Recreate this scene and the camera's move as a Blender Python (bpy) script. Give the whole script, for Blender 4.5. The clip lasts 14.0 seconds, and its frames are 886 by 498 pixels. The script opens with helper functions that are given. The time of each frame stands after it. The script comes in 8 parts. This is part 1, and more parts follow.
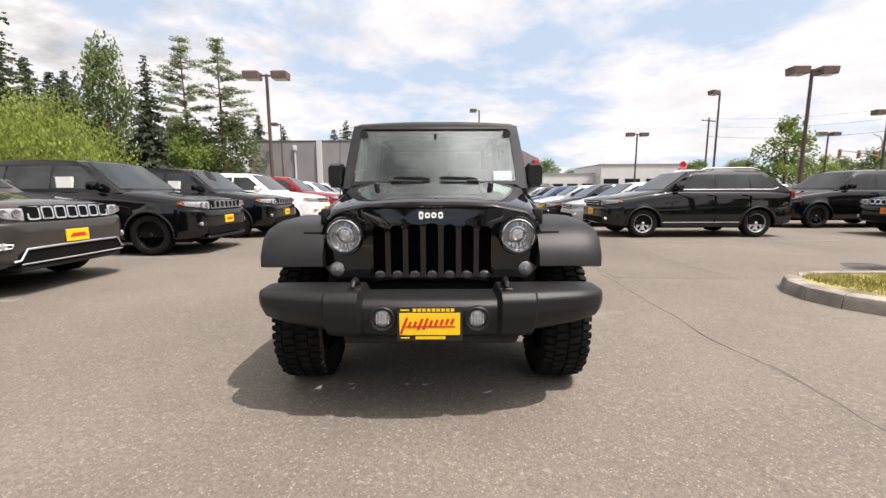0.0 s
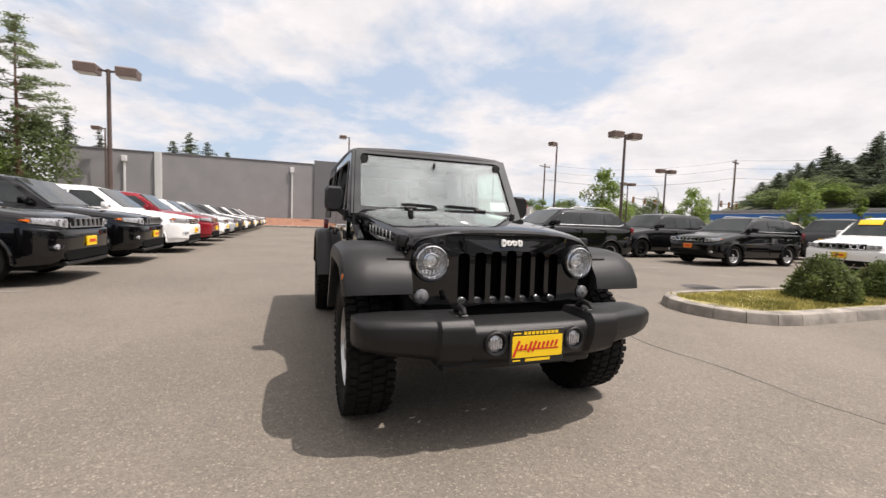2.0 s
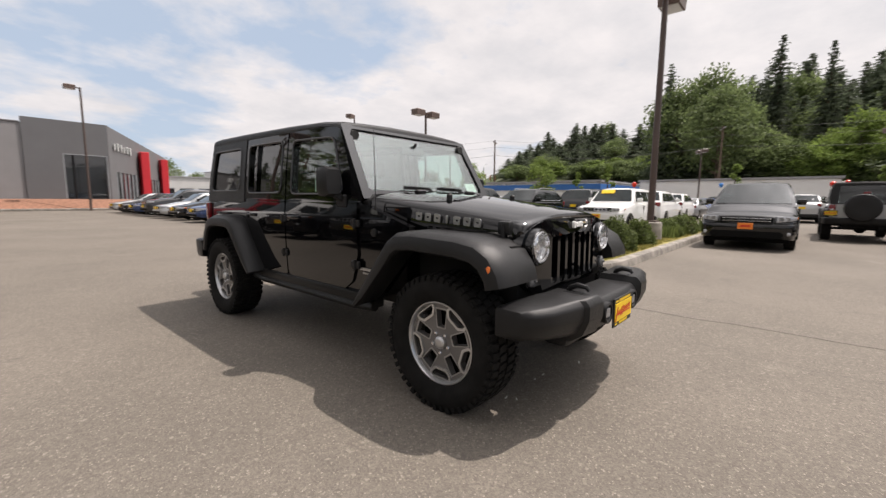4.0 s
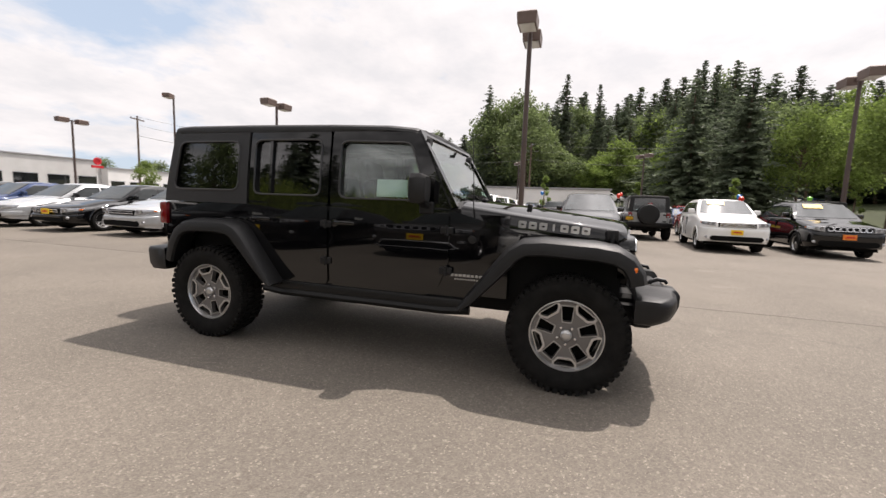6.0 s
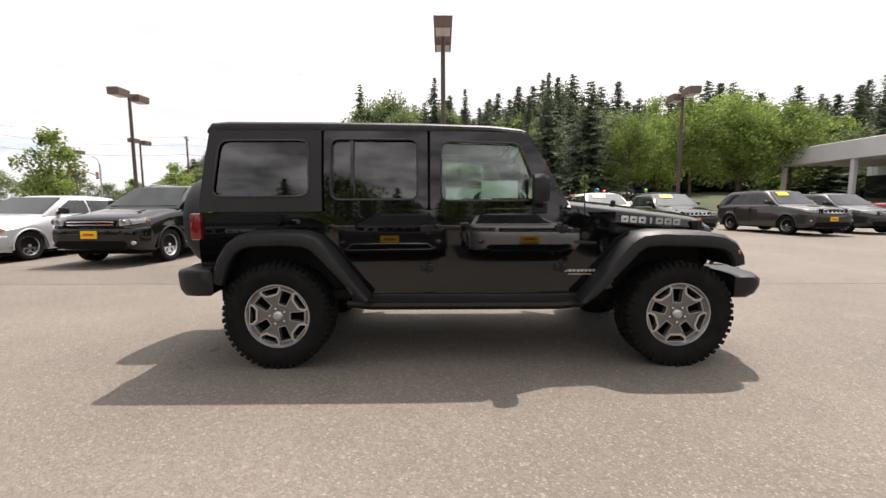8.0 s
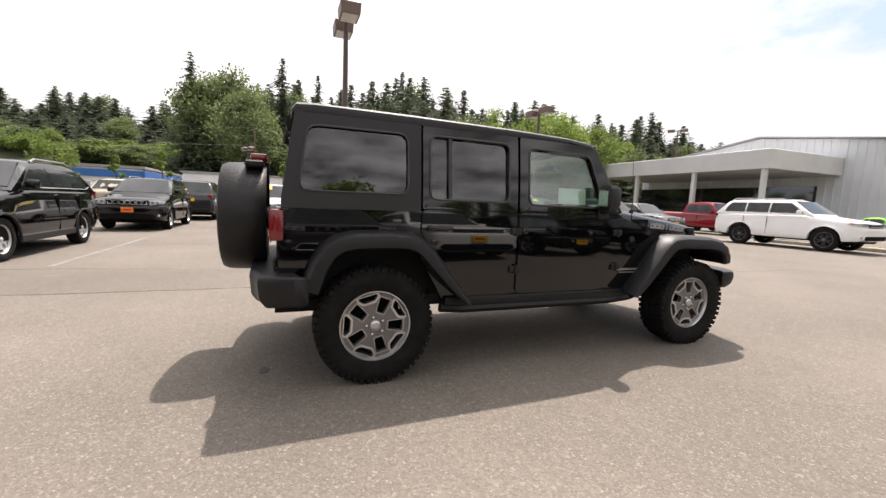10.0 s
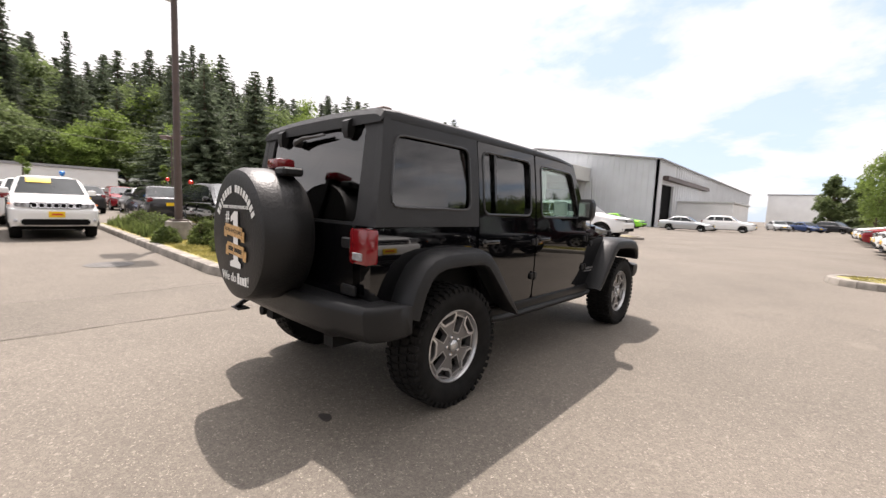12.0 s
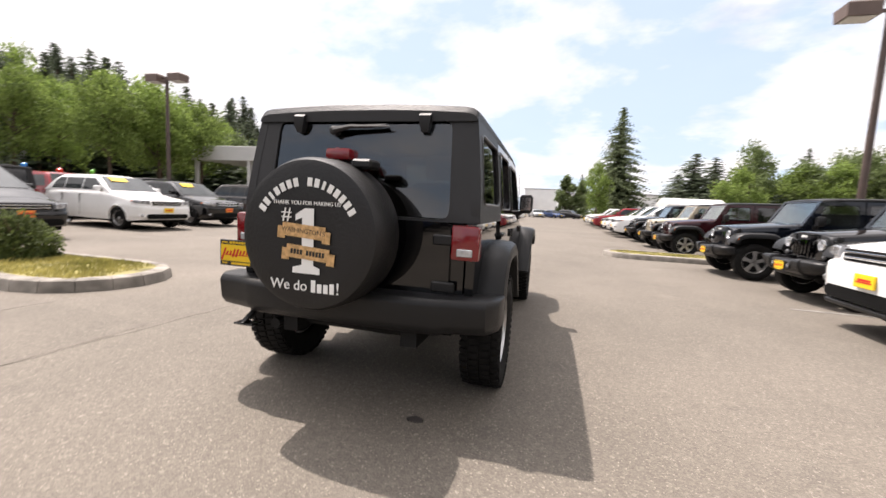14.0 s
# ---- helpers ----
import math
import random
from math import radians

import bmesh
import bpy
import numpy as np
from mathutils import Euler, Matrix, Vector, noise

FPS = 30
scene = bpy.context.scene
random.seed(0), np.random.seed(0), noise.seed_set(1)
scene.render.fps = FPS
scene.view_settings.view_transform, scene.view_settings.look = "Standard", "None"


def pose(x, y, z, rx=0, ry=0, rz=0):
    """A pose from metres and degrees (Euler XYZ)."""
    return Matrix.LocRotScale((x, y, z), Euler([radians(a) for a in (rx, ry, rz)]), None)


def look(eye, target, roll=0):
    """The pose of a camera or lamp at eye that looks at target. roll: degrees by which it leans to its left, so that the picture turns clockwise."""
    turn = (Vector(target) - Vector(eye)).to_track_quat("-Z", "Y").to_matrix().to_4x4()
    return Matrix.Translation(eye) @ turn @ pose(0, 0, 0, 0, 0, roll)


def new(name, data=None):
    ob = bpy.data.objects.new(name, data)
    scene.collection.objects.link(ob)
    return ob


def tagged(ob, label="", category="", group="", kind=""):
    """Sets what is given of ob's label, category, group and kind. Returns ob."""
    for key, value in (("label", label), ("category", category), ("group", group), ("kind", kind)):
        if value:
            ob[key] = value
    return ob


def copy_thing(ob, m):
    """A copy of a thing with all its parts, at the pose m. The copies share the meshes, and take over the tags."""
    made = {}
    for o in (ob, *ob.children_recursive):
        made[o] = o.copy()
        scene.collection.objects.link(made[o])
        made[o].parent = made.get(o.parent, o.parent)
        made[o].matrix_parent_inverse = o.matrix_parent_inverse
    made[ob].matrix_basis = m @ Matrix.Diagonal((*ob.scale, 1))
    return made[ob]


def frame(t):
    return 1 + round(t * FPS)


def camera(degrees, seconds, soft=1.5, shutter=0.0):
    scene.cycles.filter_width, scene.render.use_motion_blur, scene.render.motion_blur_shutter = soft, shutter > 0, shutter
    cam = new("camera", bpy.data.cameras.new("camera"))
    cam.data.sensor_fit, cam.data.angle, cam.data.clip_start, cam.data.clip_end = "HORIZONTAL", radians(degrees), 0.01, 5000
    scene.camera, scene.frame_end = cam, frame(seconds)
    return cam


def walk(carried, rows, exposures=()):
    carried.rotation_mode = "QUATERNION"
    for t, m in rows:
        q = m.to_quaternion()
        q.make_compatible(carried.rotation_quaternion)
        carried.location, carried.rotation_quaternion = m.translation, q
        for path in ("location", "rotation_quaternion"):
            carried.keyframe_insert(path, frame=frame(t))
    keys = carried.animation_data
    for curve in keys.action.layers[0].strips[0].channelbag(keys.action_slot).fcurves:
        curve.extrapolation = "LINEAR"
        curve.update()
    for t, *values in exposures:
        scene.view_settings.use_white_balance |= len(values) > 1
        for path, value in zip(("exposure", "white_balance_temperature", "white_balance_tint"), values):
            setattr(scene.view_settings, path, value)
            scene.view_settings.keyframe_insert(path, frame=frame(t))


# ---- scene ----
cam = camera(94.7, 14.0, soft=1.4, shutter=0.3)
PATH = [
    (0, (0.064, -4.06, 1.165), (0.064, -2.079, 0.888), -0.2),
    (0.5, (-0.107, -4.073, 1.167), (0.028, -2.094, 0.916), 0.3),
    (1, (-0.426, -4.11, 1.159), (-0.106, -2.154, 0.894), 2.4),
    (1.5, (-0.786, -4.022, 1.158), (-0.285, -2.094, 0.977), 1.2),
    (2, (-1.141, -3.923, 1.148), (-0.469, -2.044, 1.016), 2.0),
    (2.5, (-1.537, -3.749, 1.161), (-0.667, -1.956, 1.005), -0.8),
    (3, (-1.87, -3.433, 1.187), (-0.892, -1.703, 0.957), -0.5),
    (3.5, (-2.236, -3.234, 1.183), (-1.026, -1.661, 0.934), -0.2),
    (4, (-2.525, -2.946, 1.191), (-1.027, -1.642, 0.95), 0.5),
    (4.2, (-2.608, -2.819, 1.212), (-1.049, -1.588, 0.979), 1.0),
    (6.3, (-3.645, -1.21, 1.212), (-1.725, -0.702, 0.973), 0.8),
    (6.5, (-3.681, -1.032, 1.203), (-1.749, -0.582, 0.954), 0.0),
    (7, (-3.774, -0.608, 1.216), (-1.809, -0.315, 0.987), 1.6),
    (7.5, (-3.867, -0.174, 1.215), (-1.89, -0.05, 0.938), -0.6),
    (7.7, (-3.847, -0.002, 1.189), (-1.864, 0.076, 0.944), -0.5),
    (9.8, (-3.515, 1.893, 1.211), (-1.648, 1.221, 0.962), 2.0),
    (10, (-3.484, 2.044, 1.213), (-1.635, 1.314, 0.991), 2.3),
    (10.5, (-3.306, 2.423, 1.222), (-1.536, 1.526, 0.976), 1.7),
    (11, (-3.16, 2.817, 1.214), (-1.533, 1.674, 0.994), 0.8),
    (11.5, (-2.888, 3.163, 1.223), (-1.405, 1.846, 0.963), 0.7),
    (12, (-2.537, 3.424, 1.272), (-1.19, 1.96, 1.07), 2.5),
    (12.5, (-2.237, 3.698, 1.265), (-1.097, 2.073, 1.018), 2.0),
    (13, (-1.865, 3.907, 1.25), (-0.836, 2.214, 0.977), 1.7),
    (13.5, (-1.538, 4.154, 1.238), (-0.7, 2.351, 1.018), 2.9),
    (13.8, (-1.337, 4.27, 1.233), (-0.688, 2.396, 0.976), 3.8),
    (14, (-1.173, 4.316, 1.242), (-0.662, 2.393, 1.032), 2.9),
]
walk(cam, [(row[0], look(*row[1:])) for row in PATH], [(0.0, 0.41, 6750, 16), (2.0, 0.24, 6750, 16), (4.0, 0.12, 6750, 16), (6.5, 0.36, 6750, 16), (10.5, 0.64, 6750, 17), (14.0, 0.66, 6750, 17)])

# ---- sky and sun ----
SUN = Vector((0.718, -0.41, 1.74)).normalized()
world = bpy.data.worlds.new("world")
scene.world = world
world.use_nodes = True
wt = world.node_tree
wt.nodes.clear()
w_out = wt.nodes.new("ShaderNodeOutputWorld")
w_bg = wt.nodes.new("ShaderNodeBackground")
w_sky = wt.nodes.new("ShaderNodeTexSky")
w_sky.sky_type = "NISHITA"
w_sky.sun_disc = False
w_sky.sun_elevation = math.asin(SUN.z)
w_sky.sun_rotation = math.atan2(SUN.x, SUN.y)
w_sky.dust_density = 1.0
w_sky.ozone_density = 1.5
# broken cloud over the blue: two sizes of noise on the flattened dome
w_co = wt.nodes.new("ShaderNodeTexCoord")
w_sep = wt.nodes.new("ShaderNodeSeparateXYZ")
wt.links.new(w_co.outputs["Generated"], w_sep.inputs[0])
w_up = wt.nodes.new("ShaderNodeMath")
w_up.operation = "ADD"
w_up.inputs[1].default_value = 0.22
w_abs = wt.nodes.new("ShaderNodeMath")
w_abs.operation = "ABSOLUTE"
wt.links.new(w_sep.outputs[2], w_abs.inputs[0])
wt.links.new(w_abs.outputs[0], w_up.inputs[0])
w_div = []
for axis in (0, 1):
    d = wt.nodes.new("ShaderNodeMath")
    d.operation = "DIVIDE"
    wt.links.new(w_sep.outputs[axis], d.inputs[0])
    wt.links.new(w_up.outputs[0], d.inputs[1])
    w_div.append(d)
w_flat = wt.nodes.new("ShaderNodeCombineXYZ")
wt.links.new(w_div[0].outputs[0], w_flat.inputs[0])
wt.links.new(w_div[1].outputs[0], w_flat.inputs[1])
w_n = wt.nodes.new("ShaderNodeTexNoise")
w_n.inputs["Scale"].default_value = 1.1
w_n.inputs["Detail"].default_value = 8
w_n.inputs["Roughness"].default_value = 0.58
w_n.inputs["Distortion"].default_value = 0.1
wt.links.new(w_flat.outputs[0], w_n.inputs["Vector"])
# cover thickens over east and west and breaks up to north and south
w_dot = wt.nodes.new("ShaderNodeMath")
w_dot.operation = "MULTIPLY"
wt.links.new(w_sep.outputs[1], w_dot.inputs[0])
wt.links.new(w_sep.outputs[1], w_dot.inputs[1])
w_bias = wt.nodes.new("ShaderNodeMath")
w_bias.operation = "MULTIPLY_ADD"
w_bias.inputs[1].default_value = -0.22
w_bias.inputs[2].default_value = 0.17
wt.links.new(w_dot.outputs[0], w_bias.inputs[0])
w_add = wt.nodes.new("ShaderNodeMath")
w_add.operation = "ADD"
wt.links.new(w_n.outputs["Fac"], w_add.inputs[0])
wt.links.new(w_bias.outputs[0], w_add.inputs[1])
w_ramp = wt.nodes.new("ShaderNodeValToRGB")
w_ramp.color_ramp.elements[0].position = 0.41
w_ramp.color_ramp.elements[1].position = 0.53
w_ramp.color_ramp.elements[0].color = (0.06, 0.06, 0.06, 1)
wt.links.new(w_add.outputs[0], w_ramp.inputs[0])
w_n2 = wt.nodes.new("ShaderNodeTexNoise")
w_n2.inputs["Scale"].default_value = 2.6
w_n2.inputs["Detail"].default_value = 7
w_n2.inputs["Roughness"].default_value = 0.6
wt.links.new(w_flat.outputs[0], w_n2.inputs["Vector"])


def cloud_tones(dim, bright):
    ramp = wt.nodes.new("ShaderNodeValToRGB")
    ramp.color_ramp.elements[0].position = 0.36
    ramp.color_ramp.elements[1].position = 0.64
    ramp.color_ramp.elements[0].color = (dim * 0.95, dim * 0.975, dim, 1)
    ramp.color_ramp.elements[1].color = (bright, bright, bright, 1)
    wt.links.new(w_n2.outputs["Fac"], ramp.inputs[0])
    return ramp


# towards the eastern horizon the clouds merge; overhead and to the west they break into light and shade
w_high = wt.nodes.new("ShaderNodeMapRange")
w_high.inputs["From Min"].default_value = 0.40
w_high.inputs["From Max"].default_value = 0.72
w_lean = wt.nodes.new("ShaderNodeMath")
w_lean.operation = "MULTIPLY_ADD"
w_lean.inputs[1].default_value = -0.5
wt.links.new(w_sep.outputs[0], w_lean.inputs[0])
wt.links.new(w_abs.outputs[0], w_lean.inputs[2])
wt.links.new(w_lean.outputs[0], w_high.inputs["Value"])
w_cc = wt.nodes.new("ShaderNodeMixRGB")
wt.links.new(w_high.outputs[0], w_cc.inputs[0])
wt.links.new(cloud_tones(9.6, 11.0).outputs[0], w_cc.inputs[1])
wt.links.new(cloud_tones(3.2, 15.0).outputs[0], w_cc.inputs[2])
w_mix = wt.nodes.new("ShaderNodeMixRGB")
wt.links.new(w_ramp.outputs["Color"], w_mix.inputs[0])
# thin haze whitens and lifts the blue
w_haze = wt.nodes.new("ShaderNodeMixRGB")
w_haze.inputs[0].default_value = 0.65
w_haze.inputs[2].default_value = (7.6, 9.7, 12.0, 1)
wt.links.new(w_sky.outputs[0], w_haze.inputs[1])
wt.links.new(w_haze.outputs[0], w_mix.inputs[1])
# bright veil of cloud round the sun
w_sd = wt.nodes.new("ShaderNodeVectorMath")
w_sd.operation = "DOT_PRODUCT"
w_sd.inputs[1].default_value = SUN
wt.links.new(w_co.outputs["Generated"], w_sd.inputs[0])
w_pos = wt.nodes.new("ShaderNodeMath")
w_pos.operation = "MAXIMUM"
w_pos.inputs[1].default_value = 0.0
wt.links.new(w_sd.outputs["Value"], w_pos.inputs[0])
w_pow = wt.nodes.new("ShaderNodeMath")
w_pow.operation = "POWER"
w_pow.inputs[1].default_value = 10.0
wt.links.new(w_pos.outputs[0], w_pow.inputs[0])
w_gain = wt.nodes.new("ShaderNodeMath")
w_gain.operation = "MULTIPLY_ADD"
w_gain.inputs[1].default_value = 4.6
w_gain.inputs[2].default_value = 1.0
wt.links.new(w_pow.outputs[0], w_gain.inputs[0])
w_lit = wt.nodes.new("ShaderNodeVectorMath")
w_lit.operation = "SCALE"
wt.links.new(w_cc.outputs[0], w_lit.inputs[0])
wt.links.new(w_gain.outputs[0], w_lit.inputs["Scale"])
wt.links.new(w_lit.outputs[0], w_mix.inputs[2])
wt.links.new(w_mix.outputs[0], w_bg.inputs[0])
w_bg.inputs[1].default_value = 0.074
wt.links.new(w_bg.outputs[0], w_out.inputs[0])

sun = new("sun", bpy.data.lights.new("sun", "SUN"))
sun.data.energy = 4.35
sun.data.angle = radians(0.6)
sun.data.color = (1.0, 0.95, 0.88)
sun.matrix_world = look(SUN * 60, (0, 0, 0))

# ---- materials ----
def surface(name, base, rough=0.5, metal=0.0, var=0.12, scale=3.0, bump=0.0, bump_scale=80.0, coat=0.0, tint=None, island=0.0, spec=0.5, rough_var=0.0, coat_ior=1.5):
    """A plain painted, moulded or worn surface: two sizes of uneven colour, and relief."""
    m = bpy.data.materials.new(name)
    m.use_nodes = True
    nt = m.node_tree
    b = nt.nodes["Principled BSDF"]
    b.inputs["Roughness"].default_value = rough
    b.inputs["Metallic"].default_value = metal
    b.inputs["Coat Weight"].default_value = coat
    b.inputs["Coat Roughness"].default_value = 0.03
    b.inputs["Coat IOR"].default_value = coat_ior
    b.inputs["Specular IOR Level"].default_value = spec
    co = nt.nodes.new("ShaderNodeTexCoord")
    big = nt.nodes.new("ShaderNodeTexNoise")
    big.inputs["Scale"].default_value = scale
    big.inputs["Detail"].default_value = 5
    nt.links.new(co.outputs["Object"], big.inputs["Vector"])
    ramp = nt.nodes.new("ShaderNodeValToRGB")
    lo = [c * (1 - var) for c in base]
    hi = [min(1, c * (1 + var)) for c in (tint or base)]
    ramp.color_ramp.elements[0].color = (*lo, 1)
    ramp.color_ramp.elements[1].color = (*hi, 1)
    ramp.color_ramp.elements[0].position = 0.3
    ramp.color_ramp.elements[1].position = 0.7
    nt.links.new(big.outputs["Fac"], ramp.inputs[0])
    col = ramp.outputs[0]
    if island:
        geo = nt.nodes.new("ShaderNodeNewGeometry")
        info = nt.nodes.new("ShaderNodeObjectInfo")
        add = nt.nodes.new("ShaderNodeMath")
        add.operation = "ADD"
        nt.links.new(geo.outputs["Random Per Island"], add.inputs[0])
        nt.links.new(info.outputs["Random"], add.inputs[1])
        mr = nt.nodes.new("ShaderNodeMapRange")
        mr.inputs["From Max"].default_value = 2.0
        mr.inputs["To Min"].default_value = 1 - island
        mr.inputs["To Max"].default_value = 1 + island
        nt.links.new(add.outputs[0], mr.inputs["Value"])
        mul = nt.nodes.new("ShaderNodeVectorMath")
        mul.operation = "SCALE"
        nt.links.new(col, mul.inputs[0])
        nt.links.new(mr.outputs[0], mul.inputs["Scale"])
        col = mul.outputs[0]
    nt.links.new(col, b.inputs["Base Color"])
    if rough_var:
        rr = nt.nodes.new("ShaderNodeMapRange")
        rr.inputs["To Min"].default_value = rough - rough_var
        rr.inputs["To Max"].default_value = rough + rough_var
        nt.links.new(big.outputs["Fac"], rr.inputs["Value"])
        nt.links.new(rr.outputs[0], b.inputs["Roughness"])
    if bump:
        fine = nt.nodes.new("ShaderNodeTexNoise")
        fine.inputs["Scale"].default_value = bump_scale
        fine.inputs["Detail"].default_value = 3
        nt.links.new(co.outputs["Object"], fine.inputs["Vector"])
        bp = nt.nodes.new("ShaderNodeBump")
        bp.inputs["Strength"].default_value = bump
        bp.inputs["Distance"].default_value = 0.01
        nt.links.new(fine.outputs["Fac"], bp.inputs["Height"])
        nt.links.new(bp.outputs[0], b.inputs["Normal"])
    return m


def glass(name, tint, head_on=0.04):
    """Pane: clear or tinted to look through, with a mirror gloss that grows towards grazing view."""
    m = bpy.data.materials.new(name)
    m.use_nodes = True
    nt = m.node_tree
    nt.nodes.clear()
    out = nt.nodes.new("ShaderNodeOutputMaterial")
    tr = nt.nodes.new("ShaderNodeBsdfTransparent")
    tr.inputs[0].default_value = (*tint, 1)
    gl = nt.nodes.new("ShaderNodeBsdfGlossy")
    gl.inputs["Roughness"].default_value = 0.01
    lw = nt.nodes.new("ShaderNodeLayerWeight")
    lw.inputs["Blend"].default_value = 0.5
    steep = nt.nodes.new("ShaderNodeMath")
    steep.operation = "POWER"
    steep.inputs[1].default_value = 3.8
    nt.links.new(lw.outputs["Facing"], steep.inputs[0])
    gloss = nt.nodes.new("ShaderNodeMath")
    gloss.operation = "MULTIPLY_ADD"
    gloss.inputs[1].default_value = 1 - head_on
    gloss.inputs[2].default_value = head_on
    nt.links.new(steep.outputs[0], gloss.inputs[0])
    mix = nt.nodes.new("ShaderNodeMixShader")
    nt.links.new(gloss.outputs[0], mix.inputs[0])
    nt.links.new(tr.outputs[0], mix.inputs[1])
    nt.links.new(gl.outputs[0], mix.inputs[2])
    nt.links.new(mix.outputs[0], out.inputs[0])
    return m


def foliage(name, base, tint, scale=0.6, island=0.45):
    """Leaves: uneven green, partly letting the light through."""
    m = surface(name, base, 0.65, var=0.3, scale=scale, island=island, tint=tint, spec=0.25)
    nt = m.node_tree
    b = nt.nodes["Principled BSDF"]
    out = nt.nodes["Material Output"]
    tl = nt.nodes.new("ShaderNodeBsdfTranslucent")
    nt.links.new(b.inputs["Base Color"].links[0].from_socket, tl.inputs[0])
    mix = nt.nodes.new("ShaderNodeMixShader")
    mix.inputs[0].default_value = 0.48
    nt.links.new(b.outputs[0], mix.inputs[1])
    nt.links.new(tl.outputs[0], mix.inputs[2])
    nt.links.new(mix.outputs[0], out.inputs[0])
    return m


def asphalt_material(name="asphalt", tone=1.0):
    m = bpy.data.materials.new(name)
    m.use_nodes = True
    nt = m.node_tree
    b = nt.nodes["Principled BSDF"]
    b.inputs["Roughness"].default_value = 0.85
    b.inputs["Specular IOR Level"].default_value = 0.3
    co = nt.nodes.new("ShaderNodeTexCoord")

    def nz(scale, detail=4, rough=0.5):
        n = nt.nodes.new("ShaderNodeTexNoise")
        n.inputs["Scale"].default_value = scale
        n.inputs["Detail"].default_value = detail
        n.inputs["Roughness"].default_value = rough
        nt.links.new(co.outputs["Object"], n.inputs["Vector"])
        return n.outputs["Fac"]

    def mix(kind, fac, a, c):
        x = nt.nodes.new("ShaderNodeMixRGB")
        x.blend_type = kind
        for i, v in enumerate((fac, a, c)):
            if hasattr(v, "is_linked"):
                nt.links.new(v, x.inputs[i])
            else:
                x.inputs[i].default_value = v if i == 0 else (*v, 1)
        return x.outputs[0]

    def ramp(src, p0, p1, c0=(0, 0, 0), c1=(1, 1, 1)):
        r = nt.nodes.new("ShaderNodeValToRGB")
        r.color_ramp.elements[0].position, r.color_ramp.elements[1].position = p0, p1
        r.color_ramp.elements[0].color, r.color_ramp.elements[1].color = (*c0, 1), (*c1, 1)
        nt.links.new(src, r.inputs[0])
        return r.outputs[0]

    base = ramp(nz(0.35, 6, 0.6), 0.3, 0.7, (0.166, 0.152, 0.135), (0.236, 0.215, 0.191))
    base = mix("MIX", ramp(nz(1.7, 6, 0.65), 0.58, 0.75), base, (0.165, 0.152, 0.137))
    base = mix("MIX", ramp(nz(0.9, 3), 0.66, 0.74), base, (0.245, 0.225, 0.2))
    # aggregate: pale and dark chips
    vor = nt.nodes.new("ShaderNodeTexVoronoi")
    vor.inputs["Scale"].default_value = 150
    nt.links.new(co.outputs["Object"], vor.inputs["Vector"])
    sep = nt.nodes.new("ShaderNodeSeparateXYZ")
    nt.links.new(vor.outputs["Color"], sep.inputs[0])
    base = mix("MULTIPLY", 1.0, base, ramp(sep.outputs[0], 0.0, 1.0, (0.80, 0.80, 0.80), (1.16, 1.16, 1.16)))
    base = mix("MIX", ramp(sep.outputs[1], 0.965, 0.975), base, (0.36, 0.335, 0.30))
    base = mix("MULTIPLY", 1.0, base, ramp(nz(420, 2), 0.3, 0.7, (0.8, 0.8, 0.8), (1.15, 1.15, 1.15)))
    # coarser stones, a few of them pale
    stone = nt.nodes.new("ShaderNodeTexVoronoi")
    stone.inputs["Scale"].default_value = 62
    nt.links.new(co.outputs["Object"], stone.inputs["Vector"])
    ssep = nt.nodes.new("ShaderNodeSeparateXYZ")
    nt.links.new(stone.outputs["Color"], ssep.inputs[0])
    base = mix("MULTIPLY", 1.0, base, ramp(ssep.outputs[0], 0.0, 1.0, (0.86, 0.855, 0.85), (1.08, 1.08, 1.08)))
    base = mix("MIX", ramp(ssep.outputs[1], 0.982, 0.988, (0, 0, 0), (0.55, 0.55, 0.55)), base, (0.34, 0.32, 0.285))
    # fine cracks along the edges of large cells, in patches
    cr = nt.nodes.new("ShaderNodeTexVoronoi")
    cr.feature = "DISTANCE_TO_EDGE"
    cr.inputs["Scale"].default_value = 0.33
    warp = nt.nodes.new("ShaderNodeTexNoise")
    warp.inputs["Scale"].default_value = 1.3
    warp.inputs["Detail"].default_value = 5
    nt.links.new(co.outputs["Object"], warp.inputs["Vector"])
    va = nt.nodes.new("ShaderNodeVectorMath")
    va.operation = "MULTIPLY_ADD"
    va.inputs[1].default_value = (0.7, 0.7, 0.0)
    nt.links.new(warp.outputs["Color"], va.inputs[0])
    nt.links.new(co.outputs["Object"], va.inputs[2])
    nt.links.new(va.outputs[0], cr.inputs["Vector"])
    crack = ramp(cr.outputs["Distance"], 0.001, 0.003, (1, 1, 1), (0, 0, 0))
    some = ramp(nz(0.12, 2), 0.6, 0.7, (0, 0, 0), (0.6, 0.6, 0.6))
    crk = mix("MULTIPLY", 1.0, crack, some)
    base = mix("MIX", crk, base, (0.09, 0.085, 0.08))
    base = mix("MULTIPLY", 1.0, base, (tone * 1.01, tone * 0.973, tone * 0.92))
    nt.links.new(base, b.inputs["Base Color"])
    bp = nt.nodes.new("ShaderNodeBump")
    bp.inputs["Strength"].default_value = 0.35
    bp.inputs["Distance"].default_value = 0.004
    nt.links.new(vor.outputs["Distance"], bp.inputs["Height"])
    nt.links.new(bp.outputs[0], b.inputs["Normal"])
    return m


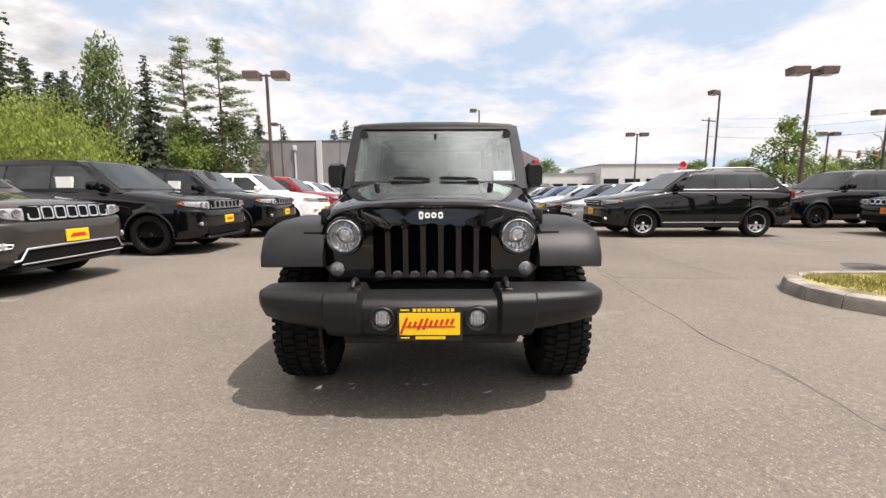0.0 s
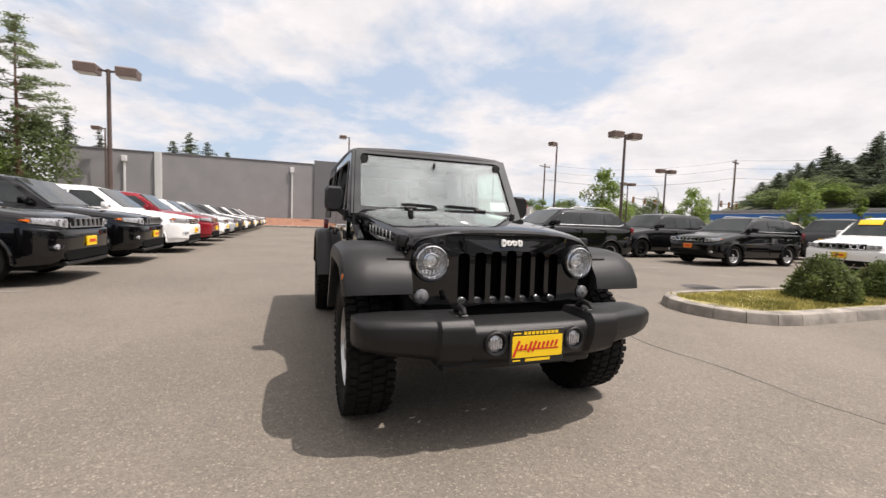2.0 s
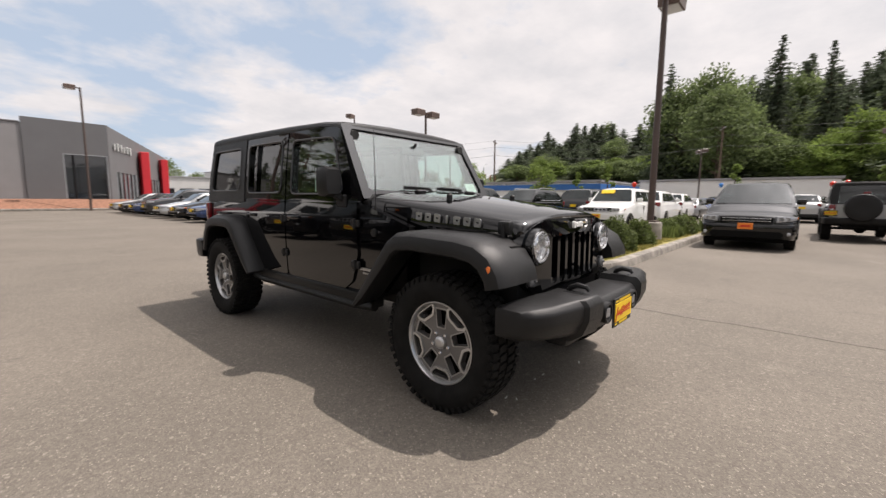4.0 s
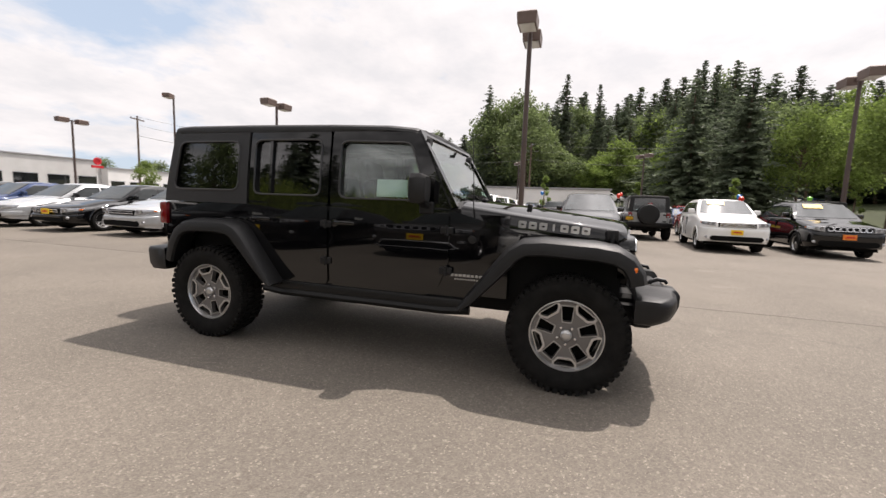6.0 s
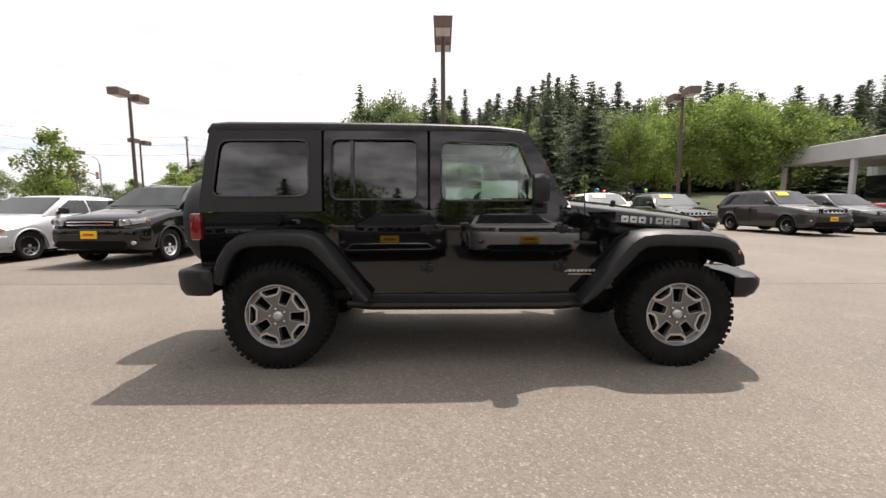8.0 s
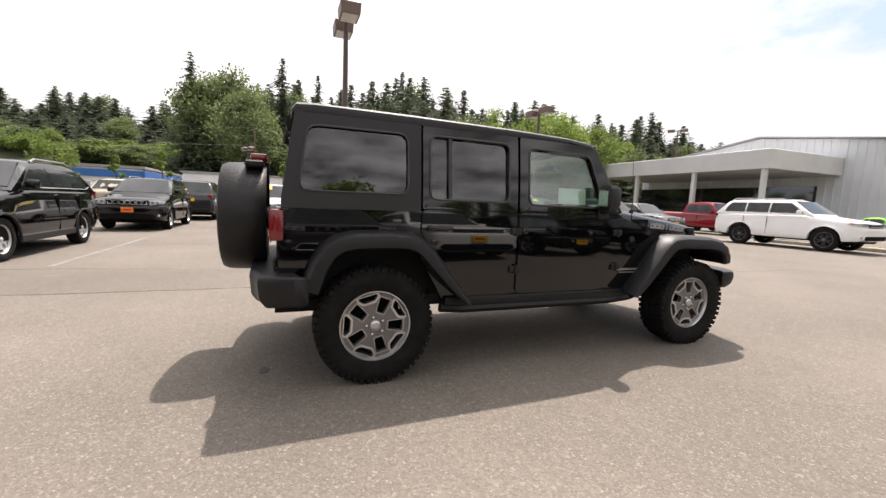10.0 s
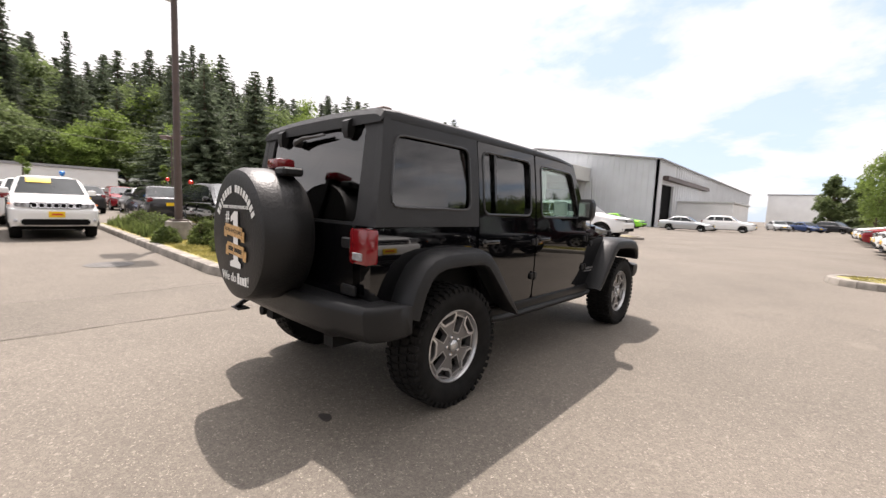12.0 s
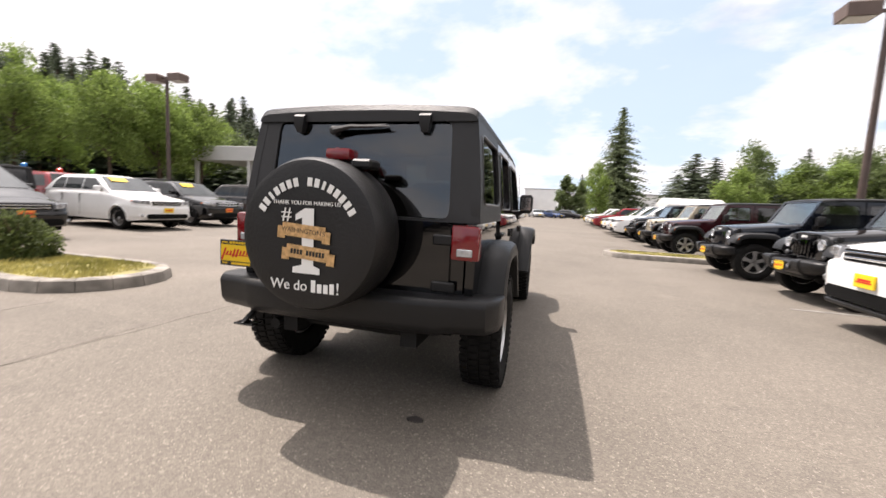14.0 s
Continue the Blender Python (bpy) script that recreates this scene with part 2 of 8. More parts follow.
M = {
    "asphalt": asphalt_material("asphalt", 0.73),
    "asphalt_new": asphalt_material("newer_asphalt", 0.67),
    "sealant": surface("joint_sealant", (0.15, 0.138, 0.122), 0.8, var=0.4, scale=3),
    "black_paint": surface("black_paint", (0.0025, 0.0025, 0.003), 0.35, coat=1.0, spec=0.0, var=0.05, coat_ior=1.56),
    "grey_paint": surface("grey_paint", (0.035, 0.035, 0.037), 0.35, 0.3, coat=1.0, spec=0.0, var=0.05),
    "dark_grey_paint": surface("dark_grey_paint", (0.05, 0.046, 0.043), 0.35, 0.3, coat=1.0, spec=0.0, var=0.05),
    "navy_paint": surface("navy_paint", (0.006, 0.008, 0.013), 0.35, 0.3, coat=1.0, spec=0.0, var=0.05),
    "white_paint": surface("white_paint", (0.78, 0.78, 0.77), 0.35, coat=1.0, spec=0.0, var=0.03),
    "silver_paint": surface("silver_paint", (0.45, 0.46, 0.47), 0.35, 0.4, coat=1.0, spec=0.0, var=0.03),
    "red_paint": surface("red_paint", (0.20, 0.010, 0.016), 0.35, coat=1.0, spec=0.0, var=0.05),
    "maroon_paint": surface("maroon_paint", (0.03, 0.006, 0.008), 0.35, coat=1.0, spec=0.0, var=0.05),
    "beige_paint": surface("beige_paint", (0.42, 0.37, 0.28), 0.35, coat=1.0, spec=0.0, var=0.05),
    "green_paint": surface("green_paint", (0.22, 0.62, 0.04), 0.35, coat=1.0, spec=0.0, var=0.05),
    "blue_paint": surface("blue_paint", (0.03, 0.05, 0.12), 0.35, coat=1.0, spec=0.0, var=0.05),
    "plastic": surface("textured_black_plastic", (0.012, 0.012, 0.0125), 0.42, bump=0.15, bump_scale=500, var=0.14, rough_var=0.08, spec=0.3),
    "hardtop": surface("textured_hardtop", (0.024, 0.024, 0.025), 0.45, bump=0.2, bump_scale=700, var=0.1, spec=0.3),
    "rubber": surface("tyre_rubber", (0.005, 0.005, 0.0048), 0.8, bump=0.2, bump_scale=150, var=0.25, scale=14, tint=(0.009, 0.0085, 0.008), spec=0.2),
    "alloy": surface("machined_alloy", (0.55, 0.55, 0.55), 0.3, 0.85, var=0.06),
    "alloy_dark": surface("grey_alloy", (0.165, 0.158, 0.154), 0.42, 0.4, var=0.1),
    "silver_wheel": surface("silver_wheel_paint", (0.55, 0.55, 0.56), 0.3, 0.35, coat=0.5, var=0.08),
    "sill_black": surface("black_sill_steel", (0.006, 0.006, 0.006), 0.4, var=0.15, spec=0.3),
    "seal": surface("window_seal_rubber", (0.03, 0.03, 0.031), 0.28, var=0.1, spec=0.5),
    "lip_gloss": surface("gloss_slot_lip", (0.012, 0.012, 0.013), 0.12, var=0.05, spec=1.0),
    "litter": surface("pale_matt", (0.5, 0.49, 0.46), 0.8, var=0.2, scale=20),
    # near-black parts; also stands in for shade in wheel wells and doorway
    "dark": surface("black_part_and_shade", (0.006, 0.006, 0.006), 0.85, spec=0.1),
    "under": surface("undercarriage", (0.010, 0.010, 0.010), 0.8, bump=0.2, spec=0.3),
    "chrome": surface("chrome", (0.75, 0.75, 0.76), 0.1, 1.0, var=0.03),
    "steel": surface("brushed_steel", (0.4, 0.4, 0.4), 0.35, 0.9, var=0.1),
    "lens": glass("clear_lens", (0.92, 0.93, 0.94)),
    "window": glass("clear_window", (0.80, 0.89, 0.86), 0.11),
    "tinted": glass("tinted_window", (0.22, 0.235, 0.24), 0.10),
    "car_glass": surface("dark_car_glass", (0.022, 0.026, 0.027), 0.03, var=0.45, scale=2.2, spec=0.45),
    "screen_glass": surface("car_windscreen", (0.022, 0.028, 0.029), 0.03, var=0.4, scale=1.8, spec=0.6),
    "red_lens": surface("red_lens", (0.17, 0.004, 0.007), 0.15, coat=0.6, var=0.1, scale=30),
    "amber_lens": surface("amber_lens", (0.75, 0.16, 0.01), 0.15, coat=1.0, var=0.1, scale=40),
    "lamp_lens": surface("headlamp_glass", (0.45, 0.46, 0.48), 0.2, 0.4, coat=1.0, var=0.3, scale=40),
    "reflector": surface("lamp_reflector", (0.78, 0.79, 0.80), 0.2, 0.75, var=0.3, scale=35, bump=0.25, bump_scale=90),
    "signal_lens": surface("clear_signal_lens", (0.16, 0.16, 0.165), 0.15, 0.2, coat=1.0, var=0.3, scale=50),
    "yellow": surface("yellow_plate", (0.80, 0.52, 0.01), 0.45, var=0.04),
    "orange": surface("orange_plate", (0.75, 0.20, 0.02), 0.45, var=0.04),
    "red_ink": surface("red_ink", (0.55, 0.02, 0.01), 0.5, var=0.05),
    "white_ink": surface("white_ink", (0.8, 0.8, 0.78), 0.5, var=0.04),
    "black_ink": surface("black_ink", (0.012, 0.012, 0.012), 0.5),
    "vinyl": surface("spare_cover_vinyl", (0.013, 0.0125, 0.0125), 0.42, bump=0.25, bump_scale=60, var=0.15, rough_var=0.08, spec=0.35),
    "fog_lens": surface("clear_fog_lamp_lens", (0.42, 0.42, 0.43), 0.18, 0.45, coat=1.0, var=0.3, scale=50),
    "wood_print": surface("wooden_sign_print", (0.46, 0.27, 0.10), 0.5, var=0.25, scale=40, tint=(0.58, 0.36, 0.16)),
    "seat": surface("seat_cloth", (0.03, 0.03, 0.03), 0.9, bump=0.3, bump_scale=300),
    "paper": surface("paper", (0.78, 0.80, 0.76), 0.7, var=0.05),
    "concrete": surface("kerb_concrete", (0.19, 0.172, 0.15), 0.9, bump=0.5, bump_scale=60, var=0.28, scale=4, tint=(0.25, 0.228, 0.2)),
    "pole": surface("brown_painted_steel", (0.075, 0.05, 0.042), 0.5, var=0.15, bump=0.05),
    "lamp_head": surface("brown_lamp_housing", (0.13, 0.09, 0.075), 0.5, var=0.12),
    "lamp_glass": surface("lamp_diffuser", (0.55, 0.55, 0.52), 0.3, coat=0.4),
    "galv": surface("galvanised_steel", (0.33, 0.34, 0.35), 0.5, 0.5, var=0.15),
    "wall_grey": surface("grey_painted_wall", (0.235, 0.228, 0.23), 0.85, var=0.08, scale=0.5, bump=0.25, bump_scale=18),
    "wall_grey2": surface("dark_grey_cladding", (0.125, 0.125, 0.13), 0.7, var=0.05, scale=0.6),
    "wall_white": surface("white_rendered_wall", (0.78, 0.78, 0.77), 0.8, var=0.07, scale=0.4, bump=0.2, bump_scale=10),
    "metal_wall": surface("pale_corrugated_steel", (0.60, 0.62, 0.64), 0.6, var=0.07, scale=0.4),
    "canopy": surface("pale_grey_fascia", (0.54, 0.54, 0.53), 0.7, var=0.06, scale=0.6),
    "roof": surface("grey_roofing", (0.3, 0.3, 0.31), 0.8, var=0.1),
    "blue_trim": surface("blue_fascia", (0.03, 0.14, 0.42), 0.6, var=0.08),
    "red_trim": surface("red_cladding", (0.55, 0.02, 0.03), 0.5, var=0.06),
    "pane": surface("shopfront_glass", (0.015, 0.017, 0.019), 0.05, coat=0.6, var=0.1, spec=0.8),
    "brick": surface("brown_mulch", (0.22, 0.11, 0.07), 0.95, var=0.35, scale=6, bump=0.8, bump_scale=30),
    # fir and leaf_dark: distance haze is put into the colour, lifted and greyed
    "fir": foliage("hazed_fir_needles", (0.078, 0.100, 0.064), (0.115, 0.142, 0.088)),
    "cedar": foliage("cedar_needles", (0.14, 0.18, 0.095), (0.19, 0.23, 0.12)),
    "leaf": foliage("bright_leaves", (0.135, 0.20, 0.046), (0.205, 0.275, 0.072)),
    "leaf_dark": foliage("hazed_dark_leaves", (0.105, 0.145, 0.058), (0.165, 0.21, 0.085)),
    "willow": foliage("willow_leaves", (0.20, 0.26, 0.05), (0.30, 0.36, 0.09)),
    "shrub": foliage("shrub_leaves", (0.075, 0.105, 0.03), (0.13, 0.165, 0.05), 4, 0.5),
    "grass": foliage("dry_grass", (0.17, 0.17, 0.042), (0.30, 0.265, 0.09), 2, 0.4),
    "soil": surface("grassy_soil", (0.16, 0.145, 0.055), 0.95, var=0.45, scale=2.5, bump=0.8, bump_scale=25, tint=(0.27, 0.235, 0.09)),
    # grass colour darkened to hold the shade of the trees above
    "bank": surface("tree_shaded_bank", (0.05, 0.062, 0.024), 0.95, var=0.35, scale=0.15, bump=0.6, bump_scale=4),
    "bark": surface("bark", (0.10, 0.07, 0.05), 0.95, var=0.3, scale=4, bump=0.8, bump_scale=12),
    "bark_red": surface("pine_bark", (0.19, 0.11, 0.075), 0.95, var=0.3, scale=3, bump=0.8, bump_scale=12),
    "signal": surface("signal_housing", (0.28, 0.13, 0.03), 0.5, var=0.1),
    "balloon_red": surface("red_balloon", (0.7, 0.04, 0.02), 0.2, var=0.05),
    "balloon_blue": surface("blue_balloon", (0.02, 0.2, 0.6), 0.2, var=0.05),
    "balloon_green": surface("green_balloon", (0.15, 0.5, 0.05), 0.2, var=0.05),
    "flag_white": surface("pale_flag_cloth", (0.62, 0.58, 0.66), 0.8, var=0.35, scale=1.2),
    "flag_blue": surface("blue_flag_cloth", (0.25, 0.36, 0.5), 0.8, var=0.3, scale=1.2),
    "line_paint": surface("worn_line_paint", (0.175, 0.163, 0.147), 0.9, var=0.25, scale=6, bump=0.3),
    "oil": surface("oil_stain", (0.035, 0.03, 0.028), 0.6, var=0.3, scale=8),
    "patch": surface("asphalt_patch", (0.15, 0.138, 0.125), 0.88, var=0.15, scale=1.5, bump=0.5, bump_scale=90),
    "iron": surface("cast_iron_cover", (0.10, 0.095, 0.09), 0.7, 0.3, var=0.2, bump=0.4, bump_scale=40),
}

# ---- mesh tools ----
def thing(name, label, category, group="", m=None, kind=""):
    ob = new(name)
    ob.empty_display_size = 0.2
    if m is not None:
        ob.matrix_world = m
    return tagged(ob, label, category, group, kind)


def part(name, bm, material, parent=None, label="", smooth=35):
    me = bpy.data.meshes.new(name)
    bmesh.ops.recalc_face_normals(bm, faces=bm.faces)
    if smooth:
        for f in bm.faces:
            f.smooth = True
        for e in bm.edges:
            if len(e.link_faces) == 2 and e.calc_face_angle(0) > radians(smooth):
                e.smooth = False
    bm.to_mesh(me)
    bm.free()
    me.materials.append(M[material])
    ob = new(name, me)
    if parent is not None:
        ob.parent = parent
    if label:
        ob["label"] = label
    return ob


def lone(name, bm, material, label, category, group="", kind="", smooth=35):
    return tagged(part(name, bm, material, None, "", smooth), label, category, group, kind)


def shared(name, me, parent, m):
    ob = new(name, me)
    ob.parent = parent
    ob.matrix_local = m
    return ob


def box(bm, x0, x1, y0, y1, z0, z1, r=0.0, seg=1):
    vs = [bm.verts.new(p) for p in ((x0, y0, z0), (x1, y0, z0), (x1, y1, z0), (x0, y1, z0), (x0, y0, z1), (x1, y0, z1), (x1, y1, z1), (x0, y1, z1))]
    fs = [bm.faces.new([vs[i] for i in q]) for q in ((3, 2, 1, 0), (4, 5, 6, 7), (0, 1, 5, 4), (1, 2, 6, 5), (2, 3, 7, 6), (3, 0, 4, 7))]
    if r:
        es = list({e for f in fs for e in f.edges})
        bmesh.ops.bevel(bm, geom=es, offset=r, segments=seg, profile=0.5, affect="EDGES")
    return vs


def slab(bm, a, b, wide, thick, r=0.0):
    """A bar from a to b."""
    a, b = Vector(a), Vector(b)
    d = b - a
    q = d.to_track_quat("Z", "Y").to_matrix().to_4x4()
    tmp = bmesh.new()
    box(tmp, -wide / 2, wide / 2, -thick / 2, thick / 2, 0, d.length, r)
    join(bm, tmp, Matrix.Translation(a) @ q)


def join(bm, other, m=Matrix()):
    made = {}
    for v in other.verts:
        made[v] = bm.verts.new(m @ v.co)
    for f in other.faces:
        bm.faces.new([made[v] for v in f.verts])
    other.free()


def loft(bm, rings, closed=True, caps=True):
    rows = [[bm.verts.new(p) for p in ring] for ring in rings]
    n = len(rows[0])
    for a, b in zip(rows, rows[1:]):
        for i in range(n if closed else n - 1):
            j = (i + 1) % n
            bm.faces.new((a[i], a[j], b[j], b[i]))
    if caps:
        bm.faces.new(rows[0][::-1])
        bm.faces.new(rows[-1])
    return rows


def turned(bm, profile, n=32, axis="x", at=(0, 0, 0), hollow=False, caps=True):
    """A shape turned about an axis: profile of (along, radius); hollow: a ring whose profile closes on itself."""
    if hollow:
        profile = list(profile) + [profile[0]]
    at = Vector(at)
    rings = []
    for along, r in profile:
        ring = []
        for i in range(n):
            a = 2 * math.pi * i / n
            c, s = r * math.cos(a), r * math.sin(a)
            ring.append(at + Vector({"x": (along, c, s), "y": (c, along, s), "z": (c, s, along)}[axis]))
        rings.append(ring)
    loft(bm, rings, caps=caps and not hollow)
    if hollow:
        bmesh.ops.remove_doubles(bm, verts=bm.verts[:], dist=1e-6)


def tube(bm, a, b, r0, r1=None, n=10):
    a, b = Vector(a), Vector(b)
    q = (b - a).to_track_quat("Z", "Y").to_matrix()
    r1 = r0 if r1 is None else r1
    rings = []
    for p, r in ((a, r0), (b, r1)):
        rings.append([p + q @ Vector((r * math.cos(2 * math.pi * i / n), r * math.sin(2 * math.pi * i / n), 0)) for i in range(n)])
    loft(bm, rings)


def hose(bm, pts, r, n=8):
    pts = [Vector(p) for p in pts]
    rings = []
    for i, p in enumerate(pts):
        d = pts[min(i + 1, len(pts) - 1)] - pts[max(i - 1, 0)]
        q = d.to_track_quat("Z", "Y").to_matrix()
        rr = r[i] if isinstance(r, (list, tuple)) else r
        rings.append([p + q @ Vector((rr * math.cos(2 * math.pi * k / n), rr * math.sin(2 * math.pi * k / n), 0)) for k in range(n)])
    loft(bm, rings)


def rounded(pts, r, seg=4):
    """The outline pts with its corners rounded."""
    out = []
    n = len(pts)
    for i in range(n):
        p, a, b = Vector(pts[i]), Vector(pts[i - 1]), Vector(pts[(i + 1) % n])
        u, v = (a - p), (b - p)
        k = min(r, u.length * 0.45, v.length * 0.45)
        u, v = p + u.normalized() * k, p + v.normalized() * k
        for j in range(seg + 1):
            t = j / seg
            out.append(tuple(u * (1 - t) ** 2 + p * 2 * t * (1 - t) + v * t * t))
    return out


def sheet(bm, outer, holes, place, thick, cuts=()):
    """A flat outline with holes, cut across at the second coordinates given, laid into space by place(u, v, d), d from 0 to thick."""
    tmp = bmesh.new()
    for loop in (outer, *holes):
        vs = [tmp.verts.new((p[0], p[1], 0)) for p in loop]
        for i in range(len(vs)):
            tmp.edges.new((vs[i], vs[(i + 1) % len(vs)]))
    bmesh.ops.triangle_fill(tmp, use_beauty=True, edges=tmp.edges[:])
    for c in cuts:
        bmesh.ops.bisect_plane(tmp, geom=tmp.verts[:] + tmp.edges[:] + tmp.faces[:], plane_co=(0, c, 0), plane_no=(0, 1, 0))
    front, back = {}, {}
    for v in tmp.verts:
        front[v] = bm.verts.new(place(v.co.x, v.co.y, 0))
        back[v] = bm.verts.new(place(v.co.x, v.co.y, thick))
    for f in tmp.faces:
        bm.faces.new([front[v] for v in f.verts])
        bm.faces.new([back[v] for v in reversed(f.verts)])
    for e in tmp.edges:
        if len(e.link_faces) == 1:
            a, b = e.verts
            bm.faces.new((front[a], front[b], back[b], back[a]))
    tmp.free()


def lettering(words, size, m, material, parent, name="lettering", depth=0.002, label=""):
    cu = bpy.data.curves.new(name, "FONT")
    cu.body = words
    cu.size = size
    cu.align_x = "CENTER"
    cu.align_y = "CENTER"
    cu.extrude = depth
    tmp = new("tmp", cu)
    bpy.context.view_layer.update()
    me = bpy.data.meshes.new_from_object(tmp.evaluated_get(bpy.context.evaluated_depsgraph_get()))
    bpy.data.objects.remove(tmp)
    bpy.data.curves.remove(cu)
    me.name = name
    me.materials.clear()
    me.materials.append(M[material])
    ob = new(name, me)
    if parent is not None:
        ob.parent = parent
    ob.matrix_local = m
    if label:
        ob["label"] = label
    return ob


def lerp(a, b, t):
    return a + (b - a) * t


def track(table, x):
    """Reads a table of (x, value) in between."""
    if x <= table[0][0]:
        return table[0][1]
    for (x0, v0), (x1, v1) in zip(table, table[1:]):
        if x <= x1:
            return lerp(v0, v1, (x - x0) / (x1 - x0))
    return table[-1][1]

# ---- ground and buildings ----
def bank_height(x, y):
    """Height of the wooded slope to the east."""
    d = math.hypot(x, y)
    a = math.degrees(math.atan2(x, y))
    k = max(0.0, min(1.0, (a - 48) / 16)) * max(0.0, min(1.0, (165 - a) / 25))
    return -0.6 + k * track([(0, 0), (62, 0.0), (70, 2.2), (95, 5.0), (140, 14), (260, 34)], d)


bm = bmesh.new()
n = 24
for i in range(-n, n + 1):
    for j in range(-n, n + 1):
        bm.verts.new((math.copysign(abs(i / n) ** 2, i) * 900, math.copysign(abs(j / n) ** 2, j) * 900, 0))
bm.verts.ensure_lookup_table()
w = 2 * n + 1
for i in range(2 * n):
    for j in range(2 * n):
        bm.faces.new([bm.verts[q] for q in (i * w + j, (i + 1) * w + j, (i + 1) * w + j + 1, i * w + j + 1)])
lone("ground", bm, "asphalt", "weathered grey asphalt of the car park", "ground", kind="structure")
bm = bmesh.new()
rows = []
for d in (55, 62, 66, 70, 80, 95, 115, 140, 180, 260):
    rows.append([(math.sin(radians(a)) * d, math.cos(radians(a)) * d, bank_height(math.sin(radians(a)) * d, math.cos(radians(a)) * d)) for a in range(44, 170, 3)])
loft(bm, rows, closed=False, caps=False)
lone("bank", bm, "bank", "rising grassy bank below the wood", "ground", kind="structure")


def island(outline, name, label, h=0.15, kerb=0.16):
    """A planted island: a concrete kerb in pieces, and soil within."""
    inner = []
    n = len(outline)
    for i in range(n):
        a, p, b = Vector(outline[i - 1]), Vector(outline[i]), Vector(outline[(i + 1) % n])
        d = (b - a).normalized()
        inner.append(p + Vector((-d.y, d.x)) * kerb)
    bm = bmesh.new()
    sheet(bm, [tuple(p) for p in inner], [], lambda u, v, d: (u, v, h - 0.02 - d), 0.08)
    bmesh.ops.subdivide_edges(bm, edges=[e for e in bm.edges], cuts=1)
    for v in bm.verts:
        v.co.z += 0.04 * noise.noise((v.co.x * 1.3, v.co.y * 1.3, 1.0)) if v.co.z > h - 0.05 else 0
    bed = lone(name, bm, "soil", label, "planted island", kind="structure")
    for i in range(n):
        j = (i + 1) % n
        o0, o1, i0, i1 = Vector(outline[i]), Vector(outline[j]), inner[i], inner[j]
        bm = bmesh.new()
        g = (o1 - o0) * (0.004 / max(0.05, (o1 - o0).length))
        rings = []
        for o, q in ((o0 + g, i0 + g), (o1 - g, i1 - g)):
            out = (o - q).normalized()
            f = o + out * 0.03
            rings.append([(f.x, f.y, -0.02), (f.x - out.x * 0.012, f.y - out.y * 0.012, h * 0.6), (o.x, o.y, h * 0.9), (o.x - out.x * 0.03, o.y - out.y * 0.03, h), (q.x, q.y, h), (q.x, q.y, -0.02)])
        loft(bm, rings)
        part("kerb", bm, "concrete", bed, "worn grey concrete kerb")
    return bed


def pill(x0, x1, y0, y1, step=1.2, seg=8):
    """Outline of a long island with a rounded end at x0, counter-clockwise."""
    r = (y1 - y0) / 2
    c = (y0 + y1) / 2
    pts = []
    k = max(1, round((x1 - x0 - r) / step))
    for i in range(k + 1):
        pts.append((lerp(x0 + r, x1, i / k), y0))
    for i in range(k + 1):
        pts.append((lerp(x1, x0 + r, i / k), y1))
    for i in range(1, seg):
        a = math.pi / 2 + math.pi * i / seg
        pts.append((x0 + r + r * math.cos(a), c + r * math.sin(a)))
    return pts


east_island = island(pill(3.98, 17.5, -0.66, 1.10), "island_east", "kerbed island with yellowing grass and shrubs")
west_island = island([(-x, y) for x, y in reversed(pill(2.72, 10.5, -9.75, -8.25))], "island_west", "narrow kerbed island with dry grass")
north_island = island(pill(4.4, 9.5, -20.6, -19.4), "island_south", "narrow kerbed island in front of the canopy")

# grey showroom beyond the west row
def block(name, x0, x1, y0, y1, z0, z1, material, label):
    bm = bmesh.new()
    box(bm, x0, x1, y0, y1, z0, z1, 0.03)
    return lone(name, bm, material, label, "building wall", kind="structure")


show = thing("showroom", "long grey painted showroom with flat roof", "building")
bm = bmesh.new()
box(bm, -23.0, 0.6, 46.0, 46.4, 0, 7.2, 0.02)
box(bm, -23.0, -22.6, 46.4, 72, 0, 7.2)
front_wall = part("wall", bm, "wall_grey", show, "grey painted block wall")
bm = bmesh.new()
sheet(bm, [(0, 0), (26, 0), (26, 6.9), (0, 7.7)], [[(2, 0.1), (9, 0.1), (9, 3.6), (2, 3.6)], [(12, 0.1), (20, 0.1), (20, 3.4), (12, 3.4)]], lambda u, v, d: (6.2 + u * 0.42 - d, 46.0 + u * 0.907, v), 0.3)
part("wall", bm, "wall_grey2", show, "grey clad side wall")
bm = bmesh.new()
sheet(bm, [(-5.6, 0), (0.0, 0), (0.0, 7.7), (-5.6, 7.7)], [[(-3.2, 0.2), (-0.15, 0.2), (-0.15, 4.9), (-3.2, 4.9)]], lambda u, v, d: (6.2 + u, 45.85 + d, v), 0.4)
part("wall", bm, "wall_grey2", show, "grey clad corner bay")
bm = bmesh.new()
box(bm, -22.6, 6.0, 46.4, 68, 6.6, 6.8)
part("roof", bm, "roof", show)
bm = bmesh.new()
box(bm, -23.1, 0.55, 45.94, 46.5, 7.2, 7.32, 0.02)
part("coping", bm, "wall_grey2", show)
for x in (-14.7,):
    bm = bmesh.new()
    box(bm, x - 0.3, x + 0.3, 45.75, 46.0, 0, 7.25, 0.02)
    part("pilaster", bm, "canopy", show, "pale grey pilaster")
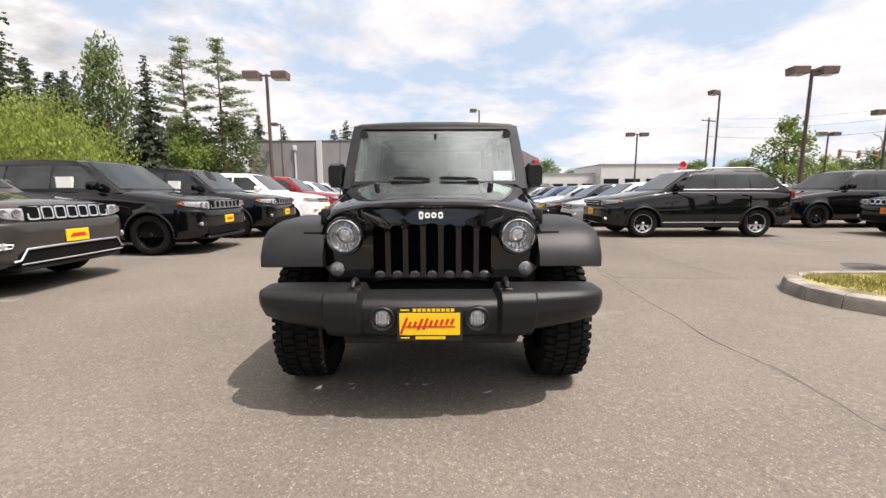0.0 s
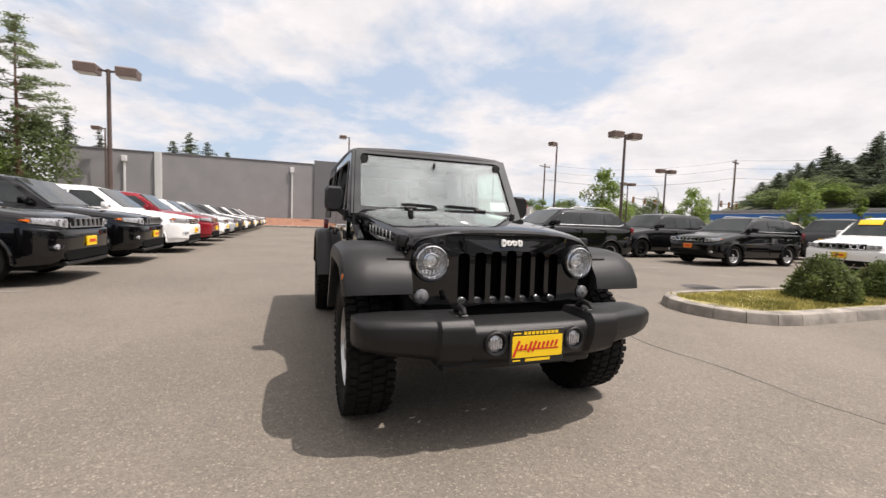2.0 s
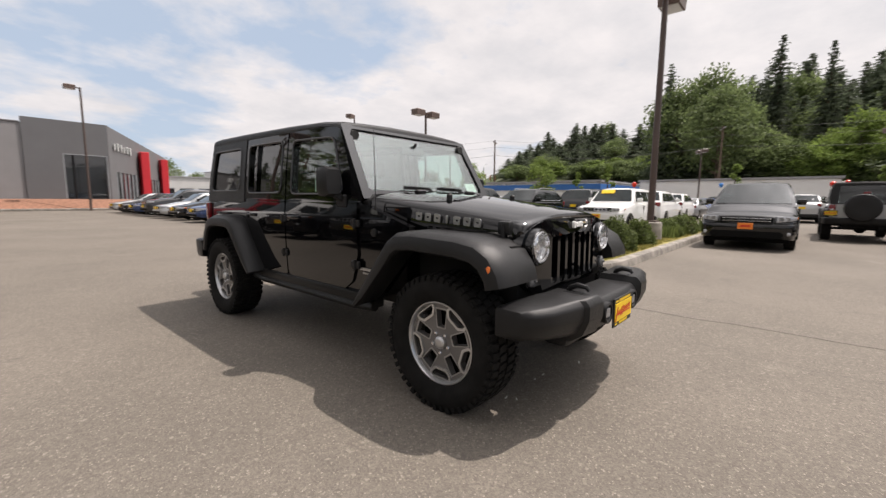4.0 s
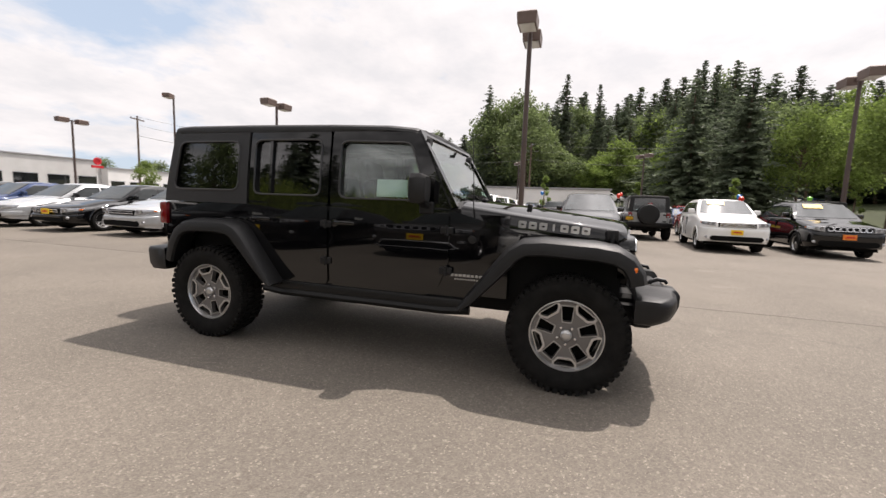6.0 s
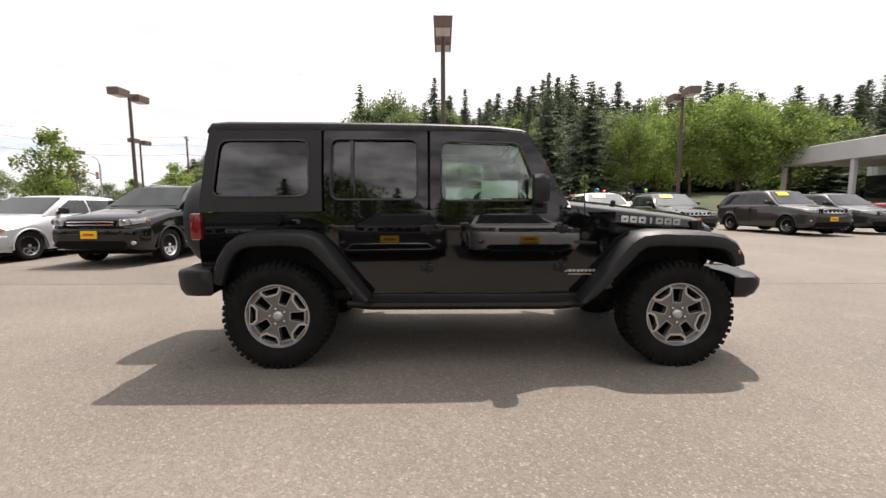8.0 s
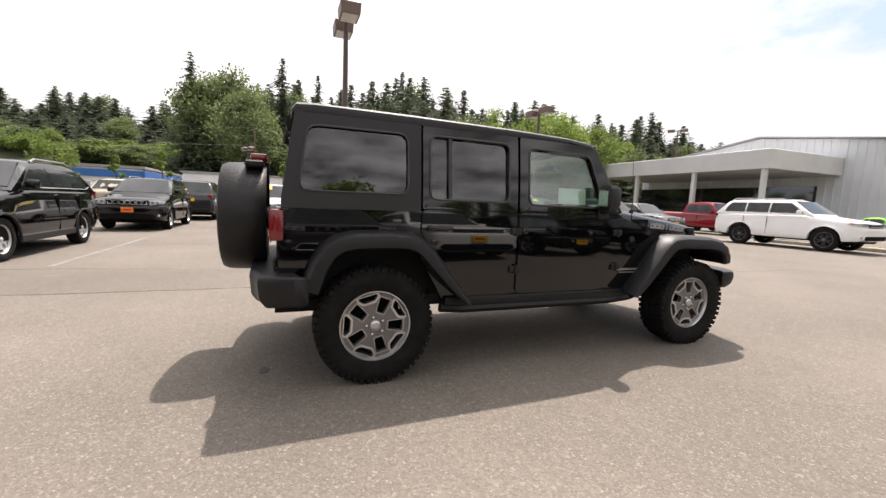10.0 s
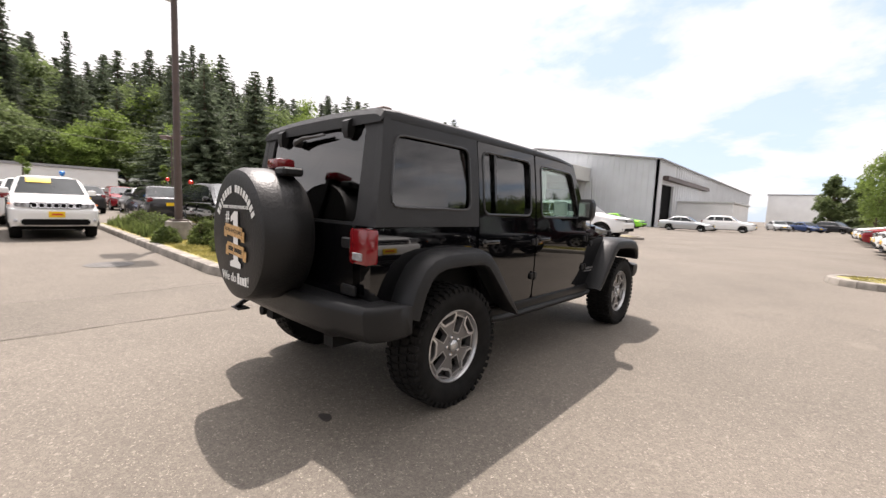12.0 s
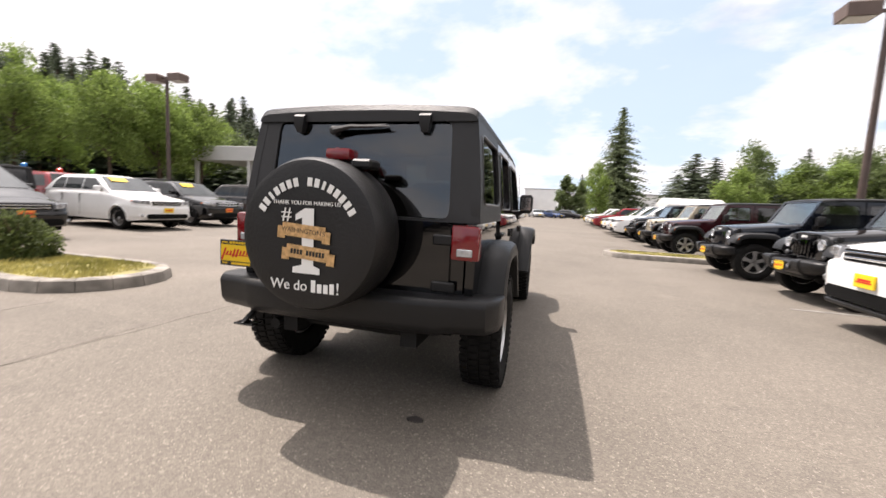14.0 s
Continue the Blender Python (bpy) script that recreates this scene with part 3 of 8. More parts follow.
for x in (-17.6, -1.8):
    bm = bmesh.new()
    box(bm, x - 0.22, x + 0.22, 45.7, 46.0, 6.1, 6.7, 0.04)
    box(bm, x - 0.09, x + 0.09, 45.8, 45.98, 0.1, 6.1, 0.03)
    part("downpipe", bm, "canopy", show, "pale grey downpipe with hopper")
bm = bmesh.new()
box(bm, 3.0, 6.05, 46.02, 46.10, 0.2, 4.9)
win = part("window", bm, "pane", show, "tall dark shop window")
bm = bmesh.new()
for x in (3.04, 6.02):
    box(bm, x - 0.04, x + 0.04, 45.84, 46.02, 0.2, 4.9)
for z in (0.23, 4.86):
    box(bm, 3.0, 6.06, 45.84, 46.02, z - 0.04, z + 0.04)
part("window_frame", bm, "galv", win)
for u0, u1, h in ((2, 9, 3.6), (12, 20, 3.4)):
    bm = bmesh.new()
    sheet(bm, [(u0, 0.1), (u1, 0.1), (u1, h), (u0, h)], [], lambda u, v, d: (6.05 + u * 0.42 - d, 46.0 + u * 0.907, v), 0.05)
    win = part("window", bm, "pane", show, "shopfront glazing")
    bm = bmesh.new()
    for i in range(6):
        u = lerp(u0, u1, i / 5)
        box(bm, 6.15 + u * 0.42 - 0.05, 6.15 + u * 0.42 + 0.08, 46 + u * 0.907 - 0.05, 46 + u * 0.907 + 0.05, 0.1, h)
    part("mullion", bm, "galv", win)
bm = bmesh.new()
for i in range(6):
    u = 1.6 + i * 1.05
    box(bm, 6.20 + u * 0.42, 6.30 + u * 0.42, 46 + u * 0.907 - 0.35, 46 + u * 0.907 + 0.35, 5.6, 5.6 + (0.75 if i % 3 else 0.6), 0.02)
part("wall_sign", bm, "white_ink", show, "white sign drawn as plain blocks")["kind"] = "stuff"
for u, wid in ((10.4, 2.4), (21, 2.4)):
    bm = bmesh.new()
    box(bm, 6.2 + u * 0.42, 7.0 + u * 0.42, 46 + u * 0.907 - wid / 2, 46 + u * 0.907 + wid / 2, 0, 6.3, 0.04)
    box(bm, 7.0 + u * 0.42, 7.06 + u * 0.42, 46 + u * 0.907 - 0.8, 46 + u * 0.907 + 0.8, 4.6, 5.0)
    part("entrance_pylon", bm, "red_trim", show, "red clad entrance pylon")
bm = bmesh.new()
loft(bm, [[(x, 43.2, 0), (x, 43.2, 0.18), (x, 44.0, 0.5), (x, 45.0, 0.85), (x, 45.8, 0.95), (x, 45.8, 0)] for x in (-7.5, -4, 0, 4, 8.0)])
lone("planting_strip", bm, "brick", "strip of reddish-brown bark along the showroom wall", "planting bed", kind="structure")
bm = bmesh.new()
box(bm, -7.5, 8.4, 42.95, 43.2, 0, 0.18, 0.03)
lone("kerb_strip", bm, "concrete", "pale concrete kerb along the planting strip", "kerb", kind="structure")

# white dealership far to the north-east
def far_house(name, x0, x1, y0, y1, h, wall, label, band=None, bays=5, door=None):
    house = thing(name, label, "building")
    bm = bmesh.new()
    box(bm, x0, x1, y0, y1, 0, h, 0.05)
    part("wall", bm, wall, house)
    bm = bmesh.new()
    box(bm, x0 - 0.2, x1 + 0.2, y0 - 0.2, y1 + 0.2, h, h + 0.25)
    part("roof", bm, "roof", house)
    if band:
        bm = bmesh.new()
        box(bm, x0 - 0.15, x1 + 0.15, y0 - 0.15, y0 + 0.05, h - 0.9, h - 0.2)
        box(bm, x0 - 0.15, x0 + 0.05, y0, y1, h - 0.9, h - 0.2)
        part("fascia", bm, band, house)
    for i in range(bays):
        xa, xb = lerp(x0, x1, (i + 0.15) / bays), lerp(x0, x1, (i + 0.85) / bays)
        bm = bmesh.new()
        box(bm, xa, xb, y0 - 0.06, y0 + 0.05, 0.5, h * 0.55)
        wn = part("window", bm, "pane", house)
        bm = bmesh.new()
        box(bm, xa - 0.1, xb + 0.1, y0 - 0.12, y0 - 0.06, h * 0.55, h * 0.55 + 0.15)
        part("window_frame", bm, "galv", wn)
    return house


far_house("dealership", 39, 60, 98, 118, 7.6, "canopy", "white and grey car dealership across the street", None, 4)
far_house("dealership", 24, 39, 102, 122, 5.6, "canopy", "low white dealership wing across the street", None, 4)
far_house("dealership", 60, 76, 96, 116, 6.2, "wall_white", "white dealership wing across the street", None, 4)
bm = bmesh.new()
tube(bm, (56, 93, 0), (56, 93, 6.6), 0.12)
sign = lone("pole_sign", bm, "white_ink", "tall pole carrying an oval red sign", "sign")
bm = bmesh.new()
turned(bm, [(92.8, 0.75), (92.6, 0.75), (92.6, 0.48), (92.75, 0.44)], 24, "y", (56, 0, 7.3))
part("sign_ring", bm, "red_trim", sign)
bm = bmesh.new()
box(bm, 54.9, 57.1, 92.6, 92.9, 5.9, 6.4)
part("sign_bar", bm, "red_trim", sign)
far_house("shop", 46, 62, 15, 32, 3.4, "wall_white", "low shop with a blue band beyond the lot", "blue_trim", 6)
far_house("shop", 58, 66, -6, 14, 3.8, "wall_white", "long low pale building below the wood", None, 3)

# pale steel warehouse to the south
ware = thing("warehouse", "pale grey steel warehouse with low gable and canopy", "building")
gable = [(12.6, 0), (46, 0), (46, 8.0), (29.3, 10.35), (12.6, 8.2)]
bm = bmesh.new()
sheet(bm, gable, [], lambda u, v, d: (u, -51 - d, v), 0.3)
sheet(bm, [(-51, 0), (-136, 0), (-136, 8.3), (-51, 8.3)], [[(-53, 0.05), (-58.5, 0.05), (-58.5, 5.4), (-53, 5.4)]], lambda u, v, d: (12.6 + d, u, v), 0.3)
part("wall", bm, "metal_wall", ware, "pale ribbed steel wall")
bm = bmesh.new()
for i in range(46):
    x = 13 + i * 0.72
    box(bm, x - 0.05, x + 0.05, -51.0, -50.94, 0, track([(12.6, 8.1), (29.3, 10.2), (46, 7.9)], x))
for i in range(60):
    y = -59.3 - i * 1.27
    box(bm, 12.54, 12.6, y - 0.05, y + 0.05, 0, 8.2)
part("wall_rib", bm, "metal_wall", ware)["kind"] = "stuff"
# inner walls coloured near-black for the shade inside
bm = bmesh.new()
box(bm, 13.6, 13.8, -60.0, -51.4, 0, 6.2)
box(bm, 12.92, 13.6, -60.0, -59.8, 0, 6.2)
box(bm, 12.92, 13.6, -60.0, -51.4, 6.0, 6.2)
part("inner_wall", bm, "under", ware, "wall inside the doorway, near-black for its shade")
bm = bmesh.new()
loft(bm, [[(12.2, y, 8.15), (29.3, y, 10.43), (46.4, y, 7.98), (46.4, y, 8.12), (29.3, y, 10.6), (12.2, y, 8.31)] for y in (-50.6, -136.4)])
part("roof", bm, "roof", ware)
# near-black panel across the opening stands in for the unlit interior
bm = bmesh.new()
box(bm, 13.0, 13.2, -58.5, -53, 0, 5.4)
part("doorway", bm, "dark", ware, "near-black panel as shade in the open doorway")
bm = bmesh.new()
box(bm, 11.9, 12.6, -78, -53, 5.9, 6.4)
part("awning", bm, "pole", ware, "brown awning over the side doors")
bm = bmesh.new()
box(bm, 6.1, 12.6, -76, -61, 0, 3.4, 0.03)
part("lean_to", bm, "wall_white", ware, "low white lean-to")
bm = bmesh.new()
box(bm, 5.9, 12.6, -76.2, -60.8, 3.4, 3.6)
part("lean_to_roof", bm, "canopy", ware)
bm = bmesh.new()
box(bm, 21.0, 45, -50.9, -39.3, 5.6, 7.4, 0.04)
part("canopy", bm, "canopy", ware, "flat pale canopy with deep fascia")
for x in (21.6, 28.6, 36.3, 44.4):
    bm = bmesh.new()
    box(bm, x - 0.2, x + 0.2, -39.9, -39.5, 0, 5.6, 0.02)
    part("canopy_post", bm, "canopy", ware)
bm = bmesh.new()
box(bm, 23, 46, -50.94, -50.9, 0.3, 4.6)
part("shop_window", bm, "pane", ware)
far_house("warehouse", -2.0, 9.0, -162, -140, 8.5, "wall_white", "white shed at the end of the aisle", None, 0)
far_house("warehouse", -7.5, -2.0, -132, -120, 6.5, "wall_white", "white end wall behind the arborvitae", None, 0)
far_house("warehouse", -46.0, -16.0, -128, -112, 6.6, "wall_white", "long pale shed behind the cedar", None, 0)
# white tent roof behind the west row
tent = thing("marquee", "white marquee roof behind the off-roaders", "tent")
bm = bmesh.new()
hip = [[(-13.4 + sx * hx, -39 + sy * hy, z) for sx, sy in ((-1, -1), (1, -1), (1, 1), (-1, 1))] for hx, hy, z in ((2.45, 2.3, 2.2), (2.45, 2.3, 2.45), (2.4, 0.7, 3.0), (2.35, 0.2, 3.06))]
loft(bm, hip)
part("canvas_roof", bm, "white_paint", tent)
for x in (-15.7, -11.1):
    for y in (-41, -37):
        bm = bmesh.new()
        tube(bm, (x, y, 0), (x, y, 2.3), 0.04)
        part("tent_pole", bm, "galv", tent)


# joints in the asphalt
def joint(pts, width, label="dark sealed joint in the asphalt"):
    bm = bmesh.new()
    left, right = [], []
    fine = []
    for (xa, ya), (xb, yb) in zip(pts, pts[1:]):
        k = max(2, int(math.hypot(xb - xa, yb - ya) / 0.12))
        fine += [(lerp(xa, xb, i / k), lerp(ya, yb, i / k)) for i in range(k)]
    fine.append(pts[-1])
    rings = []
    for i, (x, y) in enumerate(fine):
        a, b = fine[max(i - 1, 0)], fine[min(i + 1, len(fine) - 1)]
        d = Vector((b[0] - a[0], b[1] - a[1])).normalized()
        o = 0.05 * noise.noise((x * 1.7, y * 1.7, 4)) + 0.02 * noise.noise((x * 9, y * 9, 2))
        w = width * (0.45 + 0.9 * abs(noise.noise((x * 3.1, y * 3.1, 9))))
        n = Vector((-d.y, d.x))
        p = Vector((x, y)) + n * o
        rings.append([(p.x - n.x * w, p.y - n.y * w, 0.0005), (p.x - n.x * w, p.y - n.y * w, 0.003), (p.x + n.x * w, p.y + n.y * w, 0.003), (p.x + n.x * w, p.y + n.y * w, 0.0005)])
    loft(bm, rings)
    lone("asphalt_joint", bm, "sealant", label, "asphalt joint", "joints in the asphalt", "structure", 0)


joint([(2.28, -9), (2.26, -1.6), (2.2, -0.8), (2.25, 0.4), (2.38, 2.2), (2.40, 4.7), (2.45, 12)], 0.0028)
joint([(4.0, 1.2), (3.9, 2.6), (4.3, 5.4), (4.3, 11)], 0.006)
joint([(2.25, -1.9), (2.23, -1.3), (2.2, -0.8), (2.21, -0.55)], 0.008)
bm = bmesh.new()
sheet(bm, [(2.40, 1.4), (3.95, 1.25), (3.9, 2.6), (4.28, 5.4), (4.28, 11), (2.46, 11), (2.42, 4.7)], [], lambda u, v, d: (u, v, 0.002 - d), 0.0015)
lone("asphalt_band", bm, "asphalt_new", "slightly darker band of newer asphalt", "asphalt patch", kind="structure", smooth=0)

# ---- four-door off-roader: nose towards -y, origin on the ground between the axles ----
def tyre_profile(r, w):
    h = w / 2
    return [(-h * 0.72, r * 0.60), (-h * 0.93, r * 0.68), (-h, r * 0.80), (-h * 0.97, r * 0.90), (-h * 0.86, r * 0.955), (-h * 0.4, r * 0.965),
            (h * 0.4, r * 0.965), (h * 0.86, r * 0.955), (h * 0.97, r * 0.90), (h, r * 0.80), (h * 0.93, r * 0.68), (h * 0.72, r * 0.60)]


def tread_blocks(bm, r, w, n=50):
    h = w / 2
    for row, (x0, x1, dz, skew) in enumerate(((-1.0, -0.6, 0.0, 0.25), (-0.52, -0.06, 0.5, -0.5), (0.06, 0.52, 0.0, -0.5), (0.6, 1.0, 0.5, 0.25))):
        for k in range(n):
            a = 2 * math.pi * (k + dz) / n
            wide = 2 * math.pi / n * (0.34 if row in (1, 2) else 0.31)
            ring0, ring1 = [], []
            long = 1.0 if k % 2 else 0.93
            for sx, sa in ((x0, -1), (x1, -1), (x1, 1), (x0, 1)):
                edge = abs(sx) > 0.9
                xx = h * sx * (long if edge else 1)
                ang = a + sa * wide + skew * wide * (sx - (x0 + x1) / 2) * 2
                for ring, rr in ((ring0, 0.93), (ring1, 0.985 if edge else 1.0)):
                    ring.append((xx, r * rr * math.cos(ang), r * rr * math.sin(ang)))
            loft(bm, [ring0, ring1])
            if row in (0, 3):
                # shoulder lug running down the side wall
                s = math.copysign(1, x0 + x1)
                lug0, lug1 = [], []
                for rr, sa in ((0.955, -1), (0.955, 1), (0.90, 0.8), (0.90, -0.8)):
                    ang = a + sa * wide * 0.9
                    lug0.append((s * h * 0.93, r * rr * math.cos(ang), r * rr * math.sin(ang)))
                    lug1.append((s * h * (1.02 if rr > 0.9 else 1.0), r * rr * math.cos(ang), r * rr * math.sin(ang)))
                loft(bm, [lug0, lug1])


def spoke_point(r, a, rad, off, x):
    ca, sa = math.cos(a), math.sin(a)
    return (x, rad * r * ca - off * r * sa, rad * r * sa + off * r * ca)


def alloy_rim(wheel, r, x, detail=True, face="alloy_dark", edge="alloy", fine=False, spin=0.0):
    """Rim whose road side lies at +x: lip, five broad spokes notched at the lip, machined edges, centre cap and nuts."""
    bm = bmesh.new()
    turned(bm, [(x - 0.15, r * 0.93), (x - 0.01, r * 1.0), (x + 0.012, r * 1.0), (x + 0.013, r * 0.972), (x - 0.004, r * 0.93), (x - 0.15, r * 0.90)], 48 if fine else 24, hollow=True)
    if not detail:
        for k in range(5):
            a = 2 * math.pi * k / 5 + math.pi / 2
            loft(bm, [[spoke_point(r, a, rad, -w, x - 0.03), spoke_point(r, a, rad, w, x - 0.03), spoke_point(r, a, rad, w, x - 0.008), spoke_point(r, a, rad, -w, x - 0.008)] for rad, w in ((0.05, 0.16), (0.5, 0.13), (0.93, 0.20))])
        part("rim", bm, edge, wheel)
        return
    rim = part("rim", bm, edge, wheel, "machined rim lip")

    def petal(a, line, r_corner):
        """An opening that lies along the angle a: line of (radius, half width)."""
        pts = [(rad, -w) for rad, w in line] + [(rad, w) for rad, w in reversed(line)]
        return rounded([(r * (p * math.cos(a) - q * math.sin(a)), r * (p * math.sin(a) + q * math.cos(a))) for p, q in pts], r_corner * r, 2)

    spokes = [2 * math.pi * k / 5 + math.pi * 0.3 + spin for k in range(5)]
    notch, notch_rim = [(0.69, 0.16), (0.80, 0.27), (0.87, 0.27)], [(0.63, 0.185), (0.775, 0.33), (0.895, 0.325)]
    slot, slot_rim = [(0.37, 0.115), (0.80, 0.165)], [(0.335, 0.137), (0.835, 0.192)]
    bm = bmesh.new()
    disc = [(0.965 * r * math.cos(2 * math.pi * i / 60), 0.965 * r * math.sin(2 * math.pi * i / 60)) for i in range(60)]
    sheet(bm, disc, [petal(a, notch, 0.025) for a in spokes] + [petal(a + math.pi / 5, slot, 0.03) for a in spokes], lambda u, v, d: (x - 0.014 - d, u, v), 0.04)
    part("wheel_face", bm, face, wheel, "grey painted five-spoke wheel face")
    for a in spokes:
        if fine:
            bm = bmesh.new()
            sheet(bm, petal(a, notch_rim, 0.03), [petal(a, notch, 0.025)], lambda u, v, d: (x - 0.005 - d, u, v), 0.012)
            part("spoke_edge", bm, edge, wheel, "bright machined spoke edge")
            bm = bmesh.new()
            sheet(bm, petal(a + math.pi / 5, slot_rim, 0.035), [petal(a + math.pi / 5, slot, 0.03)], lambda u, v, d: (x - 0.011 - d, u, v), 0.006)
            part("slot_edge", bm, "steel", wheel)
            bm = bmesh.new()
            turned(bm, [(x - 0.03, 0.012), (x - 0.004, 0.012), (x + 0.001, 0.008)], 6, at=(0, 0.25 * r * math.cos(a), 0.25 * r * math.sin(a)))
            part("wheel_nut", bm, "chrome", wheel)
    bm = bmesh.new()
    turned(bm, [(x - 0.03, 0.155 * r), (x + 0.002, 0.155 * r), (x + 0.010, 0.13 * r), (x + 0.014, 0.08 * r), (x + 0.015, 0.02 * r)], 24)
    part("centre_cap", bm, edge, wheel)


def road_wheel(car, cx, cy, r, w, rim_r, detail=False, tread=False, face="alloy_dark", edge="alloy", spin=0.0):
    side = 1 if cx > 0 else -1
    bm = bmesh.new()
    prof = tyre_profile(r, w)
    prof[0], prof[-1] = (prof[0][0], rim_r * 0.97), (prof[-1][0], rim_r * 0.97)
    if not detail:
        turned(bm, prof, 26, hollow=True)
        turned(bm, [(-w * 0.3, rim_r * 0.9), (w * 0.1, rim_r * 0.9)], 16)
        wheel = part("wheel", bm, "rubber", car, "black tyre")
        wheel.matrix_local = pose(cx, cy, r, 0, 0, 0 if side > 0 else 180)
        alloy_rim(wheel, rim_r, w * 0.33, False, face, edge)
        return wheel
    turned(bm, [(-w * 0.3, rim_r * 0.86), (-w * 0.02, rim_r * 0.86), (0.0, rim_r * 0.5)], 20)
    wheel = part("wheel", bm, "dark", car)
    wheel.matrix_local = pose(cx, cy, r, 0, 0, 0 if side > 0 else 180)
    bm = bmesh.new()
    turned(bm, prof, 56 if tread else 30, hollow=True)
    part("tyre", bm, "rubber", wheel, "black tyre")
    if tread:
        bm = bmesh.new()
        tread_blocks(bm, r, w)
        part("tread_block", bm, "rubber", wheel, "chunky off-road tread blocks")["kind"] = "stuff"
    alloy_rim(wheel, rim_r, w * 0.34, True, face, edge, tread, spin)
    return wheel


def tumble(z):
    """Half width of the cabin at a height."""
    return track([(0.45, 0.755), (0.62, 0.770), (0.85, 0.778), (1.05, 0.777), (1.16, 0.770), (1.27, 0.764), (1.45, 0.748), (1.70, 0.718), (1.78, 0.705)], z)


def off_roader(m, paint, label, group="", detail=True, lamp_plate="yellow", spare_face=True):
    car = thing("four_door_off_roader", label, "car", group, m)
    # tub: lower body with the rear arches cut out
    bm = bmesh.new()
    tub = [(2.05, 0.60), (2.075, 0.80), (2.075, 1.12), (2.06, 1.145), (-0.64, 1.165), (-1.14, 1.02), (-1.12, 0.97), (-0.80, 0.53), (0.95, 0.50), (1.16, 0.86), (1.30, 0.90), (1.66, 0.90), (1.80, 0.83), (1.90, 0.60)]
    for s in (-1, 1):
        sheet(bm, tub, [], lambda u, v, d, s=s: (s * (tumble(v) - 0.012 - d), u, v), 0.05, (0.62, 0.74, 0.86, 0.98, 1.08))
    box(bm, -0.70, 0.70, 1.95, 2.06, 0.60, 1.14)
    box(bm, -0.70, 0.70, -1.05, -0.70, 0.55, 1.14)
    part("body", bm, paint, car)
    bm = bmesh.new()
    box(bm, -0.70, 0.70, -0.7, 1.95, 0.48, 0.54)
    box(bm, -0.58, 0.58, -1.80, -0.90, 0.55, 1.02)
    box(bm, -0.68, 0.68, 0.98, 1.93, 0.86, 0.91)
    for s in (-1, 1):
        box(bm, s * 0.40 - 0.05, s * 0.40 + 0.05, -2.0, 2.1, 0.40, 0.54)
        for y in (1.0, 1.92):
            box(bm, s * 0.55 - 0.10, s * 0.55 + 0.10, y - 0.02, y + 0.02, 0.5, 0.88)
        box(bm, s * 0.64 - 0.06, s * 0.64 + 0.06, -1.83, -0.86, 0.86, 0.95)
    for y in (-1.473, 1.473):
        tube(bm, (-0.70, y, 0.39), (0.70, y, 0.39), 0.045)
        turned(bm, [(-0.13, 0.06), (-0.06, 0.13), (0.06, 0.13), (0.13, 0.06)], 16, at=(-0.1 if y < 0 else 0, y, 0.38))
    tube(bm, (0.5, 1.6, 0.42), (0.5, 2.12, 0.44), 0.035)
    box(bm, -0.45, 0.45, 1.75, 2.0, 0.42, 0.58, 0.03)
    box(bm, -0.35, 0.35, -1.95, -1.8, 0.40, 0.60, 0.03)
    for s in (-1, 1):
        box(bm, s * 0.60 - 0.03, s * 0.60 + 0.03, 0.96, 2.0, 0.47, 0.96)
        tube(bm, (s * 0.5, -1.42, 0.4), (s * 0.5, -1.30, 0.85), 0.03)
        tube(bm, (s * 0.5, 1.55, 0.36), (s * 0.45, 1.75, 0.85), 0.03)
    part("chassis", bm, "under", car)

    # bonnet
    bm = bmesh.new()
    rings = []
    for y, w, zs, zc, low in ((-1.862, 0.560, 1.022, 1.098, 0.012), (-1.855, 0.568, 1.030, 1.112, 0.02), (-1.83, 0.578, 1.040, 1.120, 0.03), (-1.79, 0.590, 1.048, 1.128, 0.06), (-1.74, 0.600, 1.056, 1.136, 0.10), (-1.45, 0.632, 1.092, 1.172, 0.14), (-1.1, 0.672, 1.132, 1.215, 0.17), (-0.80, 0.708, 1.168, 1.245, 0.2), (-0.70, 0.718, 1.180, 1.25, 0.2)):
        half = [(w, zs - low - 0.008), (w + 0.003, zs - low * 0.5), (w - 0.006, zs - 0.004), (w - 0.022, zs + 0.016), (w - 0.045, zs + 0.028), (w - 0.10, zs + 0.042), (w * 0.62, zs + 0.064), (w * 0.52, zc - 0.010), (w * 0.42, zc - 0.004), (w * 0.2, zc)]
        curl = track([(-1.86, 0.045), (-1.74, 0.02), (-1.45, 0.0)], y)
        rings.append([(x, y + curl * (x / 0.6) ** 2, z) for x, z in half] + [(-x, y + curl * (x / 0.6) ** 2, z) for x, z in reversed(half)])
    loft(bm, rings)
    hood = part("bonnet", bm, paint, car)
    for s in (-1, 1):
        bm = bmesh.new()
        box(bm, s * 0.598 - 0.024, s * 0.598 + 0.024, -1.765, -1.685, 1.0, 1.075, 0.012, 2)
        tube(bm, (s * 0.624, -1.725, 0.95), (s * 0.618, -1.725, 1.06), 0.013)
        part("bonnet_catch", bm, "plastic", hood, "black rubber bonnet catch")
    if detail:
        for s in (-1, 1):
            bm = bmesh.new()
            turned(bm, [(1.17, 0.02), (1.222, 0.02), (1.232, 0.012)], 12, "z", (s * 0.40, -1.15, 0.0))
            part("bumper_stop", bm, "plastic", hood)
            bm = bmesh.new()
            box(bm, s * 0.30 - 0.05, s * 0.30 + 0.05, -0.80, -0.76, 1.235, 1.262, 0.008)
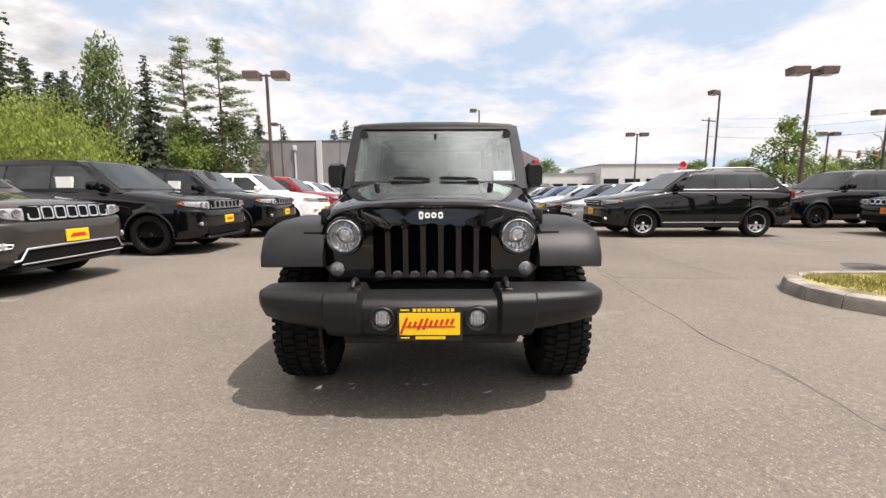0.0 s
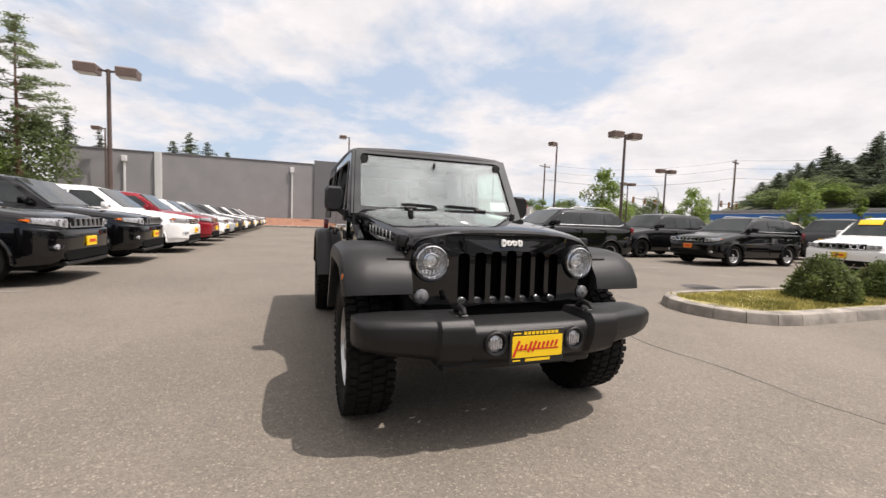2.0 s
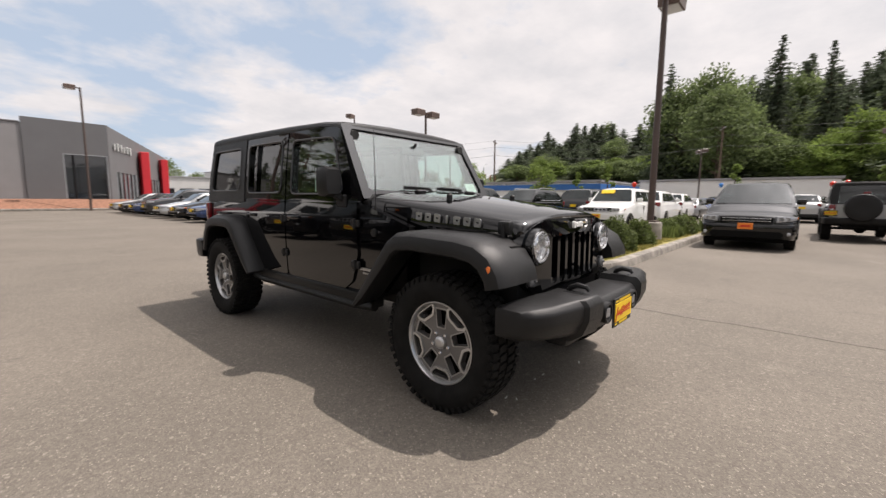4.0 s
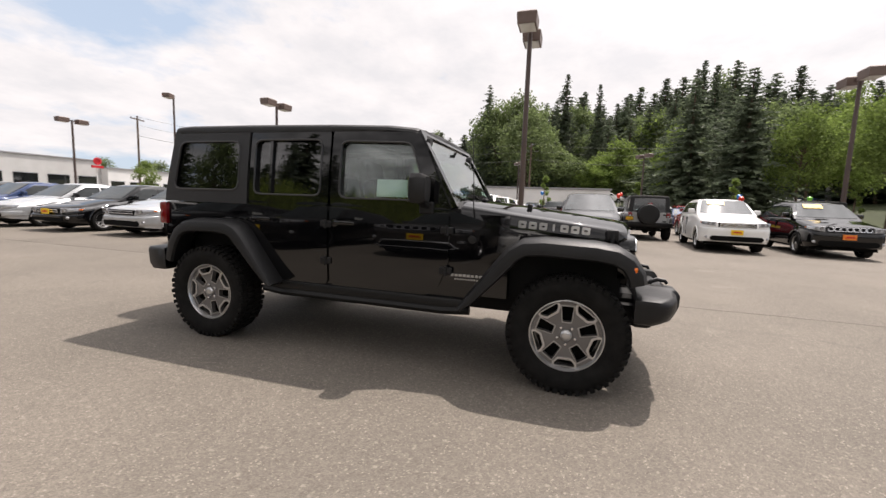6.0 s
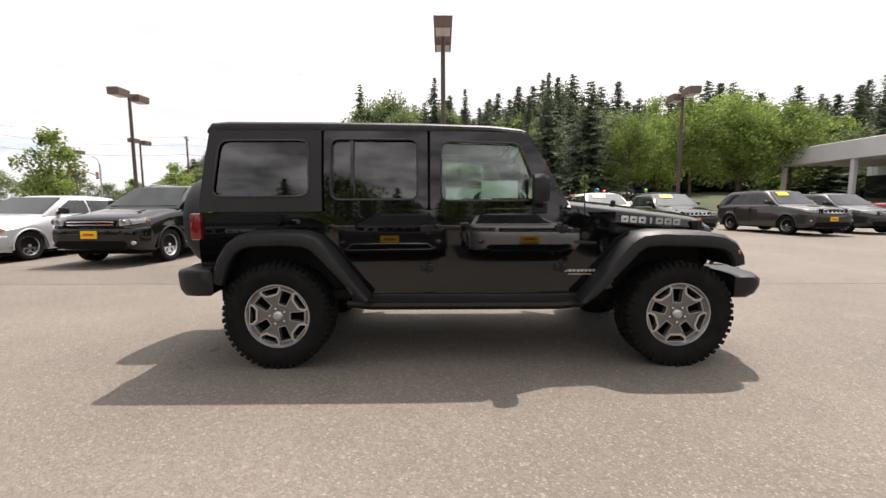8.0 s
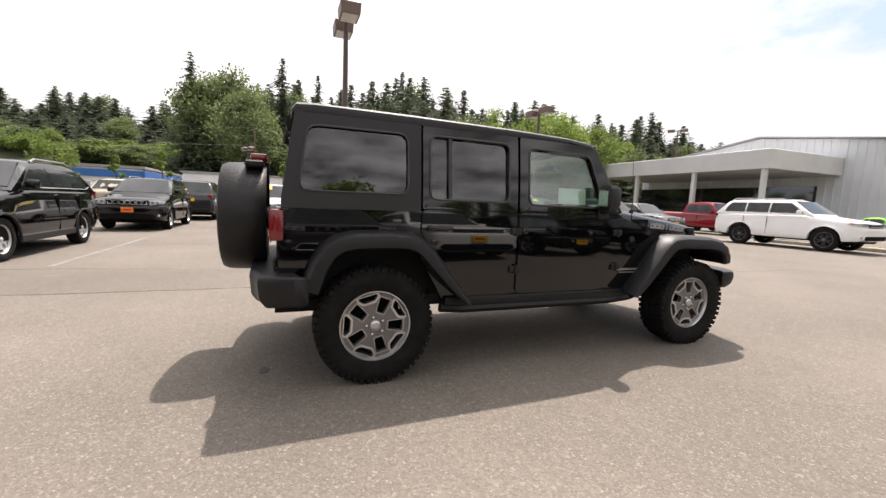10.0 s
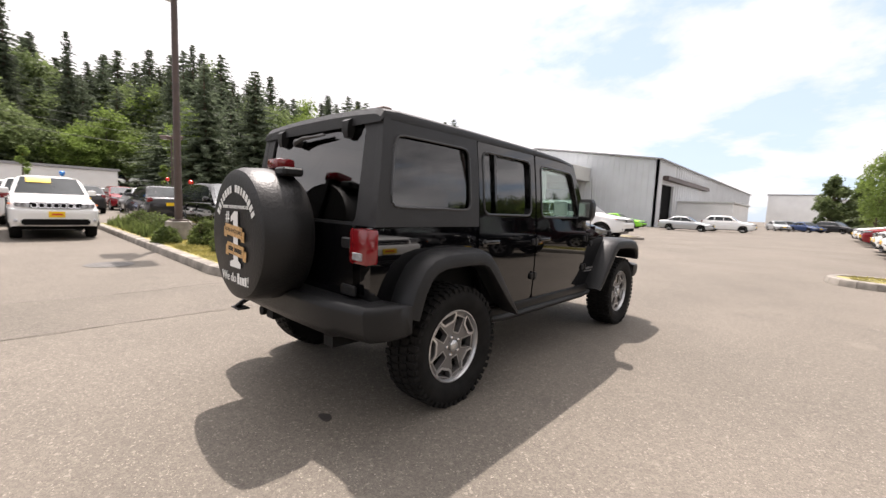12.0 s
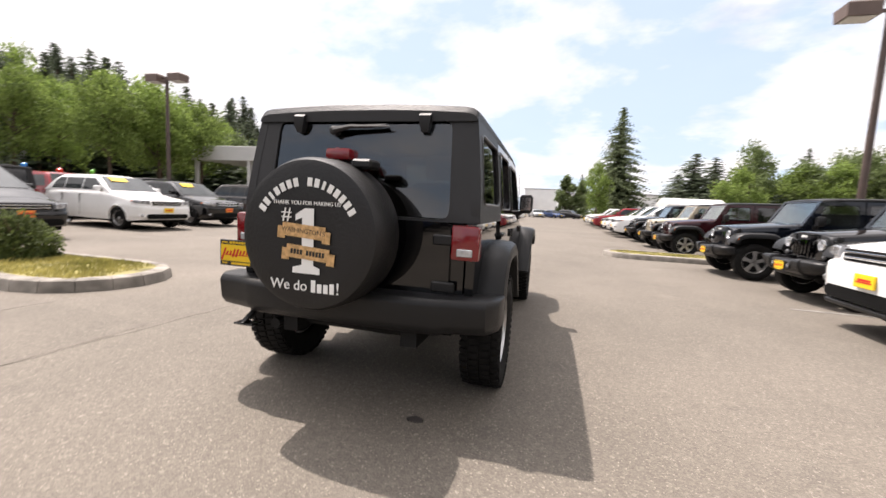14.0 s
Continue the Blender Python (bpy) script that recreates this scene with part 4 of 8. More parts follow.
            part("washer_nozzle", bm, "plastic", hood)
    # windscreen cowl
    bm = bmesh.new()
    rings = []
    for y, z in ((-0.70, 1.235), (-0.64, 1.235), (-0.56, 1.22)):
        rings.append([(-0.72, y, 1.12), (0.72, y, 1.12), (0.73, y, z - 0.06), (0.66, y, z - 0.01), (0.3, y, z + 0.01), (-0.3, y, z + 0.01), (-0.66, y, z - 0.01), (-0.73, y, z - 0.06)])
    loft(bm, rings)
    part("cowl", bm, "plastic" if detail else paint, car, "black slatted windscreen cowl")

    # grille with seven upright slots
    bm = bmesh.new()
    outer = rounded([(-0.50, 0.665), (0.50, 0.665), (0.60, 0.76), (0.618, 0.90), (0.578, 1.015), (0.43, 1.076), (-0.43, 1.076), (-0.578, 1.015), (-0.618, 0.90), (-0.60, 0.76)], 0.07, 4)
    holes = []
    for k in range(7):
        cx = (k - 3) * 0.0955 + 0.005
        hw = 0.033
        z0, z1 = 0.70, 1.0 - 0.006 * abs(k - 3)
        holes.append(rounded([(cx - hw, z0), (cx + hw, z0), (cx + hw, z1), (cx - hw, z1)], 0.032, 4))
    for s in (-1, 1):
        holes.append([(s * 0.468 + 0.105 * math.cos(a * math.pi / 14), 0.932 + 0.105 * math.sin(a * math.pi / 14)) for a in range(28)])

    def front(u, v, d):
        return (u, -1.885 + 0.05 * (u / 0.6) ** 2 + 0.03 * max(0.0, (v - 0.85)) + d, v)
    sheet(bm, outer, holes, front, 0.06)
    grille = part("grille", bm, paint, car)
    bm = bmesh.new()
    for k in range(7):
        cx = (k - 3) * 0.0955 + 0.005
        rings = []
        for t in range(5):
            a = math.pi * t / 8
            rings.append([(cx + 0.031 * math.cos(b) * math.cos(a), -1.862 - 0.018 * math.sin(a) * 0 + 0.03 * (1 - math.cos(a)), 0.712 + 0.026 * math.sin(a) + 0.012 * math.sin(b) * math.cos(a)) for b in [2 * math.pi * i / 10 for i in range(10)]])
        loft(bm, rings)
    part("slot_lip", bm, "lip_gloss", grille)["kind"] = "stuff"
    bm = bmesh.new()
    box(bm, -0.40, 0.40, -1.80, -1.78, 0.66, 1.03)
    for i in range(26 if detail else 0):
        box(bm, -0.38, 0.38, -1.806, -1.80, 0.675 + i * 0.0135, 0.681 + i * 0.0135)
    part("radiator", bm, "dark", grille)
    for s in (-1, 1):
        bm = bmesh.new()
        turned(bm, [(-1.862, 0.107), (-1.878, 0.100), (-1.876, 0.092), (-1.86, 0.088), (-1.80, 0.088), (-1.80, 0.107)], 36, "y", (s * 0.468, 0, 0.932), hollow=True)
        lamp = part("headlight", bm, "black_paint", car, "round headlight in a black ring")
        bm = bmesh.new()
        turned(bm, [(-1.872, 0.089), (-1.868, 0.082), (-1.85, 0.076), (-1.825, 0.055), (-1.812, 0.025), (-1.81, 0.004)], 36, "y", (s * 0.468, 0, 0.932), caps=False)
        turned(bm, [(-1.87, 0.092), (-1.882, 0.089), (-1.876, 0.083)], 36, "y", (s * 0.468, 0, 0.932), hollow=True)
        part("reflector", bm, "reflector", lamp, "bright faceted reflector")
        bm = bmesh.new()
        turned(bm, [(-1.868, 0.091), (-1.886, 0.089), (-1.888, 0.085), (-1.870, 0.080)], 36, "y", (s * 0.468, 0, 0.932), hollow=True)
        turned(bm, [(-1.850, 0.047), (-1.866, 0.046), (-1.868, 0.040), (-1.850, 0.038)], 28, "y", (s * 0.468, 0, 0.936), hollow=True)
        part("lamp_ring", bm, "chrome", lamp, "bright chrome ring")
        bm = bmesh.new()
        turned(bm, [(-1.815, 0.034), (-1.855, 0.036), (-1.864, 0.028), (-1.868, 0.004)], 24, "y", (s * 0.468, 0, 0.938))
        for k in range(-3, 4):
            box(bm, s * 0.468 + k * 0.020 - 0.006, s * 0.468 + k * 0.020 + 0.006, -1.855, -1.82, 0.862 + 0.005 * abs(k) ** 1.6, 0.893, 0.002)
        for k in range(-2, 3):
            box(bm, s * 0.468 + k * 0.024 - 0.007, s * 0.468 + k * 0.024 + 0.007, -1.85, -1.82, 0.978, 0.998 - 0.006 * abs(k), 0.002)
        part("bulb_shield", bm, "reflector", lamp, "ribbed pale bulb shield")
        bm = bmesh.new()
        turned(bm, [(-1.874, 0.088), (-1.888, 0.070), (-1.896, 0.04), (-1.899, 0.004)], 32, "y", (s * 0.468, 0, 0.932), caps=False)
        part("lens", bm, "lens", lamp, "clear domed lens").visible_shadow = False
        bm = bmesh.new()
        turned(bm, [(-1.845, 0.041), (-1.862, 0.040), (-1.870, 0.030), (-1.873, 0.01)], 24, "y", (s * 0.516, 0, 0.748))
        turned(bm, [(-1.87, 0.012), (-1.885, 0.008)], 8, "y", (s * 0.516, 0, 0.748))
        part("turn_signal", bm, "signal_lens", car, "round clear turn signal")
    # maker's badge as plain raised shapes
    bm = bmesh.new()
    for x, w, h in ((-0.052, 0.024, 0.042), (-0.018, 0.028, 0.030), (0.016, 0.028, 0.030), (0.052, 0.026, 0.036)):
        rim = rounded([(x - w / 2, 1.042 - h / 2), (x + w / 2, 1.042 - h / 2), (x + w / 2, 1.042 + h / 2), (x - w / 2, 1.042 + h / 2)], 0.012, 3)
        sheet(bm, rim, [[(lerp(x, u, 0.42), lerp(1.042, v, 0.36)) for u, v in rim]], lambda u, v, d: (u, -1.892 + d, v), 0.016)
    part("badge", bm, "white_ink", grille, "small white badge")

    # front bumper in three steps
    bm = bmesh.new()
    rings = []
    for x, yf, yb, z0, z1, c in ((-0.888, -1.955, -1.88, 0.545, 0.65, 0.012), (-0.882, -2.02, -1.86, 0.525, 0.668, 0.025), (-0.845, -2.07, -1.87, 0.51, 0.678, 0.035), (-0.74, -2.12, -1.88, 0.495, 0.684, 0.035), (-0.52, -2.16, -1.90, 0.47, 0.686, 0.035),
                                 (-0.505, -2.185, -1.92, 0.45, 0.690, 0.035), (-0.345, -2.195, -1.92, 0.44, 0.690, 0.035), (-0.325, -2.165, -1.92, 0.44, 0.652, 0.035), (-0.15, -2.175, -1.92, 0.435, 0.652, 0.035)):
        outline = rounded([(min(yf + 0.10, yb - 0.01), z0), (yf + 0.035, lerp(z0, z1, 0.18)), (yf + 0.002, lerp(z0, z1, 0.52)), (yf, lerp(z0, z1, 0.84)), (yf + c * 0.9, z1 - 0.002), (yb, z1), (yb, z0)], 0.012, 2)
        rings.append([(x, yy, zz) for yy, zz in outline])
    rings += [[(-p[0], p[1], p[2]) for p in ring] for ring in reversed(rings)]
    loft(bm, rings)
    bumper = part("front_bumper", bm, "plastic", car, "textured dark-grey plastic bumper", 40)
    bm = bmesh.new()
    box(bm, -0.46, 0.46, -2.05, -1.9, 0.38, 0.46, 0.04, 2)
    part("air_dam", bm, "plastic", bumper)
    for s in (-1, 1):
        bm = bmesh.new()
        turned(bm, [(-2.15, 0.062), (-2.185, 0.062), (-2.19, 0.056), (-2.186, 0.046), (-2.165, 0.044)], 28, "y", (s * 0.226, 0, 0.566))
        ring = part("fog_light", bm, "plastic", bumper, "round fog light in a moulded ring")
        bm = bmesh.new()
        turned(bm, [(-2.168, 0.044), (-2.176, 0.030), (-2.178, 0.005)], 24, "y", (s * 0.226, 0, 0.566))
        for k in range(-2, 3):
            box(bm, s * 0.226 + k * 0.014 - 0.004, s * 0.226 + k * 0.014 + 0.004, -2.182, -2.17, 0.54, 0.59, 0.002)
        part("lens", bm, "fog_lens", ring)
        bm = bmesh.new()
        hose(bm, [(s * 0.375, -2.00, 0.672), (s * 0.375, -2.02, 0.712), (s * 0.375, -2.06, 0.73), (s * 0.375, -2.11, 0.724), (s * 0.375, -2.125, 0.705)], [0.016, 0.016, 0.016, 0.014, 0.010])
        box(bm, s * 0.375 - 0.035, s * 0.375 + 0.035, -2.10, -1.99, 0.682, 0.695, 0.005)
        part("tow_hook", bm, "plastic", bumper)
    plate_at(bumper, pose(0, -2.185, 0.545, 90, 0, 0), 0.30, 0.158, lamp_plate)

    # wheel-arch flares
    front_arch = [(-0.735, 0.50), (-0.80, 0.60), (-1.01, 0.875), (-1.07, 0.945), (-1.16, 1.0), (-1.30, 1.015), (-1.62, 1.005), (-1.755, 0.985), (-1.852, 0.93), (-1.912, 0.84), (-1.927, 0.775)]
    rear_arch = [(0.79, 0.52), (0.90, 0.67), (1.07, 0.90), (1.15, 0.975), (1.25, 1.012), (1.40, 1.02), (1.62, 1.015), (1.73, 0.99), (1.82, 0.93), (1.89, 0.82), (1.945, 0.66)]
    for arch, mid, inner in ((front_arch, (-1.35, 0.40), 0.58), (rear_arch, (1.42, 0.40), 0.74)):
        for s in (-1, 1):
            bm = bmesh.new()
            rings = []
            for i, p in enumerate(arch):
                a, b = arch[max(i - 1, 0)], arch[min(i + 1, len(arch) - 1)]
                d = Vector((b[0] - a[0], b[1] - a[1])).normalized()
                n = Vector((-d.y, d.x))
                if n.dot(Vector(p) - Vector(mid)) < 0:
                    n = -n
                ends = inner if arch is rear_arch else track([(0, 0.74), (3, 0.70), (5, inner), (10, inner)], i)
                lip = 0.932 if arch is rear_arch else track([(0, 0.925), (5, 0.938), (8, 0.936), (10, 0.928)], i)
                ring = []
                fade = track([(0, 0.35), (1, 0.7), (2, 1.0)], i)
                for x, o in ((ends, -0.005), (0.80, 0.0), (lip - 0.045, -0.008), (lip - 0.012, -0.03), (lip, -0.065), (lip - 0.002, -0.105), (lip - 0.022, -0.115), (0.84, -0.10), (ends, -0.09)):
                    ring.append((s * x, p[0] + n.x * o * fade, p[1] + n.y * o * fade))
                rings.append(ring)
            loft(bm, rings)
            flare = part("wheel_arch_flare", bm, "plastic", car, "matt dark-grey plastic wheel-arch flare")
            if arch is front_arch:
                bm = bmesh.new()
                box(bm, 0.89, 0.931, -1.855, -1.808, 0.82, 0.876, 0.012, 2)
                if s < 0:
                    for v in bm.verts:
                        v.co.x *= -1
                part("side_marker", bm, "amber_lens", flare, "amber side marker lamp")
    # side rails
    for s in (-1, 1):
        bm = bmesh.new()
        hose(bm, [(s * 0.765, -0.80, 0.455), (s * 0.77, -0.6, 0.44), (s * 0.77, 0.8, 0.44), (s * 0.765, 0.98, 0.455)], 0.034, 8)
        box(bm, min(s * 0.66, s * 0.785), max(s * 0.66, s * 0.785), -0.78, 0.95, 0.43, 0.535, 0.02, 2)
        part("side_rail", bm, "sill_black", car, "black steel side rail")

    # doors
    front_door = [(-0.625, 1.163), (0.352, 1.163), (0.352, 0.56), (0.32, 0.53), (-0.45, 0.53), (-0.56, 0.60), (-0.635, 0.80)]
    rear_door = [(0.372, 1.163), (1.135, 1.163), (1.145, 1.0), (1.08, 0.92), (0.84, 0.56), (0.80, 0.53), (0.40, 0.53), (0.372, 0.56)]
    front_frame = [(-0.645, 1.163), (0.352, 1.163), (0.352, 1.742), (-0.32, 1.722), (-0.375, 1.70)]
    front_hole = [(-0.455, 1.235), (0.262, 1.235), (0.262, 1.655), (-0.30, 1.638)]
    rear_frame = [(0.372, 1.163), (1.135, 1.163), (1.135, 1.745), (0.372, 1.742)]
    rear_hole = [(0.455, 1.245), (1.075, 1.245), (1.075, 1.672), (0.455, 1.668)]
    for s in (-1, 1):
        for low, frame_line, hole, bar in ((front_door, front_frame, front_hole, None), (rear_door, rear_frame, rear_hole, 0.93)):
            bm = bmesh.new()
            sheet(bm, rounded(low, 0.025, 2), [], lambda u, v, d, s=s: (s * (tumble(v) + 0.004 - d), u, v), 0.02, (0.60, 0.66, 0.74, 0.82, 0.90, 0.98, 1.04, 1.08, 1.12))
            door = part("door", bm, paint, car)
            bm = bmesh.new()
            sheet(bm, rounded(frame_line, 0.02, 2), [rounded(hole, 0.05, 3)], lambda u, v, d, s=s: (s * (tumble(v) + 0.002 - d), u, v), 0.045, (1.3, 1.45, 1.6))
            if bar:
                for b0, b1 in ((1.235, 1.68),):
                    a0, a1 = Vector((s * (tumble(b0) - 0.01), bar, b0)), Vector((s * (tumble(b1) - 0.01), bar, b1))
                    slab(bm, a0, a1, 0.025, 0.025)
            part("window_frame", bm, paint, door, "black window frame")
            if detail:
                bm = bmesh.new()
                line = rounded([(lerp(p[0], sum(q[0] for q in hole) / len(hole), -0.03), lerp(p[1], 1.45, -0.04)) for p in hole], 0.06, 3)
                hose(bm, [(s * (tumble(v) + 0.004), u, v) for u, v in line + line[:1]], 0.008, 6)
                part("window_seal", bm, "seal", door)
            bm = bmesh.new()
            sheet(bm, rounded([(p[0] + (0.012 if p[0] > 0.6 * hole[1][0] else -0.012), p[1]) for p in hole], 0.05, 3), [], lambda u, v, d, s=s: (s * (tumble(v) - 0.022 - d), u, v), 0.004, (1.35, 1.5))
            part("window_pane", bm, "tinted" if bar else "window", door, "dark tinted pane" if bar else "pale green pane")
            # handle and hinges
            hy = low[1][0] - 0.13
            bm = bmesh.new()
            box(bm, 0.772, 0.80, hy - 0.10, hy + 0.08, 1.02, 1.05, 0.010, 2)
            turned(bm, [(0.77, 0.028), (0.788, 0.028), (0.79, 0.02)], 16, "x", (0, hy + 0.075, 1.03))
            if s < 0:
                for v in bm.verts:
                    v.co.x *= -1
            part("door_handle", bm, "black_paint", door, "gloss black handle")
            gy = low[0][0]
            for gz in (0.73, 1.02):
                bm = bmesh.new()
                box(bm, 0.772, 0.796, gy - 0.04, gy + 0.055, gz - 0.026, gz + 0.026, 0.007)
                tube(bm, (0.795, gy + 0.005, gz - 0.035), (0.795, gy + 0.005, gz + 0.035), 0.011)
                if s < 0:
                    for v in bm.verts:
                        v.co.x *= -1
                part("hinge", bm, "plastic", door)
        # wing mirror
        bm = bmesh.new()
        rings = []
        for y, k in ((-0.455, 0.75), (-0.47, 0.97), (-0.53, 1.0), (-0.58, 0.80)):
            rings.append([(s * (0.862 + 0.074 * k * sx), y + 0.09, 1.308 + 0.104 * k * sz) for sx, sz in ((-1, -0.6), (-0.7, -1), (0.7, -1), (1, -0.6), (1, 0.7), (0.7, 1), (-0.7, 1), (-1, 0.7))])
        loft(bm, rings)
        slab(bm, (s * 0.76, -0.45, 1.18), (s * 0.86, -0.43, 1.25), 0.07, 0.045, 0.008)
        box(bm, min(s * 0.745, s * 0.79), max(s * 0.745, s * 0.79), -0.51, -0.40, 1.13, 1.22, 0.01)
        mirror = part("wing_mirror", bm, "plastic", car, "black plastic wing mirror")
        bm = bmesh.new()
        box(bm, s * 0.862 - 0.052, s * 0.862 + 0.052, -0.366, -0.3625, 1.24, 1.38)
        part("mirror_glass", bm, "chrome", mirror)

    # windscreen
    def screen(u, v, d):
        # v runs up the slope from 0 to 1
        return (u * lerp(0.752, 0.712, v), lerp(-0.672, -0.368, v) + d, lerp(1.205, 1.738, v) - d * 0.5)
    bm = bmesh.new()
    sheet(bm, [(-1, -0.02), (1, -0.02), (1, 1), (-1, 1)], [rounded([(-0.90, 0.09), (0.90, 0.09), (0.90, 0.945), (-0.90, 0.945)], 0.05, 3)], screen, 0.05)
    windscreen = part("windscreen", bm, paint, car, "windscreen frame in body colour")
    bm = bmesh.new()
    sheet(bm, [(-0.92, 0.07), (0.92, 0.07), (0.92, 0.96), (-0.92, 0.96)], [], lambda u, v, d: screen(u, v, d + 0.012), 0.005)
    part("window_pane", bm, "window", windscreen, "clear sloping pane")
    if detail:
        for x0, x1 in ((0.10, -0.46), (0.62, 0.05)):
            bm = bmesh.new()
            a = Vector(screen(x0, 0.0, -0.03))
            b = Vector(screen(x0 * 0.45 + x1 * 0.55, 0.11, -0.025))
            slab(bm, a, b, 0.024, 0.012)
            c, d = Vector(screen(x1, 0.125, -0.012)), Vector(screen(x0 - 0.16, 0.105, -0.012))
            slab(bm, c, d, 0.014, 0.022)
            slab(bm, lerp(c, d, 0.1) + Vector((0, -0.012, 0.012)), lerp(c, d, 0.9) + Vector((0, -0.012, 0.012)), 0.008, 0.008)
            turned(bm, [(-0.02, 0.02), (0.02, 0.02)], 10, "z", a)
            part("wiper", bm, "black_ink", windscreen, "black wiper")
        bm = bmesh.new()
        sheet(bm, [(0.66, 0.13), (0.86, 0.13), (0.86, 0.27), (0.66, 0.27)], [], lambda u, v, d: screen(u, v, d + 0.02), 0.001)
        part("sticker", bm, "paper", windscreen, "white paper sticker")
        bm = bmesh.new()
        hose(bm, [(-0.745, -0.80, 1.02), (-0.748, -0.80, 1.10), (-0.745, -0.79, 1.35), (-0.738, -0.77, 1.66)], [0.012, 0.005, 0.003, 0.002], 6)
        part("aerial", bm, "black_ink", car)

    # hard top
    bm = bmesh.new()
    quarter = [(1.152, 1.15), (2.045, 1.15), (2.055, 1.2), (1.975, 1.745), (1.152, 1.745)]
    qhole = [(1.245, 1.262), (1.955, 1.262), (1.90, 1.672), (1.245, 1.672)]
    for s in (-1, 1):
        sheet(bm, quarter, [rounded(qhole, 0.05, 3)], lambda u, v, d, s=s: (s * (tumble(v) + 0.010 - d), u, v), 0.055, (1.3, 1.45, 1.6))
    rings = []
    for y, dz in ((-0.372, -0.066), (-0.362, -0.05), (-0.32, -0.034), (-0.1, -0.010), (0.4, 0.008), (1.2, 0.022), (1.85, 0.026), (1.965, 0.018), (1.992, -0.02)):
        half = [(0.715, 1.735 + dz * 0.4), (0.720, 1.752 + dz), (0.712, 1.772 + dz), (0.69, 1.786 + dz), (0.65, 1.795 + dz), (0.45, 1.806 + dz), (0.2, 1.814 + dz)]
        rings.append([(x, y, z) for x, z in half] + [(-x, y, z) for x, z in reversed(half)])
    loft(bm, rings)
    # rear frame round the tailgate glass

    def rear(u, v, d):
        return (u, track([(1.13, 2.058), (1.2, 2.058), (1.75, 1.975), (1.8, 1.96)], v) - d, v)
    sheet(bm, [(-0.782, 1.15), (0.782, 1.15), (0.716, 1.775), (-0.716, 1.775)], [rounded([(-0.60, 1.165), (0.60, 1.165), (0.572, 1.735), (-0.572, 1.735)], 0.06, 3)], rear, 0.05)
    top = part("hard_top", bm, "hardtop" if detail else "plastic", car, "matt black moulded hard top")
    for s in (-1, 1):
        bm = bmesh.new()
        sheet(bm, rounded([(p[0] + (0.015 if p[0] > 1.5 else -0.015), p[1] + (0.015 if p[1] > 1.5 else -0.015)) for p in qhole], 0.06, 3), [], lambda u, v, d, s=s: (s * (tumble(v) - 0.006 - d), u, v), 0.004, (1.45,))
        pane = part("quarter_window", bm, "tinted", top, "dark tinted side pane")
        if detail:
            bm = bmesh.new()
            line = rounded(qhole, 0.07, 3)
            hose(bm, [(s * (tumble(v) + 0.011), u, v) for u, v in line + line[:1]], 0.007, 6)
            part("window_seal", bm, "seal", pane)
    bm = bmesh.new()
    sheet(bm, rounded([(-0.62, 1.17), (0.62, 1.17), (0.59, 1.745), (-0.59, 1.745)], 0.05, 3), [], lambda u, v, d: rear(u, v, d + 0.012), 0.004)
    part("rear_window", bm, "tinted", top, "dark tinted rear pane")
    if detail:
        for s in (-1, 1):
            bm = bmesh.new()
            rings = []
            for z, y, w in ((1.66, 1.988, 0.018), (1.70, 2.0, 0.03), (1.755, 1.998, 0.036), (1.772, 1.975, 0.034)):
                rings.append([(s * 0.415 - w, y - 0.03, z), (s * 0.415 + w, y - 0.03, z), (s * 0.415 + w, y + 0.022, z), (s * 0.415 - w, y + 0.022, z)])
            loft(bm, rings)
            part("glass_hinge", bm, "plastic", top)
        bm = bmesh.new()
        turned(bm, [(1.985, 0.03), (2.03, 0.028), (2.04, 0.015)], 14, "y", (0.165, 0, 1.668))
        hose(bm, [(0.165, 2.025, 1.668), (0.05, 2.03, 1.69), (-0.20, 2.02, 1.692)], [0.02, 0.014, 0.005], 6)
        hose(bm, [(0.17, 2.012, 1.69), (-0.17, 2.01, 1.702)], 0.008, 6)
        part("rear_wiper", bm, "black_ink", top, "black rear wiper")

    # tail
    bm = bmesh.new()
    sheet(bm, rounded([(-0.62, 0.66), (0.62, 0.66), (0.62, 1.15), (-0.62, 1.15)], 0.03, 2), [], lambda u, v, d: (u, 2.085 - d, v), 0.03)
    gate = part("tailgate", bm, paint, car)
    for z in (0.78, 1.05):
        bm = bmesh.new()
        box(bm, -0.66, -0.52, 2.08, 2.105, z - 0.03, z + 0.03, 0.008)
        part("tailgate_hinge", bm, "plastic", gate)
    bm = bmesh.new()
    tube(bm, (0.04, 2.07, 1.05), (0.04, 2.20, 1.05), 0.09, 0.09, 16)
    slab(bm, (0.04, 2.17, 1.05), (0.0, 2.17, 1.47), 0.06, 0.04)
    part("spare_carrier", bm, "plastic", gate)
    bm = bmesh.new()
    box(bm, -0.075, 0.075, 2.15, 2.27, 1.465, 1.53, 0.018, 2)
    part("third_brake_light", bm, "red_lens", gate, "red high brake light")
    if detail:
        bm = bmesh.new()
        box(bm, -0.22, -0.10, 2.17, 2.30, 1.42, 1.47, 0.012)
        part("brake_light_bracket", bm, "plastic", gate)
    for s in (-1, 1):
        bm = bmesh.new()
        box(bm, s * 0.713 - 0.081, s * 0.713 + 0.081, 2.04, 2.125, 0.942, 1.138, 0.016, 2)
        lamp = part("tail_light", bm, "red_lens", car, "red rectangular tail light")
        bm = bmesh.new()
        box(bm, s * 0.713 - 0.045, s * 0.713 + 0.045, 2.12, 2.13, 0.965, 1.008, 0.004)
        part("reversing_lens", bm, "lamp_lens", lamp)
